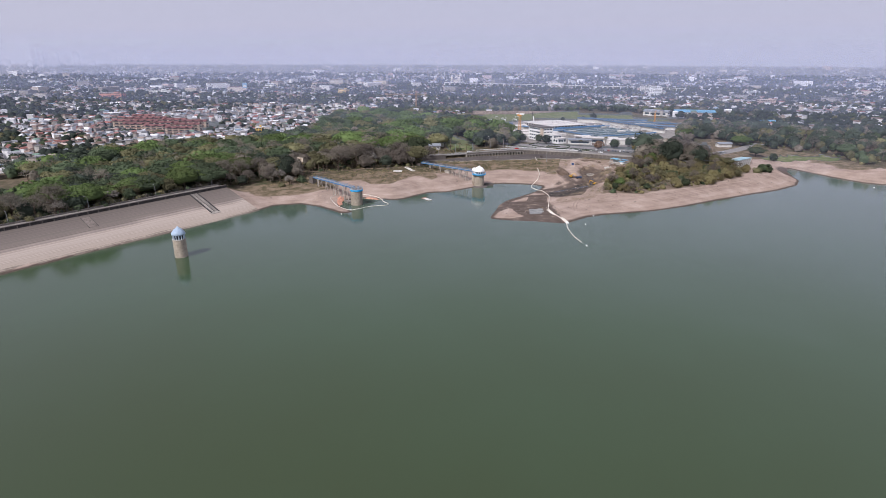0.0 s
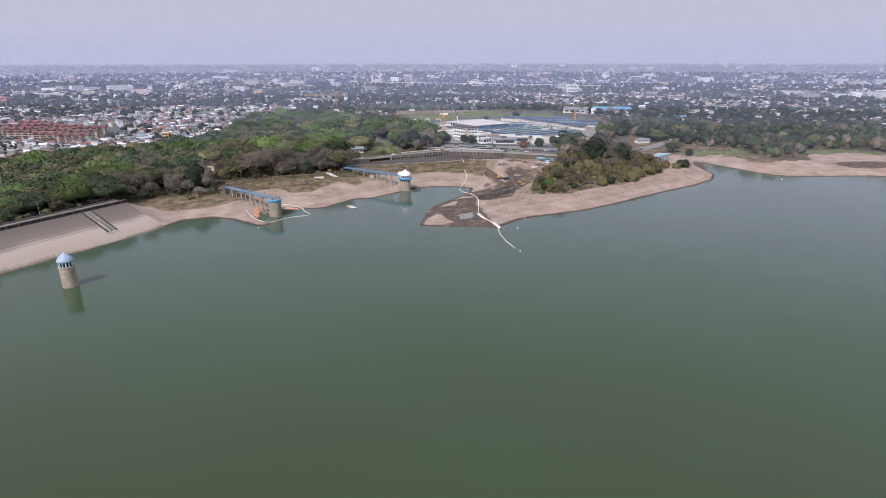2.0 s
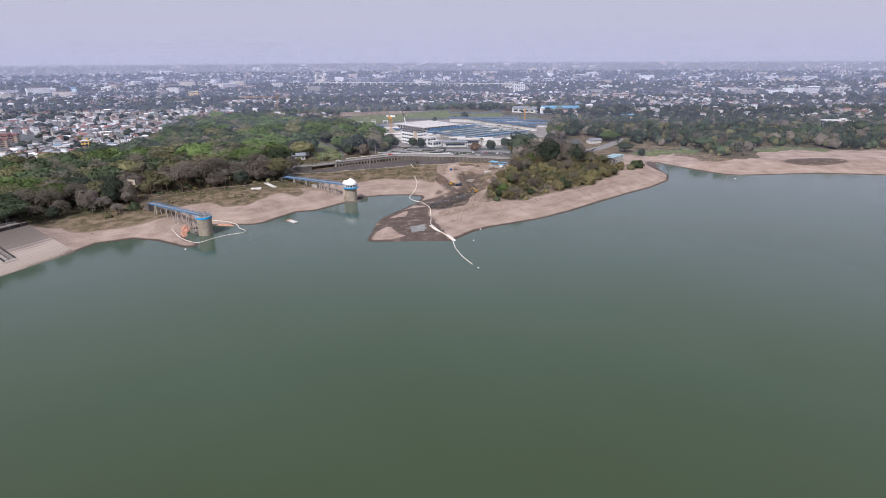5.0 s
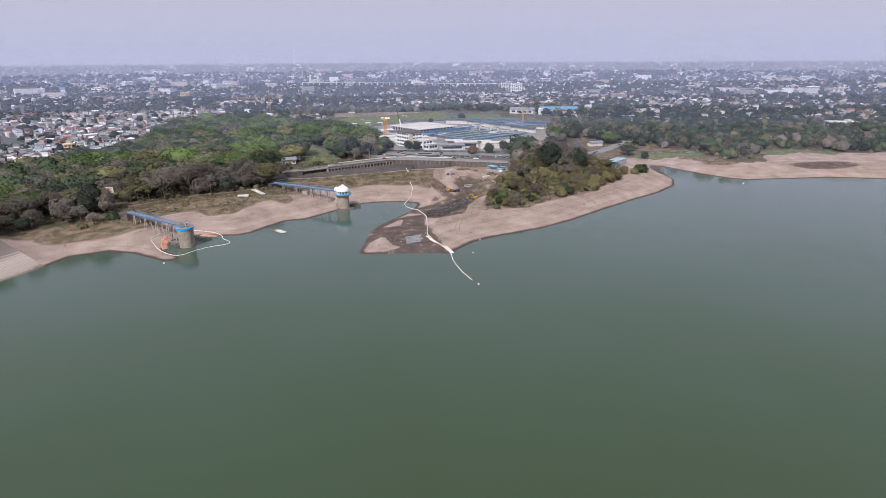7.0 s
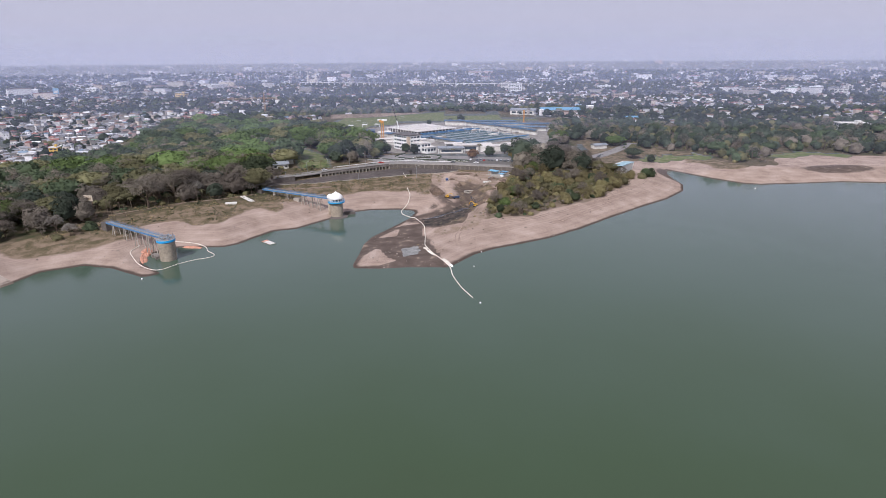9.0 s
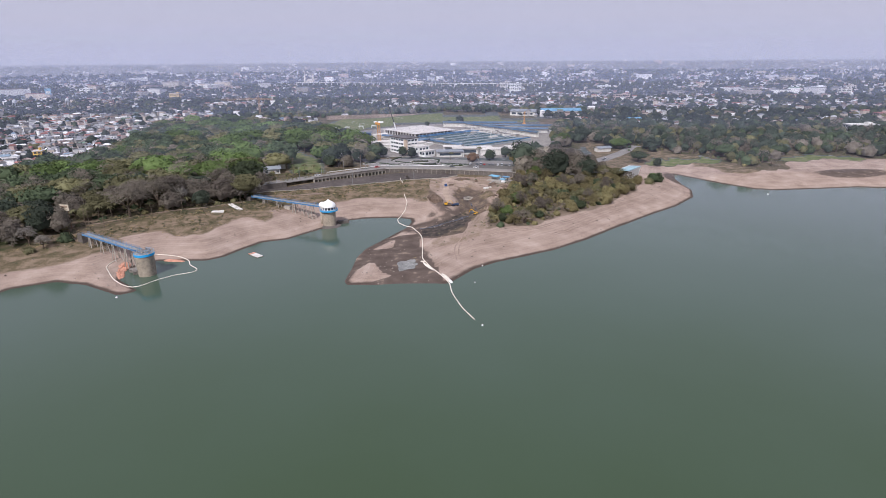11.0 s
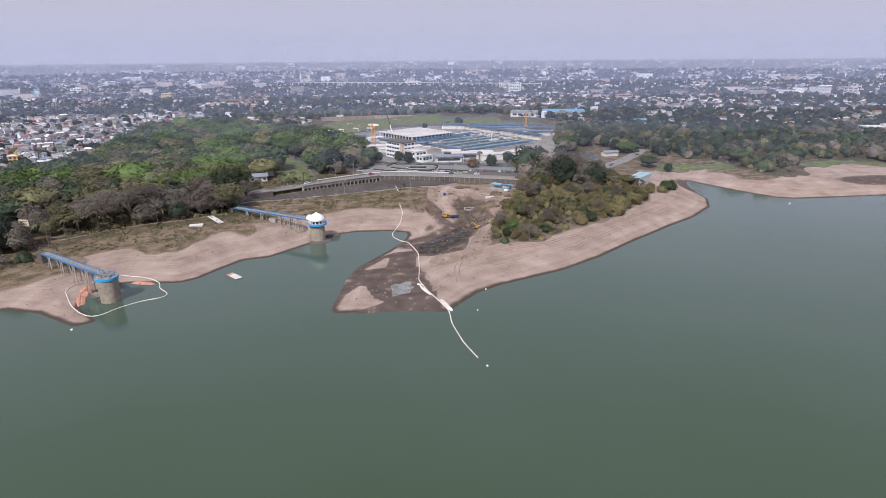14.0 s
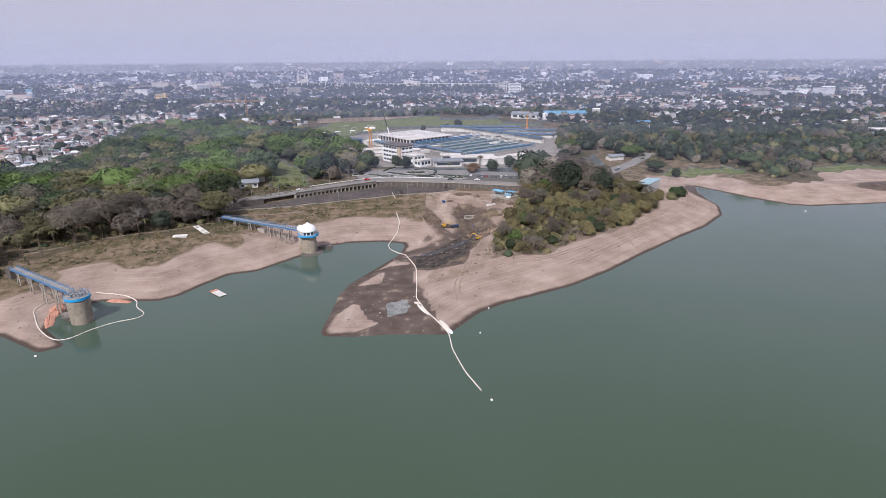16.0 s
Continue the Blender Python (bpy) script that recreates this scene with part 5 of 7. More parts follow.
def make_viewing_shed():
    x, y = 148.5, 405.5
    z = height(x, y)
    s = thing("open_shed", (x, y, z), "open shed on slanted white pillars with pale blue roof", "shed", "", 51)
    part("floor_slab", Shape().box((0, 0, -0.6), (24, 9, 3.0)), CONCRETE, s)
    part("roof", Shape().box((0, -0.8, 7.5), (25, 10.5, 0.35), 0, 0, (-4, 0, 0)), ROOF_PALE_BLUE, s, "pale blue sheet roof")
    me = Shape().box((0, 0, 0), (0.14, 10.6, 0.12), 0, 0, (-4, 0, 0)).mesh("seam", ROOF_PALE_BLUE)
    for i in range(13):
        p = new("seam", me)
        p.parent, p.matrix_basis = s, pose(-12 + 2 * i, -0.8, 7.72)
    part("back_wall", Shape().box((0, 3.4, 4.4), (23, 0.3, 7.0)), OFF_WHITE, s)
    # added grey panel imitates the shade under the shed roof
    part("inner_shade", Shape().box((0, -1.4, 3.0), (22, 0.2, 9.0)), STEEL_GREY, s, "grey panel added for the shade inside")
    for i in range(7):
        part("pillar", Shape().tube([(-11 + 3.67 * i, -3.2, -3.6), (-11 + 3.67 * i, -5.4, 7.4)], [0.45, 0.75], 4), WHITE, s)


ROOF_PALE_BLUE = material("pale_blue_roof_sheet", (0.30, 0.42, 0.47), 0.5, vary=0.15, scale=0.2)
make_viewing_shed()


def make_notice_board():
    b = thing("notice_board", (-217, 261.5, height(-217, 261.5)), "weathered cream notice board on two posts", "sign", "", -8)
    up = 22.5 - height(-217, 261.5)
    part("board", Shape().box((0, 0, up - 1.3), (5.6, 0.2, 3.6)), material("cream_board", (0.55, 0.48, 0.38), 0.8, vary=0.15), b)
    for s in (-1, 1):
        part("post", Shape().box((s * 2.0, 0.2, (up - 2) / 2), (0.25, 0.25, up)), RUST, b)
    for i in range(3):
        part("dark_bar", Shape().box((0, -0.13, up - 0.5 - 0.8 * i), (4.4 - 0.7 * i, 0.05, 0.3)), RUST, b)


make_notice_board()


def make_pole(x, y, h, z=None, arm=0.0, label="slender grey lamp post beside the road"):
    z = height(x, y) if z is None else z
    p = thing("lamp_post", (x, y, z), label, "lamp post", "lamp posts", random.uniform(0, 360) if not arm else 0)
    part("pole", Shape().tube([(0, 0, -0.3), (0, 0, h)], [0.16, 0.09], 6), STEEL_GREY, p)
    part("arm", Shape().tube([(0, 0, h - 0.1), (1.4, 0, h + 0.3)], 0.06, 5), STEEL_GREY, p)
    part("lamp", Shape().box((1.6, 0, h + 0.28), (0.8, 0.3, 0.16)), OFF_WHITE, p)


for q in resample([(-140, 352), (-101, 392), (-76, 411), (-50, 429)], 7):
    make_pole(q[0], q[1], 9, ROAD_LEVEL)
for q in ((-46, 416), (10, 410.0), (27, 406), (-88, 436), (-70, 414), (60, 402), (-24, 380), (-70, 372)):
    make_pole(q[0], q[1], 10, height(*q) if q[1] < 400 else ROAD_LEVEL)
for s in range(-300, 0, 42):
    q = dam_point(s, CREST_OUT + 11.6, CREST)
    make_pole(q[0], q[1], 8, CREST - 0.4)
for x, y, h in ((-207, 262, 12), (-203, 259, 12), (-199, 266, 9), (-140, 420, 13), (-131, 414, 12), (-124, 408, 12), (-168, 300, 9)):
    t = thing("utility_pole", (x, y, height(x, y)), "bare grey utility pole with a cross arm", "pole", "utility poles")
    part("pole", Shape().tube([(0, 0, -0.3), (0, 0, h)], [0.2, 0.12], 6), BARK, t)
    part("cross_arm", Shape().box((0, 0, h - 0.8), (2.2, 0.15, 0.15), 20), BARK, t)


# ---- the water works ----
PLANT_YAW = 40.0
U, V = Vector((math.cos(radians(PLANT_YAW)), math.sin(radians(PLANT_YAW)), 0)), Vector((math.sin(radians(PLANT_YAW)), -math.cos(radians(PLANT_YAW)), 0))
G0 = ROAD_LEVEL


def storeys(b, x, y, w, d, h, floors, wall, band=True, bays=None):
    """A block with its windows as recessed strips: body, each floor's windows on four sides, roof edge."""
    body = part("wall", Shape().box((x, y, h / 2), (w, d, h)), wall, b)
    fh = h / floors
    for k in range(floors):
        z = k * fh + fh * 0.58
        for s, (cx, cy, sx, sy) in enumerate(((x, y - d / 2 - 0.03, w * 0.9, 0.12), (x, y + d / 2 + 0.03, w * 0.9, 0.12), (x - w / 2 - 0.03, y, 0.12, d * 0.86), (x + w / 2 + 0.03, y, 0.12, d * 0.86))):
            n = max(1, int(round(max(sx, sy) / (bays or 4.0))))
            for i in range(n):
                t = (i + 0.5) / n - 0.5
                px, py = (cx + t * sx, cy) if sx > sy else (cx, cy + t * sy)
                size = (sx / n * 0.72, 0.14, fh * 0.42) if sx > sy else (0.14, sy / n * 0.72, fh * 0.42)
                part("window", Shape().box((px, py, z), size), GLASS, b)
        if band:
            part("ledge", Shape().box((x, y, (k + 1) * fh - 0.15), (w + 0.7, d + 0.7, 0.22)), WHITE, b)
    return body


def make_works():
    # long settling basins with dark water between pale walkways
    for i in range(6):
        c = Vector((31.5, 593.0, G0)) + V * (15.6 * i - 39)
        b = thing("settling_basin", c, "long settling basin with dark teal water and pale walkways", "basin", "settling basins", PLANT_YAW)
        n, w = 88.0, 13.2
        part("water_surface", Shape().box((0, 0, 1.0), (n, w, 0.1)), ROOF_TEAL, b, "dark teal still water")
        for s in (-1, 1):
            part("side_wall", Shape().box((0, s * (w / 2 + 0.5), 0.75), (n + 2, 1.3, 1.5)), WALKWAY, b)
            part("end_wall", Shape().box((s * (n / 2 + 0.5), 0, 0.75), (1.3, w, 1.5)), WALKWAY, b)
        for k in range(3):
            part("cross_beam", Shape().box((-n / 2 + (k + 1) * n / 4, 0, 1.45), (0.7, w, 0.22)), STEEL_GREY, b)
        part("guard_rail", Shape().tube([(-n / 2, w / 2 + 0.8, 2.4), (n / 2, w / 2 + 0.8, 2.4)], 0.07, 4).tube([(-n / 2, w / 2 + 0.8, 2.0), (n / 2, w / 2 + 0.8, 2.0)], 0.05, 4), BLUE_GREY, b)
    # great pale roof on columns
    hall = thing("filter_hall", (-32.0, 652.0, G0), "broad pale flat-roofed filter hall on open columns", "hall", "", PLANT_YAW)
    part("roof", Shape().box((0, 0, 4.6), (62, 66, 0.6)).box((0, 0, 5.0), (60, 1.2, 0.3)).box((0, 16, 5.0), (60, 1.2, 0.3)).box((0, -16, 5.0), (60, 1.2, 0.3)), ROOF_WHITE, hall, "pale dusty roof")
    part("core", Shape().box((0, 0, 2.1), (56, 60, 4.3)), DARK_CONCRETE, hall)
    me = Shape().box((0, 0, 2.2), (0.9, 0.9, 4.4)).mesh("column", OFF_WHITE)
    for i in range(12):
        for x, y in ((-29.5 + i * 5.36, -32), (-29.5 + i * 5.36, 32), (30, -31 + i * 5.6), (-30, -31 + i * 5.6)):
            p = new("column", me)
            p.parent, p.matrix_basis = hall, pose(x, y, 0)
    for i in range(14):
        part("roof_vent", Shape().box((random.uniform(-28, 28), random.uniform(-30, 30), 5.3), (1.6, 1.6, 0.8)), OFF_WHITE, hall)
    # office block in two steps, with dark roof
    office = thing("office_building", (-41.5, 499.0, G0), "white four-storey office with ribbon windows and dark roof", "office building", "", -49)
    storeys(office, -4.5, 6, 27, 14, 14.5, 4, WHITE)
    part("roof", Shape().box((-4.5, 6, 15.0), (28.5, 15.6, 0.9)), DARK_ROOF, office, "dark grey flat roof")
    storeys(office, 17, 6.5, 17, 13, 8.5, 2, WHITE)
    part("roof", Shape().box((17, 6.5, 8.8), (18, 14, 0.5)), ROOF_WHITE, office)
    storeys(office, 29, 7.5, 8, 12, 5.5, 1, WHITE)
    part("roof", Shape().box((29, 7.5, 5.7), (9, 13, 0.4)), ROOF_WHITE, office)
    part("stair_tower", Shape().box((7.5, -1.3, 7.0), (3.2, 2.4, 14)), WALL_CREAM, office, "cream stair tower")
    part("blue_fin", Shape().box((-18.4, 3, 7.5), (0.35, 1.2, 14)), BRIGHT_BLUE, office)
    # entrance pavilion with stepped flat roofs
    pav = thing("entrance_pavilion", (12.0, 490.0, G0), "low entrance pavilion with stepped pale flat roofs", "pavilion", "", 4)
    for x, y, w, d, h in ((-8, -6, 26, 14, 4.6), (8, 6, 26, 13, 5.4), (24, 14, 22, 12, 4.8), (-4, 14, 18, 12, 6.0)):
        part("wall", Shape().box((x, y, h / 2), (w - 3, d - 3, h)), OFF_WHITE, pav)
        part("roof", Shape().box((x, y, h + 0.2), (w, d, 0.5)), ROOF_WHITE if d != 14 else STEEL_ROOF, pav, "pale flat roof")
        part("window_band", Shape().box((x, y - d / 2 + 1.42, h * 0.5), (w * 0.75, 0.12, h * 0.45)), GLASS, pav)
        for sx in (-1, 1):
            part("column", Shape().box((x + sx * (w / 2 - 0.6), y - d / 2 + 0.6, h / 2), (0.5, 0.5, h)), WHITE, pav)
    # blue-roofed galleries
    for k, (x, y, n, w, h, yaw) in enumerate(((62, 668, 150, 4.5, 6.0, -53), (34, 712, 74, 4.0, 6.6, -10), (78, 690, 70, 4.0, 5.4, -10), (96, 655, 60, 4.5, 5.2, -12), (-44, 585, 66, 4.5, 4.4, -36), (-2, 554, 62, 4.0, 3.6, -48), (-28, 560, 34, 4.0, 4.6, 40), (110, 690, 56, 6, 5.0, -6), (66, 722, 60, 6, 5.4, -4))):
        g = thing("covered_gallery", (x, y, G0), "long covered gallery with faded blue sheet roof", "gallery", "covered galleries", yaw)
        part("roof", Shape().gable((0, 0, h), (n, w), 0.9, over=0.6), ROOF_GALLERY, g, "faded blue sheet roof")
        part("fascia", Shape().box((0, -w / 2 - 0.5, h - 0.2), (n, 0.15, 0.7)), BLUE, g)
        part("wall", Shape().box((0, 0.5, h / 2), (n - 1, w * 0.5, h)), OFF_WHITE, g)
        me = Shape().box((0, 0, h / 2), (0.4, 0.4, h)).mesh("post", OFF_WHITE)
        for i in range(int(n / 8)):
            for s in (-1, 1):
                p = new("post", me)
                p.parent, p.matrix_basis = g, pose(-n / 2 + 3 + i * 8, s * (w / 2 - 0.2), 0)
    # small plant sheds and tanks between the basins and the hall
    for i in range(42):
        q = Vector((62, 640, G0)) + U * random.uniform(-34, 60) + V * random.uniform(-50, 34)
        if i > 26:
            q = Vector((-35, 575, G0)) + U * random.uniform(-30, 36) + V * random.uniform(-26, 30)
        s = thing("filter_cell", q, "small pale concrete filter cell with railings", "filter cell", "filter cells", PLANT_YAW)
        w, d, h = random.uniform(5, 13), random.uniform(3, 6), random.uniform(1.4, 3.4)
        part("tank", Shape().box((0, 0, h / 2), (w, d, h)), OFF_WHITE if i % 3 else CONCRETE, s)
        part("lid", Shape().box((0, 0, h + 0.1), (w * 0.92, d * 0.86, 0.2)), random.choice([ROOF_GALLERY, ROOF_WHITE, DARK_ROOF, ROOF_TEAL]), s)
    blue = thing("blue_building", (-91, 580, G0), "three-storey building under construction in blue netting", "building", "", 5)
    storeys(blue, 0, 0, 19, 13, 10, 3, BLUE_NET, False, 3.0)
    part("roof", Shape().box((0, 0, 10.2), (20, 14, 0.4)), ROOF_GALLERY, blue)
    part("scaffold", Shape().tube([(-9.8, -7, 0), (-9.8, -7, 10)], 0.1, 4).tube([(0, -7, 0), (0, -7, 10)], 0.1, 4).tube([(9.8, -7, 0), (9.8, -7, 10)], 0.1, 4).tube([(-9.8, -7, 5), (9.8, -7, 5)], 0.1, 4), STEEL_GREY, blue)
    for x, y, w, d, h, yaw, m in ((-70, 552, 22, 8, 4, 20, ROOF_WHITE), (-108, 606, 26, 10, 4.5, 12, ROOF_WHITE), (-76, 612, 18, 9, 4, 40, OFF_WHITE), (-60, 536, 14, 6, 3, 15, ROOF_WHITE), (44, 492, 24, 12, 5, 14, ROOF_WHITE), (66, 506, 20, 12, 5, 20, ROOF_WHITE), (-126, 628, 16, 8, 4, 0, ROOF_RED), (-30, 545, 16, 9, 4, 40, ROOF_WHITE)):
        s = thing("site_shed", (x, y, G0), "low pale site shed with sheet roof", "shed", "site sheds", yaw)
        part("wall", Shape().box((0, 0, h / 2), (w, d, h)), OFF_WHITE, s)
        part("roof", Shape().gable((0, 0, h), (w, d), 1.2), m, s)
    grey = thing("gate_house", (-142, 425, height(-142, 425)), "small gate house with grey sheet roof", "house", "", 18)
    part("wall", Shape().box((0, 0, 2.0), (13, 8, 4.0)), OFF_WHITE, grey)
    part("roof", Shape().gable((0, 0, 4.0), (14, 9), 1.8), STEEL_ROOF, grey, "grey sheet roof")
    for x, y, yaw in ((160, 526, 20),):
        s = thing("roadside_shed", (x, y, height(x, y)), "small pale roadside shed among the trees", "shed", "roadside sheds", yaw)
        part("wall", Shape().box((0, 0, 1.8), (15, 7, 3.6)), OFF_WHITE, s)
        part("roof", Shape().gable((0, 0, 3.6), (16, 8), 1.6), STEEL_ROOF, s)


def lattice(shape, a, b, w, step_, r):
    """A square lattice mast from a to b."""
    a, b = Vector(a), Vector(b)
    way = (b - a).normalized()
    side = way.cross(Vector((0, 1, 0)) if abs(way.y) < 0.9 else Vector((1, 0, 0))).normalized()
    up = way.cross(side)
    n = max(2, int((b - a).length / step_))
    rings = []
    for i in range(n + 1):
        p = a + (b - a) * i / n
        k = w / 2 if isinstance(w, (int, float)) else (w[0] + (w[1] - w[0]) * i / n) / 2
        rings.append([p + k * (s * side + t * up) for s, t in ((-1, -1), (1, -1), (1, 1), (-1, 1))])
    for k in range(4):
        shape.tube([rings[0][k], rings[-1][k]], r, 4)
    for i in range(n):
        for k in range(4):
            shape.tube([rings[i][k], rings[i + 1][(k + 1) % 4]], r * 0.6, 3)
    return shape


CRANE_DULL = material("faded_crane_paint", (0.30, 0.20, 0.13), 0.6, vary=0.15)


def make_cranes():
    c = thing("tower_crane", (-69.5, 552, G0), "stubby orange lattice tower crane with white counterweights", "crane")
    part("mast", lattice(Shape(), (0, 0, 0), (0, 0, 22), 2.4, 2.4, 0.2), ORANGE, c, "orange lattice mast")
    part("base", Shape().box((0, 0, 0.6), (5, 5, 1.2)), CONCRETE, c)
    part("slewing_cab", Shape().box((0, 0, 22.6), (3.2, 2.6, 2.0)).box((-2.0, 0, 23.2), (2.4, 1.8, 2.2)), ORANGE, c)
    part("counterweight", Shape().box((2.2, 0, 24.4), (5.5, 1.6, 1.8)).box((-3.4, 0, 24.6), (3.2, 1.4, 1.2)), WHITE, c, "white counterweight blocks")
    m = thing("mobile_crane", (-59, 646, G0), "mobile crane with tall dark lattice boom over white base section", "crane")
    part("carrier", Shape().box((0, 0, 1.4), (9, 3, 1.6)), OFF_WHITE, m)
    part("boom", Shape().tube([(0, 0, 2), (-2.8, 0, 14)], [0.75, 0.6], 6), WHITE, m, "white lower boom section")
    part("upper_boom", Shape().tube([(-2.8, 0, 14), (-10, 0, 40)], [0.55, 0.35], 6), BLACK, m, "dark upper boom section")
    part("cab", Shape().box((3.2, 0, 2.9), (2.2, 2.4, 1.6)), YELLOW, m)
    for i in range(4):
        part("wheel", Shape().tube([(-3.3 + 2.2 * i, -1.6, 0.6), (-3.3 + 2.2 * i, 1.6, 0.6)], 0.6, 10), BLACK, m)
    f = thing("tower_crane", (-320, 950, height(-320, 950)), "distant tower crane with long level dull orange jib", "crane")
    part("mast", lattice(Shape(), (0, 0, 0), (0, 0, 32), 2.2, 3, 0.28), CRANE_DULL, f)
    part("jib", lattice(Shape(), (-62, -8, 31), (22, 3, 31), 1.8, 3, 0.26), CRANE_DULL, f, "dull orange level jib")
    part("peak", lattice(Shape(), (0, 0, 32), (0, 0, 40), (1.8, 0.4), 2.5, 0.22), CRANE_DULL, f)
    o = thing("piling_rig", (107, 728, height(107, 728)), "orange piling rig mast standing upright on the bare site", "rig")
    part("mast", lattice(Shape(), (0, 0, 0), (0, 0, 19), 1.4, 2.4, 0.22), ORANGE, o)
    part("carrier", Shape().box((0, 0, 1.5), (5, 3, 2.4)), ORANGE, o)


def make_field():
    f = thing("football_goal", (0, 0, 0), "", "")
    part("frame", Shape().box((0, 0, 2.4), (7.3, 0.15, 0.15)).box((-3.6, 0, 1.2), (0.15, 0.15, 2.4)).box((3.6, 0, 1.2), (0.15, 0.15, 2.4)), WHITE, f)
    f.matrix_basis = pose(-120, 780, height(-120, 780), 0, 0, 20)
    tagged(f, "white football goal on the green field", "goal", "football goals")
    for x, y in ((-100, 796), (-140, 840), (-70, 840)):
        copy_thing(f, pose(x, y, height(x, y), 0, 0, 15))
    stand = [(-168, 735), (-150, 728), (-132, 722), (-112, 716), (-94, 708)]
    for x, y in stand:
        s = thing("white_stand", (x, y, height(x, y)), "small white open stand at the edge of the field", "stand", "white stands", -18)
        part("roof", Shape().box((0, 0, 3.6), (7, 2.6, 0.25), 0, 0, (8, 0, 0)), WHITE, s)
        for k in (-1, 1):
            part("post", Shape().box((k * 3.2, 0, 1.8), (0.3, 0.3, 3.6)), WHITE, s)
    w = wall_along(resample([(-196, 905), (-120, 925), (-42, 932), (20, 905), (70, 862), (150, 800)], 40), 0.8, 4, 10.5)
    solid("boundary_wall", w, material("brown_wall", (0.27, 0.215, 0.18), 0.9, vary=0.3, scale=0.05, fine=0.3), "long brown earth-coloured boundary wall behind the field", "wall", kind="structure")


WALKWAY = material("pale_walkway", (0.30, 0.33, 0.35), 0.8, vary=0.12)
STEEL_ROOF = material("grey_sheet_roof", (0.22, 0.24, 0.26), 0.5, vary=0.15, scale=0.15)
BLUE_GREY = material("blue_grey_rail", (0.22, 0.30, 0.38), 0.6)
ROOF_GALLERY = material("faded_blue_sheet", (0.115, 0.155, 0.205), 0.9, spec=0.1, vary=0.18, scale=0.1, obj=0.25)
BLUE_NET = material("blue_netting", (0.07, 0.12, 0.24), 0.8, vary=0.2)
make_works()
make_cranes()
make_field()


def make_hedge(line, label, wide=1.4, tall=0.9):
    """A trimmed hedge along a line of the forecourt."""
    pts = resample(line, max(4, int(1.2 * np.hypot(*np.diff(np.array(line, float), axis=0).T).sum())))
    h = thing("hedge", (float(pts[0][0]), float(pts[0][1]), ROAD_LEVEL), label, "hedge", "forecourt hedges")
    rel = pts - pts[0]
    part("body", wall_along(rel, wide, 0.0, tall * 0.8), LEAF["dark"], h)
    v, q = leaf_cloud([(x, y, tall * 0.7) for x, y in rel], wide * 0.6, 30, 0.22, 5)
    leaves = new("leaves", fill_mesh(bpy.data.meshes.new("leaves"), v, q, [LEAF["green"]]))
    leaves.parent = h
    part("kerb", wall_along(rel, wide + 0.8, -0.1, 0.18), OFF_WHITE, h, "pale kerb")


ring_ = [(-16 + 11 * math.cos(t), 454 + 11 * math.sin(t)) for t in np.linspace(-0.6, 2.2, 12)]
for line in ([(-44, 452), (-34, 445), (-22, 440), (-12, 438), (-6, 443)], ring_, [(-48, 458), (-44, 468), (-40, 474)], [(-4, 441), (8, 437.5), (20, 434)], [(-58, 444), (-50, 440), (-46, 437)]):
    make_hedge(line, "low trimmed green hedge with pale kerb on the forecourt")
for i in range(9):
    x, y = -2 + 2.2 * i, 436.4 - 0.62 * i
    b = thing("planter", (x, y, ROAD_LEVEL), "white concrete planter with low green shrub", "planter", "forecourt planters", -16)
    part("tub", Shape().lathe([(0.55, 0), (0.75, 0.7), (0.62, 0.7), (0.55, 0.55)], 10), WHITE, b)
    v, q = leaf_cloud([(0, 0, 0.9)], 0.6, 40, 0.2, i)
    leaves = new("shrub", fill_mesh(bpy.data.meshes.new("shrub"), v, q, [LEAF["green"]]))
    leaves.parent = b


def make_rail_rows():
    """White guard rails and light frames over the filter beds."""
    def frame_(n):
        s = Shape().box((n / 2, 0, 1.1), (n, 0.12, 0.12)).box((n / 2, 0, 0.6), (n, 0.08, 0.08))
        for i in range(int(n / 3) + 1):
            s.box((3 * i, 0, 0.55), (0.12, 0.12, 1.2))
        return s

    def gantry(n):
        s = Shape().box((n / 2, 0, 4.6), (n, 0.3, 0.35)).box((0, 0, 2.3), (0.35, 0.35, 4.7)).box((n, 0, 2.3), (0.35, 0.35, 4.7))
        for i in range(1, int(n / 4)):
            s.box((4 * i, 0, 4.0), (0.15, 0.15, 1.2))
        return s

    g = np.random.RandomState(44)
    for i in range(34):
        q = Vector((58, 640, ROAD_LEVEL + 0.2)) + U * g.uniform(-38, 44) + V * g.uniform(-44, 30)
        r = thing("guard_rail", q, "thin white painted guard rail over the filter beds", "guard rail", "guard rails", PLANT_YAW + 90 * (i % 2))
        part("rail", frame_(float(g.choice([12, 18, 27]))), WHITE if i % 3 else STEEL_GREY, r)
    for i in range(12):
        q = Vector((70, 646, ROAD_LEVEL)) + U * (-34 + 7 * i) + V * g.uniform(-30, 10)
        r = thing("gantry_frame", q, "pale steel gantry frame spanning the filter beds", "gantry", "gantry frames", PLANT_YAW - 90)
        part("frame", gantry(float(g.choice([12, 16, 20]))), OFF_WHITE, r)
    for k, (off, n) in enumerate(((-46, 86), (-38, 90), (46, 88))):
        c = Vector((31.5, 593.0, ROAD_LEVEL)) + V * off
        p = thing("pipe_run", c, "long bright blue pipe run on short posts beside the basins", "pipe", "pipe runs", PLANT_YAW)
        part("pipe", Shape().tube([(-n / 2, 0, 3.2), (n / 2, 0, 3.2)], 0.55, 8), BLUE, p)
        for i in range(9):
            part("post", Shape().box((-n / 2 + 2 + i * (n - 4) / 8, 0, 1.5), (0.4, 0.4, 3.0)), CONCRETE, p)


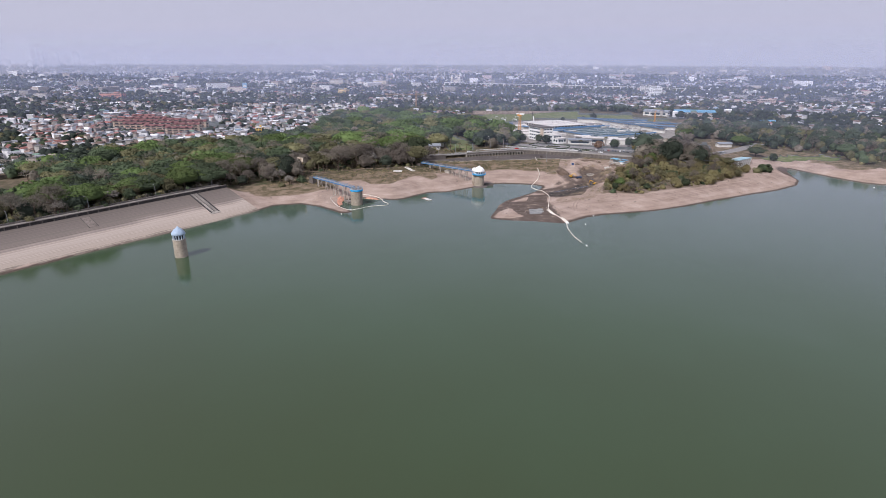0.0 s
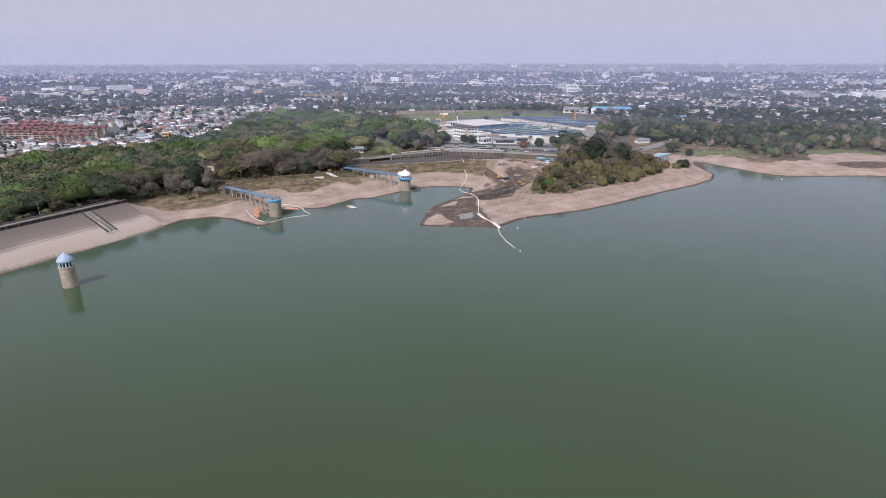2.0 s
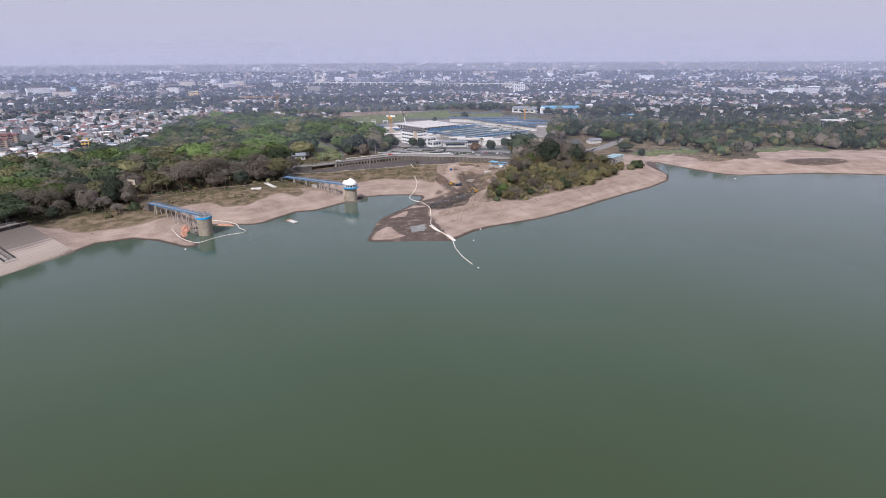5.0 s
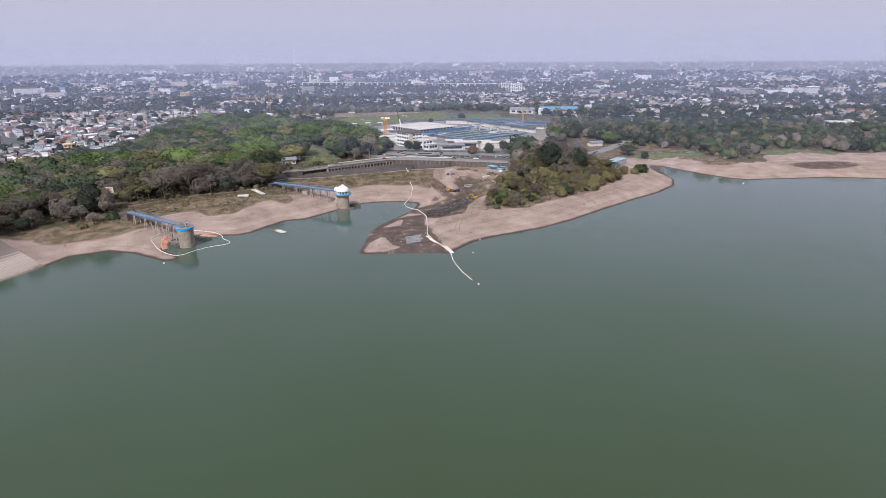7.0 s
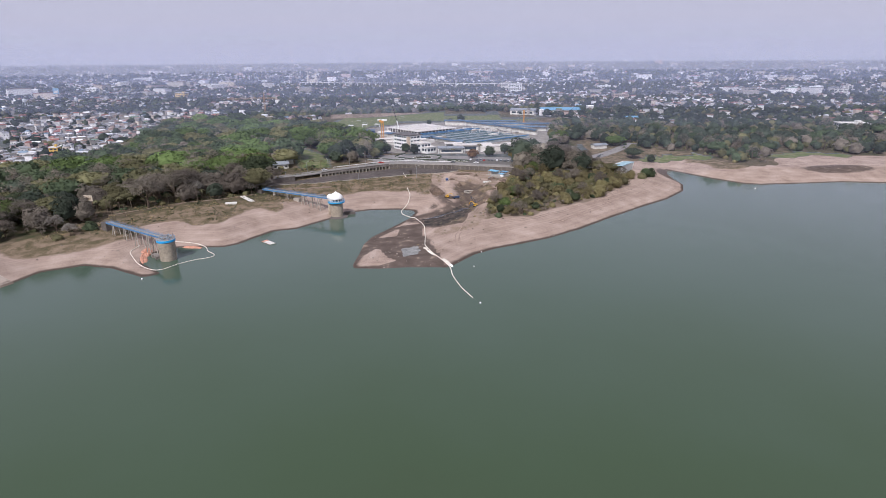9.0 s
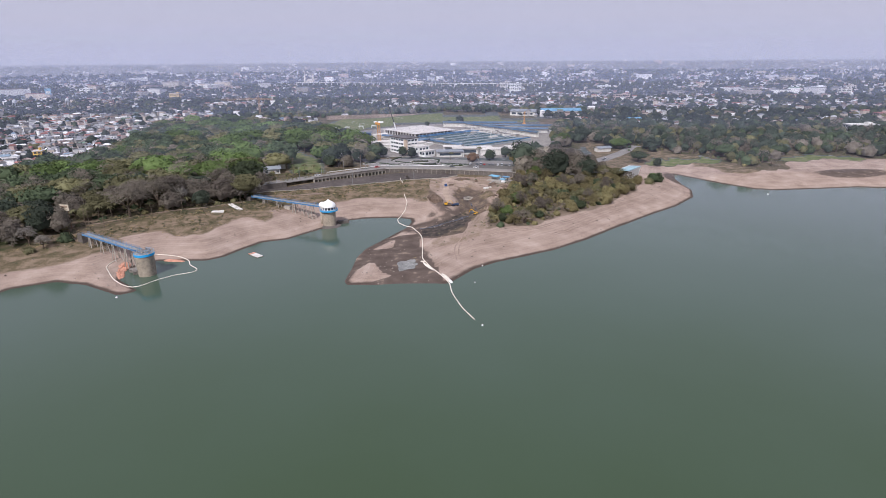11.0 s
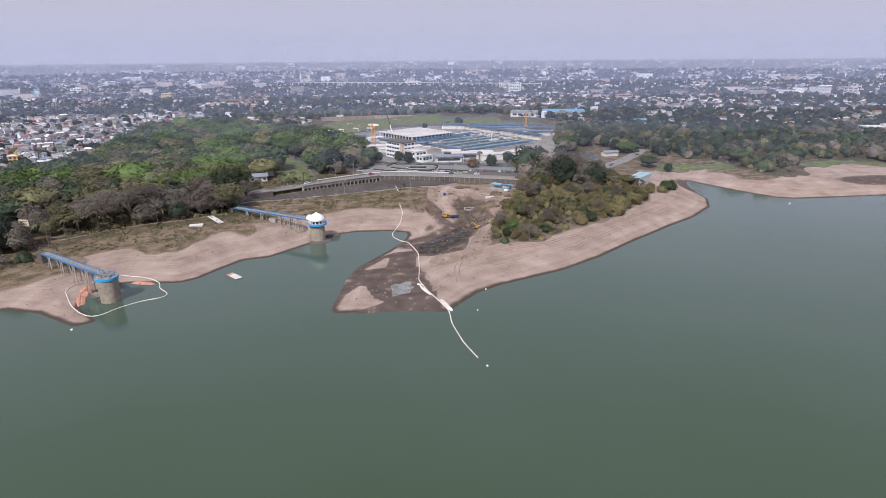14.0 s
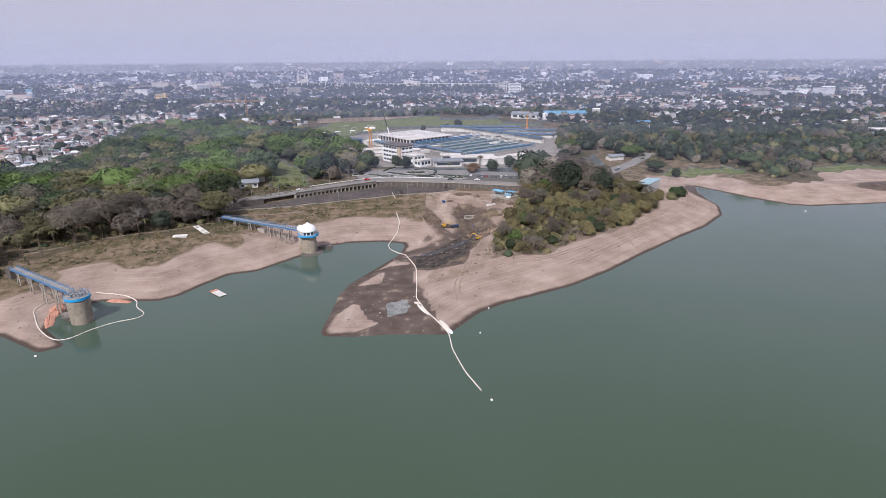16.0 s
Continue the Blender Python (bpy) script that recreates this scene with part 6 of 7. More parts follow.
make_rail_rows()


def make_keeper_hut():
    x, y = HUT
    t = thing("keeper_hut", (x, y, height(x, y) - 0.3), "low keeper's hut with grey-blue sheet roof", "hut", "", 22)
    part("wall", Shape().box((0, 0, 2.0), (13, 8, 4.0)), OFF_WHITE, t)
    part("roof", Shape().gable((0, 0, 4.0), (13, 8), 2.0, over=1.0), STEEL_ROOF, t, "grey-blue sheet roof")
    part("door", Shape().box((1.5, -4.03, 1.4), (1.1, 0.12, 2.2)), RUST, t)
    for s_ in (-4, 4.6):
        part("window", Shape().box((s_, -4.03, 2.2), (2.0, 0.12, 1.3)), GLASS, t)


make_keeper_hut()


# ---- trees ----
def unit_blob(n, m):
    """A coarse rounded lump, open below: vertices and quads."""
    up = np.radians(np.linspace(-38, 88 if m > 3 else 80, m))
    v = np.array([(math.cos(u) * math.cos(2 * math.pi * (k + 0.5 * j) / n), math.cos(u) * math.sin(2 * math.pi * (k + 0.5 * j) / n), math.sin(u)) for j, u in enumerate(up) for k in range(n)])
    q = np.array([(j * n + k, j * n + (k + 1) % n, (j + 1) * n + (k + 1) % n, (j + 1) * n + k) for j in range(m - 1) for k in range(n)])
    return v, q


def lumps(centres, r, flat, n, m, g):
    """Uneven leafy lumps round the centres."""
    bv, bq = unit_blob(n, m)
    k = len(centres)
    off = bv[None] * (1 + 0.25 * g.normal(size=(k, len(bv), 1)).clip(-1.6, 1.6))
    v = np.asarray(centres)[:, None] + off * (np.asarray(r)[:, None, None] * (1, 1, flat))
    q = bq[None] + (np.arange(k) * len(bv))[:, None, None]
    return v.reshape(-1, 3), q.reshape(-1, 4)


def crown_data(kind, r, h, seed, k, leaves, size, low=False):
    """Leaf sprays over the outside of overlapping lobes round a dim core; h is the height of the crown's foot."""
    g = np.random.RandomState(seed)
    if kind == "umbrella":
        a, q = 2.4 * np.arange(k) + g.uniform(-0.5, 0.5, k), np.sqrt((np.arange(k) + g.rand(k)) / k) * r * 0.92
        edge = 1 + 0.14 * np.sin(3 * a + seed) + 0.09 * np.sin(5 * a + 2 * seed)
        z = h + 0.40 * r * (1 - (q / r) ** 2) + g.uniform(-0.05, 0.05, k) * r
        c, cr, flat = np.stack([q * edge * np.cos(a), q * edge * np.sin(a), z], -1), r * g.uniform(0.17, 0.27, k), 0.5
        core = (0.84 * r, 0.84 * r, 0.34 * r), h - 0.04 * r
    else:
        w = g.normal(size=(k, 3))
        w /= np.linalg.norm(w, axis=1, keepdims=True)
        w[:, 2] = np.abs(w[:, 2]) * 1.25 - 0.3
        fill = g.uniform(0.72, 1.0, (k, 1))
        c, cr, flat = w * fill * (0.70 * r, 0.70 * r, 0.66 * r) + (0, 0, h + 0.42 * r), r * g.uniform(0.22, 0.36, k), 0.8
        core = (0.66 * r, 0.66 * r, 0.60 * r), h + 0.36 * r
    if kind == "bare":
        v, q = leaf_cloud(c, cr * 1.15, max(leaves // k, 6), size * 1.5, seed + 1, 0.14, 0.9)
        return v, q, c
    m = leaves * 4
    pick = g.choice(k, m, p=cr ** 2 / (cr ** 2).sum())
    w = g.normal(size=(m, 3))
    w /= np.linalg.norm(w, axis=1, keepdims=True)
    w[:, 2] = np.where(w[:, 2] < -0.35, -w[:, 2], w[:, 2])
    wide = np.array((1, 1, flat))
    p = c[pick] + w * cr[pick][:, None] * wide * g.uniform(0.84, 1.12, (m, 1))
    gap = np.linalg.norm((p[:, None] - c[None]) / (cr[None, :, None] * wide), axis=2)
    gap[np.arange(m), pick] = 9
    keep = np.flatnonzero(gap.min(1) > 0.80)[:leaves]
    p, w, n = p[keep], w[keep], len(keep)
    nrm = w + 0.22 * g.normal(size=(n, 3)) + (0, 0, 0.45)
    nrm /= np.linalg.norm(nrm, axis=1, keepdims=True)
    a = np.cross(nrm, g.normal(size=(n, 3)))
    a /= np.linalg.norm(a, axis=1, keepdims=True)
    b = np.cross(nrm, a)
    s = (size * g.uniform(0.55, 1.35, n))[:, None]
    v = np.stack([p - a * s, p - b * s * 0.6, p + a * s, p + b * s * 0.6], 1).reshape(-1, 3)
    cv, cq = unit_blob(8 if low else 14, 4 if low else 6)
    turn = np.arctan2(cv[:, 1], cv[:, 0])
    lobe = 1 + 0.08 * np.sin(3 * turn + seed) + 0.06 * np.sin(5 * turn + 2 * seed) + 0.08 * g.normal(size=len(cv)).clip(-1.5, 1.5)
    cv = cv * lobe[:, None] * core[0] * (1.10 if low else 0.95) + (0, 0, core[1])
    return np.concatenate([cv, v]), np.concatenate([cq, np.arange(4 * n).reshape(-1, 4) + len(cv)]), c


def trunk_shape(h, r, centres, limbs, t):
    s = Shape().tube([(0, 0, -0.6), (0.1, 0, h * 0.5), (0.0, 0.1, h)], [t * 1.3, t, t * 0.8], 7)
    for c in centres[:limbs]:
        m = Vector((c[0] * 0.45, c[1] * 0.45, h + (c[2] - h) * 0.6))
        s.tube([(0, 0.1, h * 0.85), m, tuple(c)], [t * 0.6, t * 0.35, t * 0.12], 5)
    return s


KINDS = [  # shape, crown radius, crown foot, leaf, lobes, leaf sprays, leaf size
    ("umbrella", 9.5, 6.6, "bright", 46, 1900, 0.46), ("umbrella", 8.0, 6.0, "green", 38, 1500, 0.44), ("umbrella", 7.5, 5.8, "olive", 36, 1400, 0.42),
    ("round", 6.0, 2.2, "dark", 24, 1150, 0.42), ("round", 5.0, 1.4, "green", 20, 950, 0.38), ("round", 5.5, 1.9, "olive", 22, 1000, 0.40),
    ("bare", 6.5, 3.4, "brown", 30, 1300, 0.60), ("bare", 5.5, 2.8, "grey", 22, 950, 0.58), ("round", 7.0, 1.8, "brown", 28, 1300, 0.42),
    ("round", 3.0, -0.4, "olive", 13, 420, 0.30), ("round", 2.6, -0.4, "green", 12, 380, 0.28), ("bare", 2.8, 0.1, "brown", 12, 460, 0.40),
    ("round", 7.5, 2.6, "dark", 28, 1500, 0.46), ("bare", 8.0, 4.2, "brown", 36, 1600, 0.62), ("round", 4.5, 1.0, "rust", 14, 700, 0.36), ("round", 4.5, 1.2, "yellow", 14, 700, 0.36), ("round", 7.0, 1.8, "umber", 30, 1500, 0.44),
    ("round", 4.8, 0.2, "khaki", 24, 1000, 0.36), ("bare", 5.0, 0.8, "khaki", 24, 1100, 0.50), ("round", 2.8, -0.4, "khaki", 13, 420, 0.30), ("round", 5.0, 0.8, "bright", 22, 1100, 0.37),
]
BUSHES = (9, 10, 11, 19)
WORDS = ["broad bright-green umbrella-shaped tree", "spreading green umbrella-shaped tree", "spreading dull olive umbrella-shaped tree", "dense dark-green round-crowned tree",
         "green round-crowned tree", "dull olive round-crowned tree", "dry brown tree with bare twiggy crown", "pale grey leafless tree", "brown dry-leaved round tree",
         "low olive bush", "low green bush", "dry brown thorny bush", "tall dark-green round-crowned tree", "large dry brown tree with twiggy crown", "rust-brown leaved small tree", "yellow-leaved small tree", "tall dark umber dry-leaved tree", "khaki dry-leaved spreading thicket tree", "khaki twiggy half-bare tree", "low khaki dry bush", "fresh bright-green round-crowned tree"]
MODELS, SIMPLE = [], []
for i, (shape_, r_, h_, leaf_, k_, per_, size_) in enumerate(KINDS):
    v_, q_, c_ = crown_data(shape_, r_, h_, 31 * i + 5, k_, per_, size_)
    crown_ = fill_mesh(bpy.data.meshes.new("crown"), v_, q_, [LEAF[leaf_]], smooth=True)
    trunk_ = trunk_shape(max(h_, 1.0), r_, c_, 7 if h_ > 1 else 3, 0.14 * r_ ** 0.6).mesh("trunk", BARK, True)
    MODELS.append((crown_, trunk_, leaf_))
    SIMPLE.append([crown_data(shape_, r_, h_, 57 * i + 11 + 5 * e, max(int(k_ * 0.6), 7), per_ // (5 if shape_ == "bare" else 6), size_ * (1.3 if shape_ == "bare" else 1.75), True)[:2] for e in range(3)])


def plant(i, x, y, scale, turn, where="on the wooded bank"):
    bush = i in BUSHES
    t = thing("bush" if bush else "tree", (x, y, height(x, y) - 0.1), f"{WORDS[i]} {where}", "bush" if bush else "tree", "bushes" if bush else "trees", turn)
    t.scale = (scale, scale, scale * random.uniform(0.85, 1.15))
    for name, me in (("trunk", MODELS[i][1]), ("crown", MODELS[i][0])):
        o = new(name, me)
        o.parent = t


def scatter(poly, gap, seed):
    g = np.random.RandomState(seed)
    p = np.array(poly, float)
    xs, ys = np.meshgrid(np.arange(p[:, 0].min(), p[:, 0].max(), gap), np.arange(p[:, 1].min(), p[:, 1].max(), gap))
    xs = (xs + g.uniform(-0.45, 0.45, xs.shape) * gap).ravel()
    ys = (ys + g.uniform(-0.45, 0.45, ys.shape) * gap).ravel()
    keep = inside(p, xs, ys)
    return xs[keep], ys[keep], g


def woodland(name, spots, label):
    """Many crowns and stems joined into one mesh: rows of model, x, y, z, scale, turn."""
    vs, qs, ks, tones, o = [], [], [], [], 0
    g = np.random.RandomState(61)
    leaves = list(LEAF)
    for n, (i, x, y, z, s, a) in enumerate(spots):
        v, q = SIMPLE[i][n % 3]
        ca, sa = math.cos(a) * s, math.sin(a) * s
        w = np.stack([ca * v[:, 0] - sa * v[:, 1] + x, sa * v[:, 0] + ca * v[:, 1] + y, v[:, 2] * s + z], -1)
        b = 0.3 * s
        stem = np.array([(-b, -b, -0.5), (b, -b, -0.5), (b, b, -0.5), (-b, b, -0.5), (-b, -b, 6 * s), (b, -b, 6 * s), (b, b, 6 * s), (-b, b, 6 * s)]) + (x, y, z)
        if i in BUSHES:
            stem[4:, 2] = z + 0.5
        vs += [w, stem]
        tones.append(np.full(len(w) + 8, g.uniform(-0.75, 0.95)))
        qs += [q + o, np.array([(0, 1, 5, 4), (1, 2, 6, 5), (2, 3, 7, 6), (3, 0, 4, 7)]) + o + len(w)]
        ks += [np.full(len(q), leaves.index(KINDS[i][3])), np.full(4, len(leaves))]
        o += len(w) + 8
    me = fill_mesh(bpy.data.meshes.new(name), np.concatenate(vs), np.concatenate(qs), [*LEAF.values(), BARK], np.concatenate(ks), True)
    me.attributes.new("tone", "FLOAT", "POINT").data.foreach_set("value", np.concatenate(tones).astype(np.float32))
    tagged(new(name, me), label, "woods", kind="stuff")


def choose(g, x, y, region):
    n = 0.5 + 0.5 * float(rough(np.array(x), np.array(y), 48, 9))
    u = g.rand()
    if region == "west":
        dry = 0.55 * np.clip((x + 330) / 120, 0, 1) * np.clip((460 - y) / 130, 0, 1) + 0.27 + 0.6 * (n - 0.5)
        if u < dry:
            return int(g.choice([6, 8, 13, 7, 5, 2], p=[0.26, 0.22, 0.22, 0.05, 0.11, 0.14]))
        return int(g.choice([0, 1, 2, 3, 4, 12, 5], p=[0.10, 0.28, 0.20, 0.16, 0.06, 0.14, 0.06]))
    if region == "point":
        if y > 392 and x < 116:
            return int(g.choice([16, 8, 12, 6, 4], p=[0.44, 0.26, 0.08, 0.12, 0.10]))
        return int(g.choice([17, 18, 6, 4, 5, 8, 11], p=[0.34, 0.20, 0.10, 0.12, 0.12, 0.06, 0.06]))
    return int(g.choice([3, 4, 5, 6, 8, 12, 1], p=[0.26, 0.22, 0.18, 0.12, 0.08, 0.10, 0.04]))


def make_forests():
    rows = []
    for region, gap in (("west", 11.8), ("point", 9.0), ("east", 11.5), ("works", 12.0), ("behind", 14.0)):
        xs, ys, g = scatter(FORESTS[region], gap, 77)
        zs, ds = land(xs, ys)
        for x, y, z, d in zip(xs, ys, zs, ds):
            rel = np.array((x, y)) - DAM_FOOT
            if rel @ DAM_ALONG < 0 and rel @ DAM_OUT < CREST_OUT + 16:
                continue
            if region in ("east", "works") and from_line([(128, 450), (146, 480), (176, 517), (204, 556)], np.array(x), np.array(y), False) < 9:
                continue
            if inside(np.array(CLEARING, float), np.array(x), np.array(y)) or math.hypot(x - HUT[0], y - HUT[1] + 4) < 12 or (x > -152 and 372 < y < 412 and region == "west"):
                continue
            if x < -380 and y < 200 or x > 640:
                continue
            if math.hypot(x - 150, y - 401) < 13 or from_line([(160, 392), (176, 412)], np.array(x), np.array(y), False) < 9:
                continue
            i = choose(g, x, y, region)
            s = g.uniform(0.8, 1.3) * (1.18 - 0.12 * (x < -235) if region == "west" else 1.0) * (0.72 if region == "point" and i not in (9, 10, 11, 13, 12, 17, 18, 19) else 1.0)
            if region == "point" and y > 392 and x < 116:
                s *= 1.75 if i in (16, 12, 8) else 1.9
            if region == "west" and i in (0, 1, 2):
                s *= 1.18
            rows.append((d + (60 if region == "east" else 0), i, x, y, z, s, g.uniform(0, 6.28)))
    rows.sort()
    near, rest = rows[:285], rows[285:]
    for d, i, x, y, z, s, a in near:
        plant(i, x, y, s, math.degrees(a))
    woodland("woodland", [r[1:] for r in rest], "mixed green and dry brown woodland behind the shore")
    under = []
    for region, gap, reach in (("west", 6.4, 120), ("point", 4.4, 400), ("east", 8.0, 110)):
        xs, ys, g = scatter(FORESTS[region], gap, 99)
        zs, ds = land(xs, ys)
        rel = np.stack([xs, ys], -1) - DAM_FOOT
        for x, y, z, d, (al, out) in zip(xs, ys, zs, ds, np.stack([rel @ DAM_ALONG, rel @ DAM_OUT], -1)):
            if d < reach and not (al < 0 and out < CREST_OUT + 10) and math.hypot(x - 150, y - 401) > 12:
                i = int(g.choice([9, 10, 11, 19], p=[0.12, 0.10, 0.28, 0.50] if region == "point" else [0.28, 0.26, 0.36, 0.10]))
                under.append((i, x, y, z - 0.2, g.uniform(0.45, 1.25) ** 1.3 * (1.1 if region == "point" else 1.25 if al < 0 else 0.9), g.uniform(0, 6.28)))
    woodland("undergrowth", under, "low olive and dry brown undergrowth below the trees")


make_forests()
# marked trees: broad bright crowns, lone trees round the works and bushes at the water's edge
for i, x, y, s, where in ((0, -236, 392, 1.5, "over the woods"), (0, -176, 374, 1.45, "over the woods"), (0, -153, 382, 1.5, "over the woods"), (0, -222, 540, 1.5, "over the woods"), (0, -330, 430, 1.35, "over the woods"),
                          (16, 96, 446, 1.5, "on the point"), (16, 112, 452, 1.5, "on the point"), (8, 84, 432, 1.4, "on the point"), (4, -84, 478, 1.6, "beside the works"), (3, -78, 452, 1.2, "beside the works"), (12, 76, 486, 1.1, "beside the works"), (12, 56, 474, 0.9, "beside the works"), (1, -92, 500, 1.3, "beside the works"), (4, -40, 484, 1.2, "before the office"), (12, -31, 474, 0.9, "before the office"), (3, -58, 478, 1.0, "before the office"),
                          (4, 40, 458, 1.3, "before the works"), (14, 24, 452, 1.5, "before the works"), (15, 62, 462, 1.4, "before the works"), (12, 70, 470, 1.0, "before the works"), (3, 84, 478, 1.2, "beside the works"),
                          (3, -72, 470, 1.1, "beside the works"), (4, -62, 462, 0.9, "beside the works"), (7, -132, 333, 1.1, "at the edge of the bank"), (7, -140, 326, 1.2, "at the edge of the bank"), (7, -222, 236, 1.1, "at the end of the dam"),
                          (11, -214, 238, 1.6, "at the end of the dam"), (10, -207, 243, 1.9, "at the end of the dam"), (11, -228, 232, 1.5, "at the end of the dam"), (9, -216, 226, 1.2, "at the end of the dam"), (7, -212, 232, 0.8, "at the end of the dam"),
                          (10, 172, 402, 2.3, "beside the open shed"), (4, 166, 396, 1.0, "beside the open shed"), (9, 160, 388, 1.6, "beside the open shed"), (11, -30, 392, 0.9, "below the wall"), (11, 2, 406, 0.8, "below the wall"),
                          (0, -294, 265, 1.5, "behind the dam"), (0, -296, 249, 1.3, "behind the dam"), (2, -331, 168, 1.15, "behind the dam"), (0, -316, 127, 1.05, "behind the dam"), (20, -283, 203, 1.5, "behind the dam"), (12, -311, 201, 1.2, "behind the dam"), (12, -319, 191, 1.25, "behind the dam"), (3, -344, 202, 1.4, "behind the dam"), (12, -312, 223, 1.2, "behind the dam"), (7, -292, 101, 1.0, "behind the dam"), (1, -358, 173, 1.3, "behind the dam"),
                          (20, 72, 396, 1.7, "on the point"), (20, 47, 318, 1.2, "on the point"), (20, 38, 290, 1.1, "on the point"), (2, 139, 400, 0.9, "on the point"), (5, 128, 402, 1.3, "on the point"), (5, 122, 424, 1.4, "on the point"), (20, 168, 402, 1.0, "beside the open shed"),
                          (20, 124, 548, 2.0, "beside the bay road"), (12, 146, 566, 1.4, "beside the bay road"), (0, 180, 540, 1.1, "beside the bay road"), (14, 106, 476, 1.3, "on the point"),
                          (6, 60, 300, 0.9, "on the point"), (7, 44, 282, 0.6, "on the point"), (6, 98, 330, 0.8, "on the point"), (6, 120, 362, 0.9, "on the point"),
                          (0, -84, 520, 1.35, "beside the works"), (0, -112, 500, 1.4, "beside the works"), (3, -66, 500, 1.3, "beside the works"), (4, 196, 470, 1.0, "near the bay"), (1, 182, 482, 1.1, "near the bay"), (12, 20, 745, 1.0, "behind the works"), (3, -24, 720, 0.8, "behind the works"), (3, 6, 735, 0.8, "behind the works")):
    plant(i, x, y, s, random.uniform(0, 360), where)


def make_palm(x, y, h):
    p = thing("palm_tree", (x, y, height(x, y) - 0.1), "slender palm tree with drooping green fronds", "palm tree", "palm trees", random.uniform(0, 360))
    part("trunk", Shape().tube([(0, 0, -0.4), (0.2, 0, h * 0.5), (0.5, 0, h)], [0.28, 0.2, 0.16], 7), BARK, p)
    for k in range(11):
        a, d = k * 2.4, random.uniform(0.2, 0.9)
        v = []
        for j, t in enumerate(np.linspace(0, 1, 6)):
            q = Vector((0.5 + 3.2 * t * math.cos(a), 3.2 * t * math.sin(a), h + 1.6 * d * t - 2.6 * t * t))
            side = Vector((-math.sin(a), math.cos(a), 0)) * 0.5 * math.sin(math.pi * (0.12 + 0.85 * t))
            v += [q - side - Vector((0, 0, 0.12)), q, q + side - Vector((0, 0, 0.12))]
        part("frond", Shape().add(v, [(3 * j + m, 3 * j + m + 1, 3 * j + m + 4, 3 * j + m + 3) for j in range(5) for m in (0, 1)]), LEAF["olive"], p)


for x, y, h in ((-186, 296, 7), (-199, 291, 6), (-205, 285, 7), (-210, 280, 8), (-176, 304, 6), (-168, 307, 7), (-120, 392, 7), (-112, 398, 8), (-106, 402, 7), (-90, 424, 8), (-222, 276, 7), (-158, 315, 6), (5, 462, 7), (32, 486, 8)):
    make_palm(x, y, h)


def make_scrub():
    """Loose low scrub and tufts on the dry bank, and stones by the water."""
    g = np.random.RandomState(4)
    spots = []
    x, y = g.uniform(-225, 60, 16000), g.uniform(200, 402, 16000)
    z, d = land(x, y)
    dens = step(26, 52, d + 8 * rough(x, y, 14, 5)) * (0.25 + 0.75 * (rough(x, y, 11, 21) > 0.0))
    ok = (g.rand(16000) < dens * 0.9) & (from_line(TRACK, x, y, False) > 5) & (from_line(STREAM, x, y, False) > 8) & (d > 20)
    rev = inside(np.array([(-150, 338), (-130, 352), (-97, 364), (-33, 390), (10, 403), (10, 420), (-50, 425), (-131, 362)], float), x, y)
    ok &= ~rev & ~((x > -12) & (g.rand(16000) < 0.75))
    for poly in (FORESTS["point"],):
        ok &= ~inside(np.array(poly, float), x, y)
    pts = np.stack([x, y, z + 0.1], -1)[ok]
    n = len(pts)
    third = n // 3
    for name, sel, mat, label in (("scrub", pts[:third], LEAF["olive"], "low olive scrub tufts on the dry bank"), ("dry_grass", pts[third:2 * third], LEAF["straw"], "straw-coloured dry grass tufts on the bank"), ("weeds", pts[2 * third:], LEAF["green"], "low green weeds on the dry bank")):
        v, q = leaf_cloud(sel, g.uniform(0.4, 1.25, len(sel)), 18, 0.36, 8, 0.5, 0.6)
        tagged(new(name, fill_mesh(bpy.data.meshes.new(name), v, q, [mat])), label, "scrub", kind="stuff")
    # stones on the beach
    x, y = g.uniform(-215, 190, 6000), g.uniform(170, 420, 6000)
    z, d = land(x, y)
    ok = (d > 0.5) & (d < 40) & (g.rand(6000) < 0.35)
    s = Shape()
    for px, py, pz in np.stack([x, y, z], -1)[ok]:
        r = 0.12 + 0.4 * g.rand() ** 2
        s.lathe([(r * 0.8, -0.1), (r, r * 0.3), (r * 0.75, r * 0.7), (r * 0.3, r * 0.9)], 6, (px, py, pz))
    solid("stones", s, STONE_PALE, "loose pale and dark stones along the waterline", "stones", kind="stuff")


LEAF["straw"] = material("dry_straw", (0.27, 0.205, 0.11), 0.9, vary=0.2, island=0.3)
STONE_PALE = material("beach_stone", (0.24, 0.20, 0.17), 0.9, vary=0.2, island=0.5)
make_scrub()


# ---- the town ----
ROOFS = [material("roof_grey_sheet", (0.25, 0.255, 0.27), 0.7, vary=0.25, island=0.45), material("roof_white_sheet", (0.70, 0.70, 0.72), 0.6, vary=0.15, island=0.3),
         material("roof_rust_sheet", (0.20, 0.145, 0.125), 0.8, vary=0.25, island=0.3), material("roof_red_tile", (0.27, 0.125, 0.11), 0.8, vary=0.2, island=0.3),
         material("roof_dark_sheet", (0.12, 0.115, 0.11), 0.7, vary=0.2, island=0.35), material("roof_blue_sheet_town", (0.20, 0.27, 0.34), 0.6, vary=0.2, island=0.3),
         material("roof_green_sheet", (0.16, 0.25, 0.19), 0.6, vary=0.2, island=0.3), material("roof_tan_sheet", (0.38, 0.32, 0.28), 0.7, vary=0.2, island=0.3)]
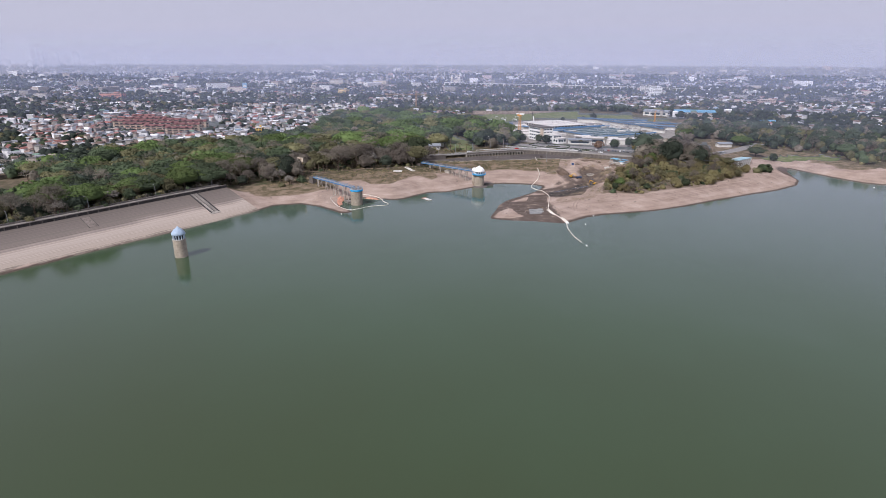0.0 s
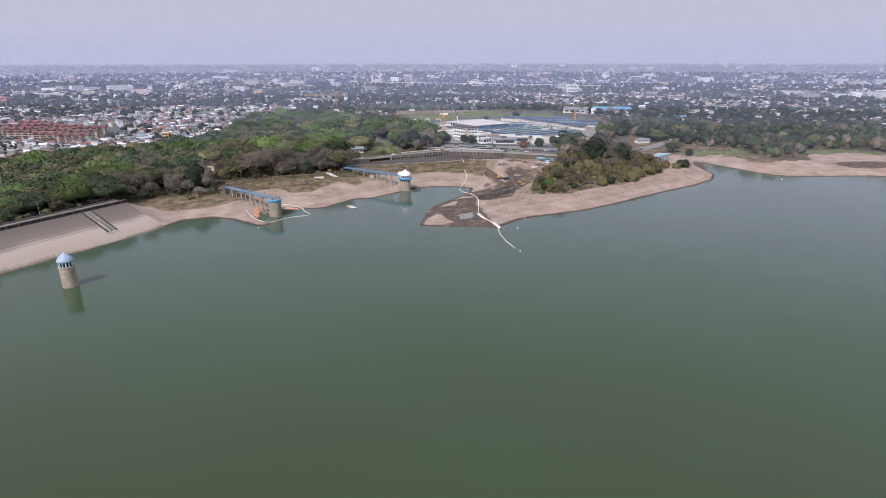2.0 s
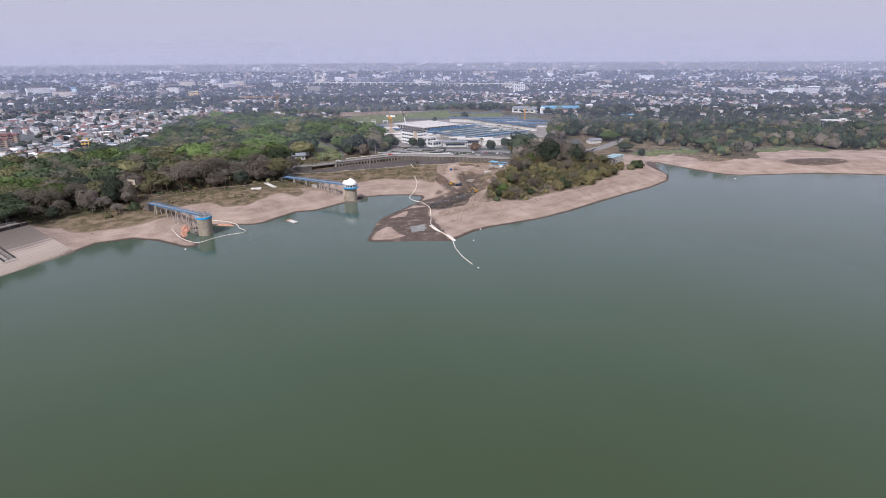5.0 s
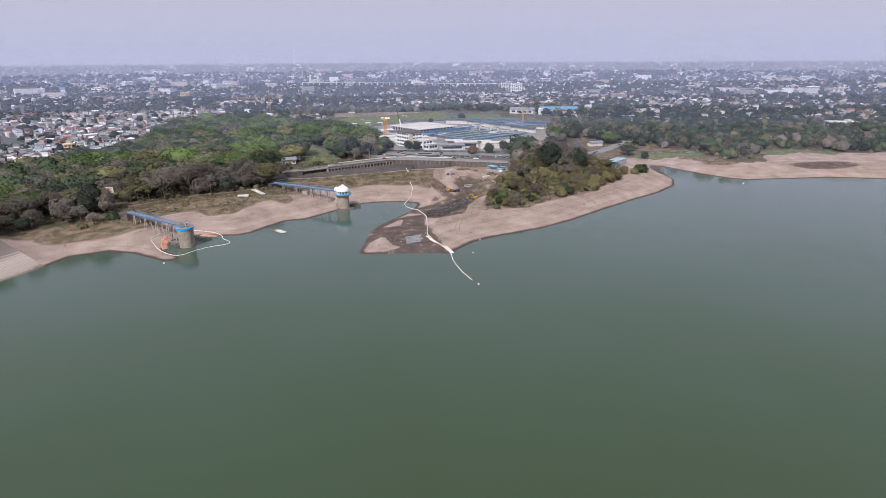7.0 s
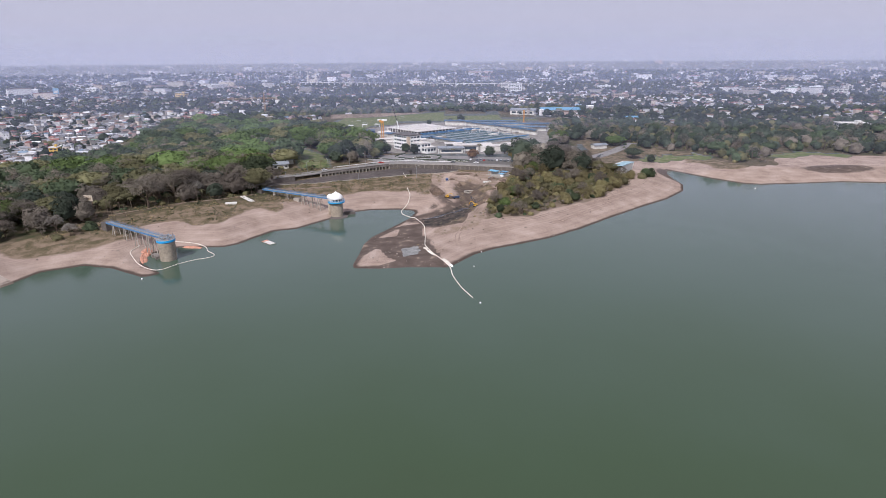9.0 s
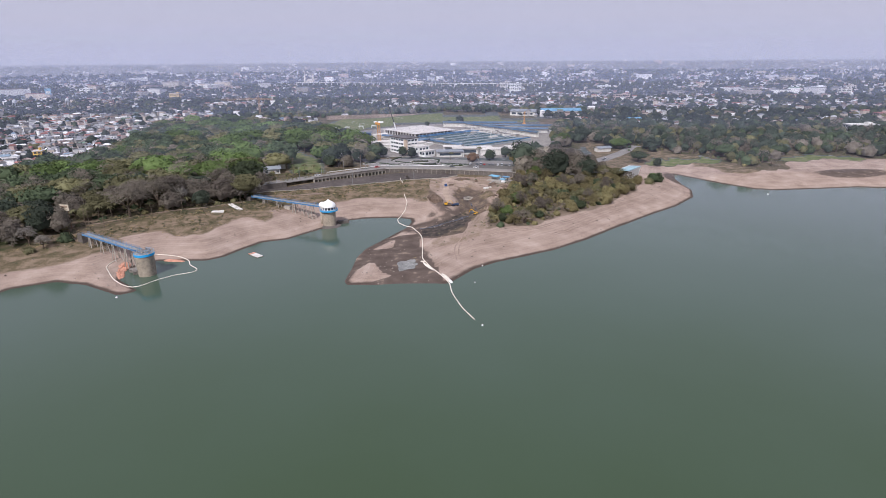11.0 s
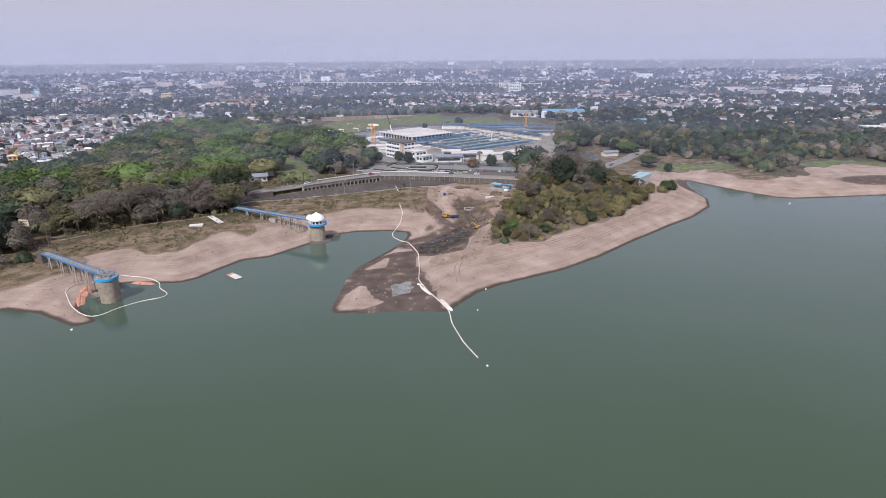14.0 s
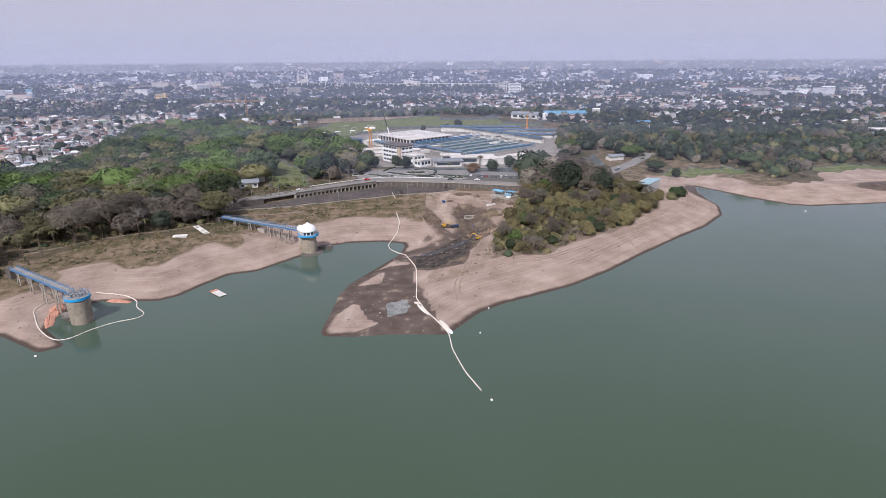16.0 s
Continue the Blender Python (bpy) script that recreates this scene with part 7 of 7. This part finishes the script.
WALLS = [material("wall_white_render", (0.70, 0.69, 0.69), 0.85, vary=0.1, island=0.2), material("wall_grey_block", (0.33, 0.31, 0.29), 0.9, vary=0.15, island=0.25),
         material("wall_cream_render", (0.50, 0.44, 0.38), 0.85, vary=0.12, island=0.2), material("wall_pink_render", (0.44, 0.34, 0.31), 0.85, vary=0.12, island=0.2)]
ROOF_ODDS, WALL_ODDS = [0.32, 0.13, 0.17, 0.13, 0.13, 0.03, 0.02, 0.07], [0.42, 0.30, 0.18, 0.10]


def house_data(w, d, h, rise, ridge):
    """Walls and a roof as quads: ridge 0 is gabled, 0.5 hipped, 1 flat."""
    x, y, e = w / 2, d / 2, 0.45
    v = [(-x, -y, -1.5), (x, -y, -1.5), (x, y, -1.5), (-x, y, -1.5), (-x, -y, h), (x, -y, h), (x, y, h), (-x, y, h)]
    rx, ry = (x + e, 0.08) if ridge == 0 else ((x * 0.5, 0.08) if ridge < 1 else (x, y))
    v += [(-x - e, -y - e, h), (x + e, -y - e, h), (x + e, y + e, h), (-x - e, y + e, h), (-rx, -ry, h + rise), (rx, -ry, h + rise), (rx, ry, h + rise), (-rx, ry, h + rise)]
    wall = [(0, 1, 5, 4), (1, 2, 6, 5), (2, 3, 7, 6), (3, 0, 4, 7)]
    roof = [(8, 9, 13, 12), (9, 10, 14, 13), (10, 11, 15, 14), (11, 8, 12, 15), (12, 13, 14, 15), (11, 10, 9, 8)]
    return np.array(v), np.array(wall), np.array(roof)


def clear_of_things(x, y):
    ok = np.ones(x.shape, bool)
    for poly in (*FORESTS.values(), FIELD, [(-200, 330), (-60, 330), (110, 380), (260, 480), (240, 640), (180, 800), (90, 900), (-60, 945), (-215, 930), (-205, 730), (-120, 640), (-100, 470)],
                 [(-725, 630), (-560, 660), (-490, 560), (-500, 470), (-660, 510)]):
        ok &= ~inside(np.array(poly, float), x, y)
    return ok


def in_sight(x, y, slack=12):
    """The wedge of town that lies beyond the lake."""
    a = np.degrees(np.arctan2(-x, y + 170))
    return (a > -42 - slack) & (a < 54 + slack)


def make_town():
    g = np.random.RandomState(12)
    spots = []
    for near, far, gap in ((300, 900, 10.0), (900, 1500, 14.0), (1500, 2400, 20), (2400, 3500, 30), (3500, 4850, 42)):
        xs, ys = np.meshgrid(np.arange(-far, far, gap), np.arange(0, far, gap))
        xs, ys = (xs + g.uniform(-0.3, 0.3, xs.shape) * gap).ravel(), (ys + g.uniform(-0.3, 0.3, ys.shape) * gap).ravel()
        rr = np.hypot(xs, ys)
        ok = (rr >= near) & (rr < far) & in_sight(xs, ys) & clear_of_things(xs, ys)
        xs, ys, rr = xs[ok], ys[ok], rr[ok]
        zs, ds = land(xs, ys)
        rel = np.stack([xs, ys], -1) - DAM_FOOT
        dens = 0.30 - 0.12 * (xs > -300) + 0.85 * rough(xs, ys, 150, 33) + 0.4 * rough(xs, ys, 60, 34)
        slum = inside(np.array([(-400, 420), (-355, 560), (-372, 720), (-340, 870), (-430, 1000), (-640, 980), (-760, 760), (-900, 560), (-560, 330)], float), xs, ys)
        dens = np.where(slum, 0.88, dens)
        built = (g.rand(len(xs)) < np.clip(dens, 0.12, 0.92)) & ((ds > 200) | (rel @ DAM_OUT > 160)) & (zs > 1)
        dry = ((ds > 190) | (rel @ DAM_OUT > 110)) & (zs > 1)
        for x, y, z, b, sl, dn in zip(xs[dry], ys[dry], zs[dry], built[dry], slum[dry], dens[dry]):
            spots.append((x, y, z, gap, b, sl))
    houses, trees = [], []
    for x, y, z, gap, b, sl in spots:
        if b:
            k = gap / 12.5
            w, d = g.uniform(5.5, 10.5) * k, g.uniform(4.5, 8) * k
            if gap > 12:
                w, d = g.uniform(6.5, 12) * (0.85 + gap / 160), g.uniform(5, 8) * (0.85 + gap / 160)
            h = g.choice([2.8, 3.2, 5.8, 6.2, 8.8], p=[0.22, 0.23, 0.28, 0.17, 0.10]) * (1 if not gap > 25 else 1.2)
            if gap > 15 and g.rand() < 0.022:
                w, d, h = g.uniform(28, 60), g.uniform(16, 30), g.uniform(8, 22)
            yaw = 20 + 24 * round(2 * float(rough(np.array(x), np.array(y), 220, 41))) + 90 * (g.rand() < 0.4) + g.uniform(-24, 24)
            houses.append((x, y, z, w, d, h, g.uniform(0.6, 1.9), g.choice([0, 0.5, 1], p=[0.62, 0.2, 0.18]), yaw, g.choice(8, p=ROOF_ODDS if x > -560 or y > 700 else [0.2, 0.1, 0.3, 0.22, 0.06, 0.04, 0.02, 0.06]), g.choice(4, p=WALL_ODDS)))
        if g.rand() < (0.14 if b and sl else 0.40 if b else 0.93):
            trees.append((x + g.uniform(-0.5, 0.5) * gap, y + g.uniform(-0.5, 0.5) * gap, z, gap))
    houses.sort(key=lambda q: (q[0] + 470) ** 2 + (q[1] - 600) ** 2)
    # the nearest houses stand singly
    for x, y, z, w, d, h, rise, ridge, yaw, rf, wl_ in houses[:300]:
        t = thing("house", (x, y, z), ("small house with weathered sheet roof in the crowded settlement", "small white-roofed house in the crowded settlement", "small house with rusty sheet roof in the crowded settlement", "small red-roofed house in the crowded settlement",
                                      "small dark-roofed house in the crowded settlement", "small blue-roofed house in the crowded settlement", "small green-roofed house in the crowded settlement", "small tan-roofed house in the crowded settlement")[rf], "house", "settlement houses", yaw)
        v, wq, rq = house_data(w, d, h, rise, ridge)
        part("wall", Shape().add(v[:8], wq.tolist()), WALLS[wl_], t)
        part("roof", Shape().add(v[8:], (rq - 8).tolist()), ROOFS[rf], t)
        if h > 5:
            for s in (-1, 1):
                part("window", Shape().box((s * w * 0.22, -d / 2 - 0.03, h * 0.7), (w * 0.2, 0.12, 1.2)), GLASS, t)
        part("door", Shape().box((0, -d / 2 - 0.04, 1.0), (0.9, 0.12, 2.0)), RUST, t)
    vs, qs, ks, o = [], [], [], 0
    for x, y, z, w, d, h, rise, ridge, yaw, rf, wl_ in houses[300:]:
        v, wq, rq = house_data(w, d, h, rise, ridge)
        ca, sa = math.cos(radians(yaw)), math.sin(radians(yaw))
        vs.append(np.stack([ca * v[:, 0] - sa * v[:, 1] + x, sa * v[:, 0] + ca * v[:, 1] + y, v[:, 2] + z], -1))
        qs += [wq + o, rq + o]
        ks += [np.full(4, 8 + wl_), np.full(6, rf)]
        o += 16
    me = fill_mesh(bpy.data.meshes.new("town_houses"), np.concatenate(vs), np.concatenate(qs), ROOFS + WALLS, np.concatenate(ks))
    tagged(new("town_houses", me), "thousands of low pale and red roofed houses", "houses", kind="stuff")
    # town trees: small clumped crowns
    t = np.array(trees)
    vs, qs, ks, o = [], [], [], 0
    for lo, hi, k, per, n, m in ((0, 12, 2, 3, 5, 3), (12, 18, 1, 1, 5, 3), (18, 99, 1, 0, 5, 3)):
        row = t[(t[:, 3] >= lo) & (t[:, 3] < hi)]
        c = np.repeat(row, k, 0)
        r = np.repeat(g.uniform(3.2, 6.4, len(row)) * (0.95 + 0.034 * row[:, 3]), k)
        p = c[:, :3] + g.uniform(-0.62, 0.62, (len(c), 3)) * np.stack([r * 1.3, r * 1.3, r * 0.25], -1) + np.stack([0 * r, 0 * r, r * 0.5 + 0.6], -1)
        kind = np.repeat(g.choice(4, len(row), p=[0.22, 0.14, 0.10, 0.54]), k)
        lv, lq = lumps(p, r * 0.75, 0.62, n, m, g)
        vs, qs, ks, o = vs + [lv], qs + [lq + o], ks + [np.repeat(kind, len(lq) // len(p))], o + len(lv)
        if per:
            v, q = leaf_cloud(p, r * 0.7, per, 0.8, 3, 1.0, 0.72)
            vs, qs, ks, o = vs + [v], qs + [q + o], ks + [np.repeat(kind, per)], o + len(v)
    me = fill_mesh(bpy.data.meshes.new("town_trees"), np.concatenate(vs), np.concatenate(qs), [LEAF[k] for k in ("dark", "green", "olive", "town")], np.concatenate(ks), True)
    tagged(new("town_trees", me), "dull green trees between the town's houses", "trees", kind="stuff")


LEAF["town"] = leafy("dusty_leaves", (0.045, 0.057, 0.048))
make_town()


def big_building(name, x, y, w, d, h, yaw, floors, wall, roof, label, category="building", bays=6.0, flat=True, rise=3.0):
    b = thing(name, (x, y, height(x, y) - 0.5), label, category, "", yaw)
    storeys(b, 0, 0, w, d, h, floors, wall, False, bays)
    if flat:
        part("roof", Shape().box((0, 0, h + 0.3), (w + 1, d + 1, 0.6)), roof, b)
        part("roof_room", Shape().box((w * 0.2, 0, h + 1.6), (w * 0.18, d * 0.4, 2.6)), wall, b)
    else:
        part("roof", Shape().gable((0, 0, h), (w, d), rise, over=1.0), roof, b)
    return b


def make_landmarks():
    # maroon-roofed apartment rows
    for i in range(4):
        for j in range(3):
            x, y = -690 + 45 * i + 18 * j, 622 - 13 * i - 40 * j + 16 * (i == 0)
            b = thing("apartment_block", (x, y, height(x, y) - 0.5), "four-storey cream apartment row with maroon tiled roof", "apartment block", "apartment rows", 12)
            storeys(b, 0, 0, 36, 9, 9, 4, WALL_CREAM, False, 9)
            part("roof", Shape().gable((0, 0, 9), (36, 9), 2.4, over=0.8), ROOF_RED, b, "maroon tiled roof")
            for s in (-1, 0, 1):
                part("roof_gable", Shape().gable((s * 12, -2.6, 9.2), (5, 5), 2.0, 90, over=0.5), ROOF_RED, b)
            part("balcony_row", Shape().box((0, -4.8, 4.6), (34, 1.0, 0.3)).box((0, -4.8, 7.0), (34, 1.0, 0.3)).box((0, -4.8, 2.4), (34, 1.0, 0.3)), ROOF_RED, b)
    big_building("school_building", -1162, 1250, 62, 14, 12, 18, 4, WHITE, ROOF_WHITE, "long white four-storey school building", "school")
    big_building("school_building", -1150, 1068, 66, 16, 14, 0, 4, material("salmon_wall", (0.50, 0.23, 0.17), 0.85, vary=0.1), ROOFS[7], "long salmon-red school building with pale roof", "school")
    big_building("apartment_tower", 192, 1560, 32, 14, 27, 8, 7, WHITE, ROOF_WHITE, "white seven-storey slab with rows of windows", "apartment block")
    big_building("office_building", 175, 1700, 24, 14, 24, 0, 6, OFF_WHITE, DARK_ROOF, "pale six-storey office block in the town", "office building")
    big_building("warehouse", 184, 876, 62, 26, 7.5, 0, 1, OFF_WHITE, ROOF_BLUE, "long warehouse with bright blue sheet roof", "warehouse", 8, False, 3.2)
    big_building("warehouse", 126, 872, 40, 22, 7, -24, 1, OFF_WHITE, STEEL_ROOF, "warehouse with pale grey-blue sheet roof", "warehouse", 8, False, 3.0)
    big_building("house_block", 271, 778, 17, 12, 6, 8, 2, WHITE, ROOF_BLUE, "white two-storey house with blue roof", "house", 4, False, 2.0)
    big_building("villa", 510, 655, 34, 18, 9, -6, 2, OFF_WHITE, OFF_WHITE, "pale flat-roofed two-storey villa among the trees", "house", 5)
    big_building("yellow_building", -665, 1395, 30, 16, 16, -20, 4, material("yellow_wall", (0.62, 0.44, 0.18), 0.8, vary=0.1), ROOF_WHITE, "yellow-walled four-storey building in the town", "building", 5)
    big_building("yellow_house", -410, 520, 8, 9, 11, 15, 3, material("ochre_wall", (0.66, 0.42, 0.10), 0.8, vary=0.1), OFF_WHITE, "narrow ochre-yellow three-storey house", "house", 3)
    big_building("peach_building", 395, 1260, 34, 16, 14, 4, 3, WALLS[3], ROOFS[7], "peach three-storey building in the town", "building", 5)
    big_building("white_hall", -390, 690, 40, 18, 6, 30, 1, WHITE, ROOF_WHITE, "low white hall with pale roof in the settlement", "hall", 6, False, 2.0)
    big_building("brick_house", 640, 800, 16, 14, 10, 0, 3, WALLS[3], ROOFS[3], "brick-red three-storey house among trees", "house", 4)
    g = np.random.RandomState(8)
    for i in range(24):
        a, r = math.radians(g.uniform(-36, 46)), g.uniform(1500, 3900)
        x, y = -r * math.sin(a), r * math.cos(a) - 100
        big_building("town_block", x, y, g.uniform(20, 44), g.uniform(12, 18), g.uniform(8, 19), g.uniform(-20, 20), int(g.choice([3, 4, 5])), [WALLS[0], WALLS[2], OFF_WHITE, WHITE][i % 4], ROOFS[int(g.choice([0, 1, 1, 3, 7]))],
                     "large pale multi-storey block rising from the town", "building", 12)
    church = thing("church", (-520, 2214, height(-520, 2214)), "cream church with steep twin-peaked front", "church")
    part("nave", Shape().box((0, 0, 9), (38, 26, 18)), CHURCH_WALL, church)
    part("roof", Shape().gable((0, 0, 18), (40, 28), 14, 90), CHURCH_WALL, church)
    for s in (-1, 1):
        part("spire", Shape().lathe([(5, 0), (4.4, 24), (0.3, 42)], 8, (s * 16, -10, 0)), CHURCH_WALL, church)
    rail = thing("viaduct", (0, 0, 0), "long pale elevated railway crossing the town", "viaduct")
    line = resample([(-520, 2010), (-60, 1900), (300, 1780)], 40)
    z = [height(*q) + 15 for q in line]
    part("deck", wall_along(line, 7, np.array(z) - 1.3, z), OFF_WHITE, rail)
    me = Shape().box((0, 0, -8), (2.4, 2.4, 16)).mesh("pier", OFF_WHITE)
    for q, t in zip(line, z):
        p = new("pier", me)
        p.parent, p.matrix_basis = rail, pose(q[0], q[1], t - 2)
    mast = thing("radio_mast", (-975, 3680, height(-975, 3680)), "tall red and white lattice radio mast", "mast")
    for k in range(6):
        part("section", lattice(Shape(), (0, 0, 22 * k), (0, 0, 22 * (k + 1)), (10 - 1.4 * k, 10 - 1.4 * (k + 1)), 11, 0.42), MAST_RED if k % 2 == 0 else WHITE, mast)
    board = thing("billboard", (-982, 1395, height(-982, 1395)), "tall pale blue billboard on a steel frame", "billboard", "", 35)
    part("panel", Shape().box((0, 0, 22), (13, 0.6, 14)), material("billboard_blue", (0.25, 0.45, 0.62), 0.5, vary=0.1), board)
    part("white_block", Shape().box((0, -0.36, 20), (9, 0.1, 6)), WHITE, board)
    for s in (-1, 1):
        part("post", Shape().box((s * 4, 0.6, 8), (0.8, 0.8, 16)), STEEL_GREY, board)
    tank = material("tank_pale", (0.55, 0.57, 0.6), 0.5)
    for x, y in ((-905, 1020), (-760, 1120), (-845, 1090)):
        t = thing("water_tank", (x, y, height(x, y)), "pale steel water tank on tall legs", "water tank", "water tanks")
        part("tank", Shape().lathe([(0.4, 15), (3.6, 16.5), (3.6, 21), (0.4, 23)], 14), tank, t)
        for s in (-1, 1):
            for e in (-1, 1):
                part("leg", Shape().tube([(s * 3.2, e * 3.2, 0), (s * 2.6, e * 2.6, 17)], 0.35, 4), tank, t)
    # far towers, with the haze of distance put into their colour
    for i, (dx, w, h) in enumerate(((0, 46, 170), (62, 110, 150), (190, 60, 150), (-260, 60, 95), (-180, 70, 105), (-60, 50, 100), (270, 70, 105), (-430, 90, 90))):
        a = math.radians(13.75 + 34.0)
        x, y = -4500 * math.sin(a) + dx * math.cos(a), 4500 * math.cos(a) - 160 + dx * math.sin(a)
        b = thing("tower_block", (x, y, height(x, y) - 2), "grey high-rise tower on the skyline, colour paled for haze", "tower block", "skyline towers", 40)
        part("wall", Shape().box((0, 0, (h - 60) / 2), (w * 0.6, 40, h - 58)), HAZE_PALED, b)
        part("roof_room", Shape().box((0, 0, h - 56), (w * 0.25, 18, 8)), HAZE_PALED, b)


def make_haze_backdrop():
    """Added glowing curtains that paint a pale haze over the farthest houses and skyline."""
    m = bpy.data.materials.new("glowing_haze_curtain")
    m.use_nodes = True
    n, l = m.node_tree.nodes, m.node_tree.links
    n.clear()
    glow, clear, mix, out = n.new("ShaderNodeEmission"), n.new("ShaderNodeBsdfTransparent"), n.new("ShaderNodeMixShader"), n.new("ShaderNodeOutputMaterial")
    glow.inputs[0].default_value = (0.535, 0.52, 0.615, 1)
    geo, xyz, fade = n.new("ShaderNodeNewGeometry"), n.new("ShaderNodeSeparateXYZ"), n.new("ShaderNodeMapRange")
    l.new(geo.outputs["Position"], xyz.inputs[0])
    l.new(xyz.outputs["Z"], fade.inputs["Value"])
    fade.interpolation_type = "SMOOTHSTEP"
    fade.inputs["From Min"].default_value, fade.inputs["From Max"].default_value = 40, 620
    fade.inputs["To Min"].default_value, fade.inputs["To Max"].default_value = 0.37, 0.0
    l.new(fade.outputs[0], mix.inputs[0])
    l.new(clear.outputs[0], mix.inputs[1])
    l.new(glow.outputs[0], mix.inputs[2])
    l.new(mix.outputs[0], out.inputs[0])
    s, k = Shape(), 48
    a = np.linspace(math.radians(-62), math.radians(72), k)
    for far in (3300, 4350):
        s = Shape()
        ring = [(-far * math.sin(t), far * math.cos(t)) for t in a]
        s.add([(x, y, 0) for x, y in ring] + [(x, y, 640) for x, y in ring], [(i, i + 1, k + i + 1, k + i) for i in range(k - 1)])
        b = solid("backdrop", s, m, "glowing pale lavender curtain imitating haze at the end of the view", "backdrop", kind="structure")
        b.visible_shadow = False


def make_haze_layers():
    """Added thin see-through sheets whose bluish colour imitates haze over the town; sunlit."""
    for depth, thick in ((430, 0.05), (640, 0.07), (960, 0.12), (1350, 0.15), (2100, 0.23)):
        m = bpy.data.materials.new("haze_tint_sheet")
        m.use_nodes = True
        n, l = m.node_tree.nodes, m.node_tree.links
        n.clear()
        haze_tint, clear, mix, out = n.new("ShaderNodeBsdfDiffuse"), n.new("ShaderNodeBsdfTransparent"), n.new("ShaderNodeMixShader"), n.new("ShaderNodeOutputMaterial")
        haze_tint.inputs[0].default_value = (0.365, 0.415, 0.61, 1)
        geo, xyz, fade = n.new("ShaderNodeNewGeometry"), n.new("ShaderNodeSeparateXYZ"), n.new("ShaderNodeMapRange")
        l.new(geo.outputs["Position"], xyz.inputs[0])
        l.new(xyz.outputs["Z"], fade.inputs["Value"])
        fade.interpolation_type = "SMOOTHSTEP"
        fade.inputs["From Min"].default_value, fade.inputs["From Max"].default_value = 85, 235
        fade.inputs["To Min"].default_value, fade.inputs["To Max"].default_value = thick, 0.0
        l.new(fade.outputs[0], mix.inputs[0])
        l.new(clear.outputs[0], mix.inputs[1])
        l.new(haze_tint.outputs[0], mix.inputs[2])
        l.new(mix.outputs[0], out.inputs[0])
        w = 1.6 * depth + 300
        b = solid("haze_layer", Shape().add([(-w, depth, 0), (w, depth, 0), (w, depth, 240), (-w, depth, 240)], [(0, 1, 2, 3)]), m, "added thin bluish sheet imitating haze over the town", "haze", kind="structure")
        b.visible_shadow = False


CHURCH_WALL = material("pale_church_wall", (0.70, 0.64, 0.56), 0.8, vary=0.08)
MAST_RED = material("mast_red", (0.46, 0.30, 0.30), 0.6)
# wall colour lightened and blued to imitate distance haze
HAZE_PALED = material("haze_paled_tower_wall", (0.56, 0.57, 0.66), 0.8, vary=0.06, scale=0.02)
make_landmarks()
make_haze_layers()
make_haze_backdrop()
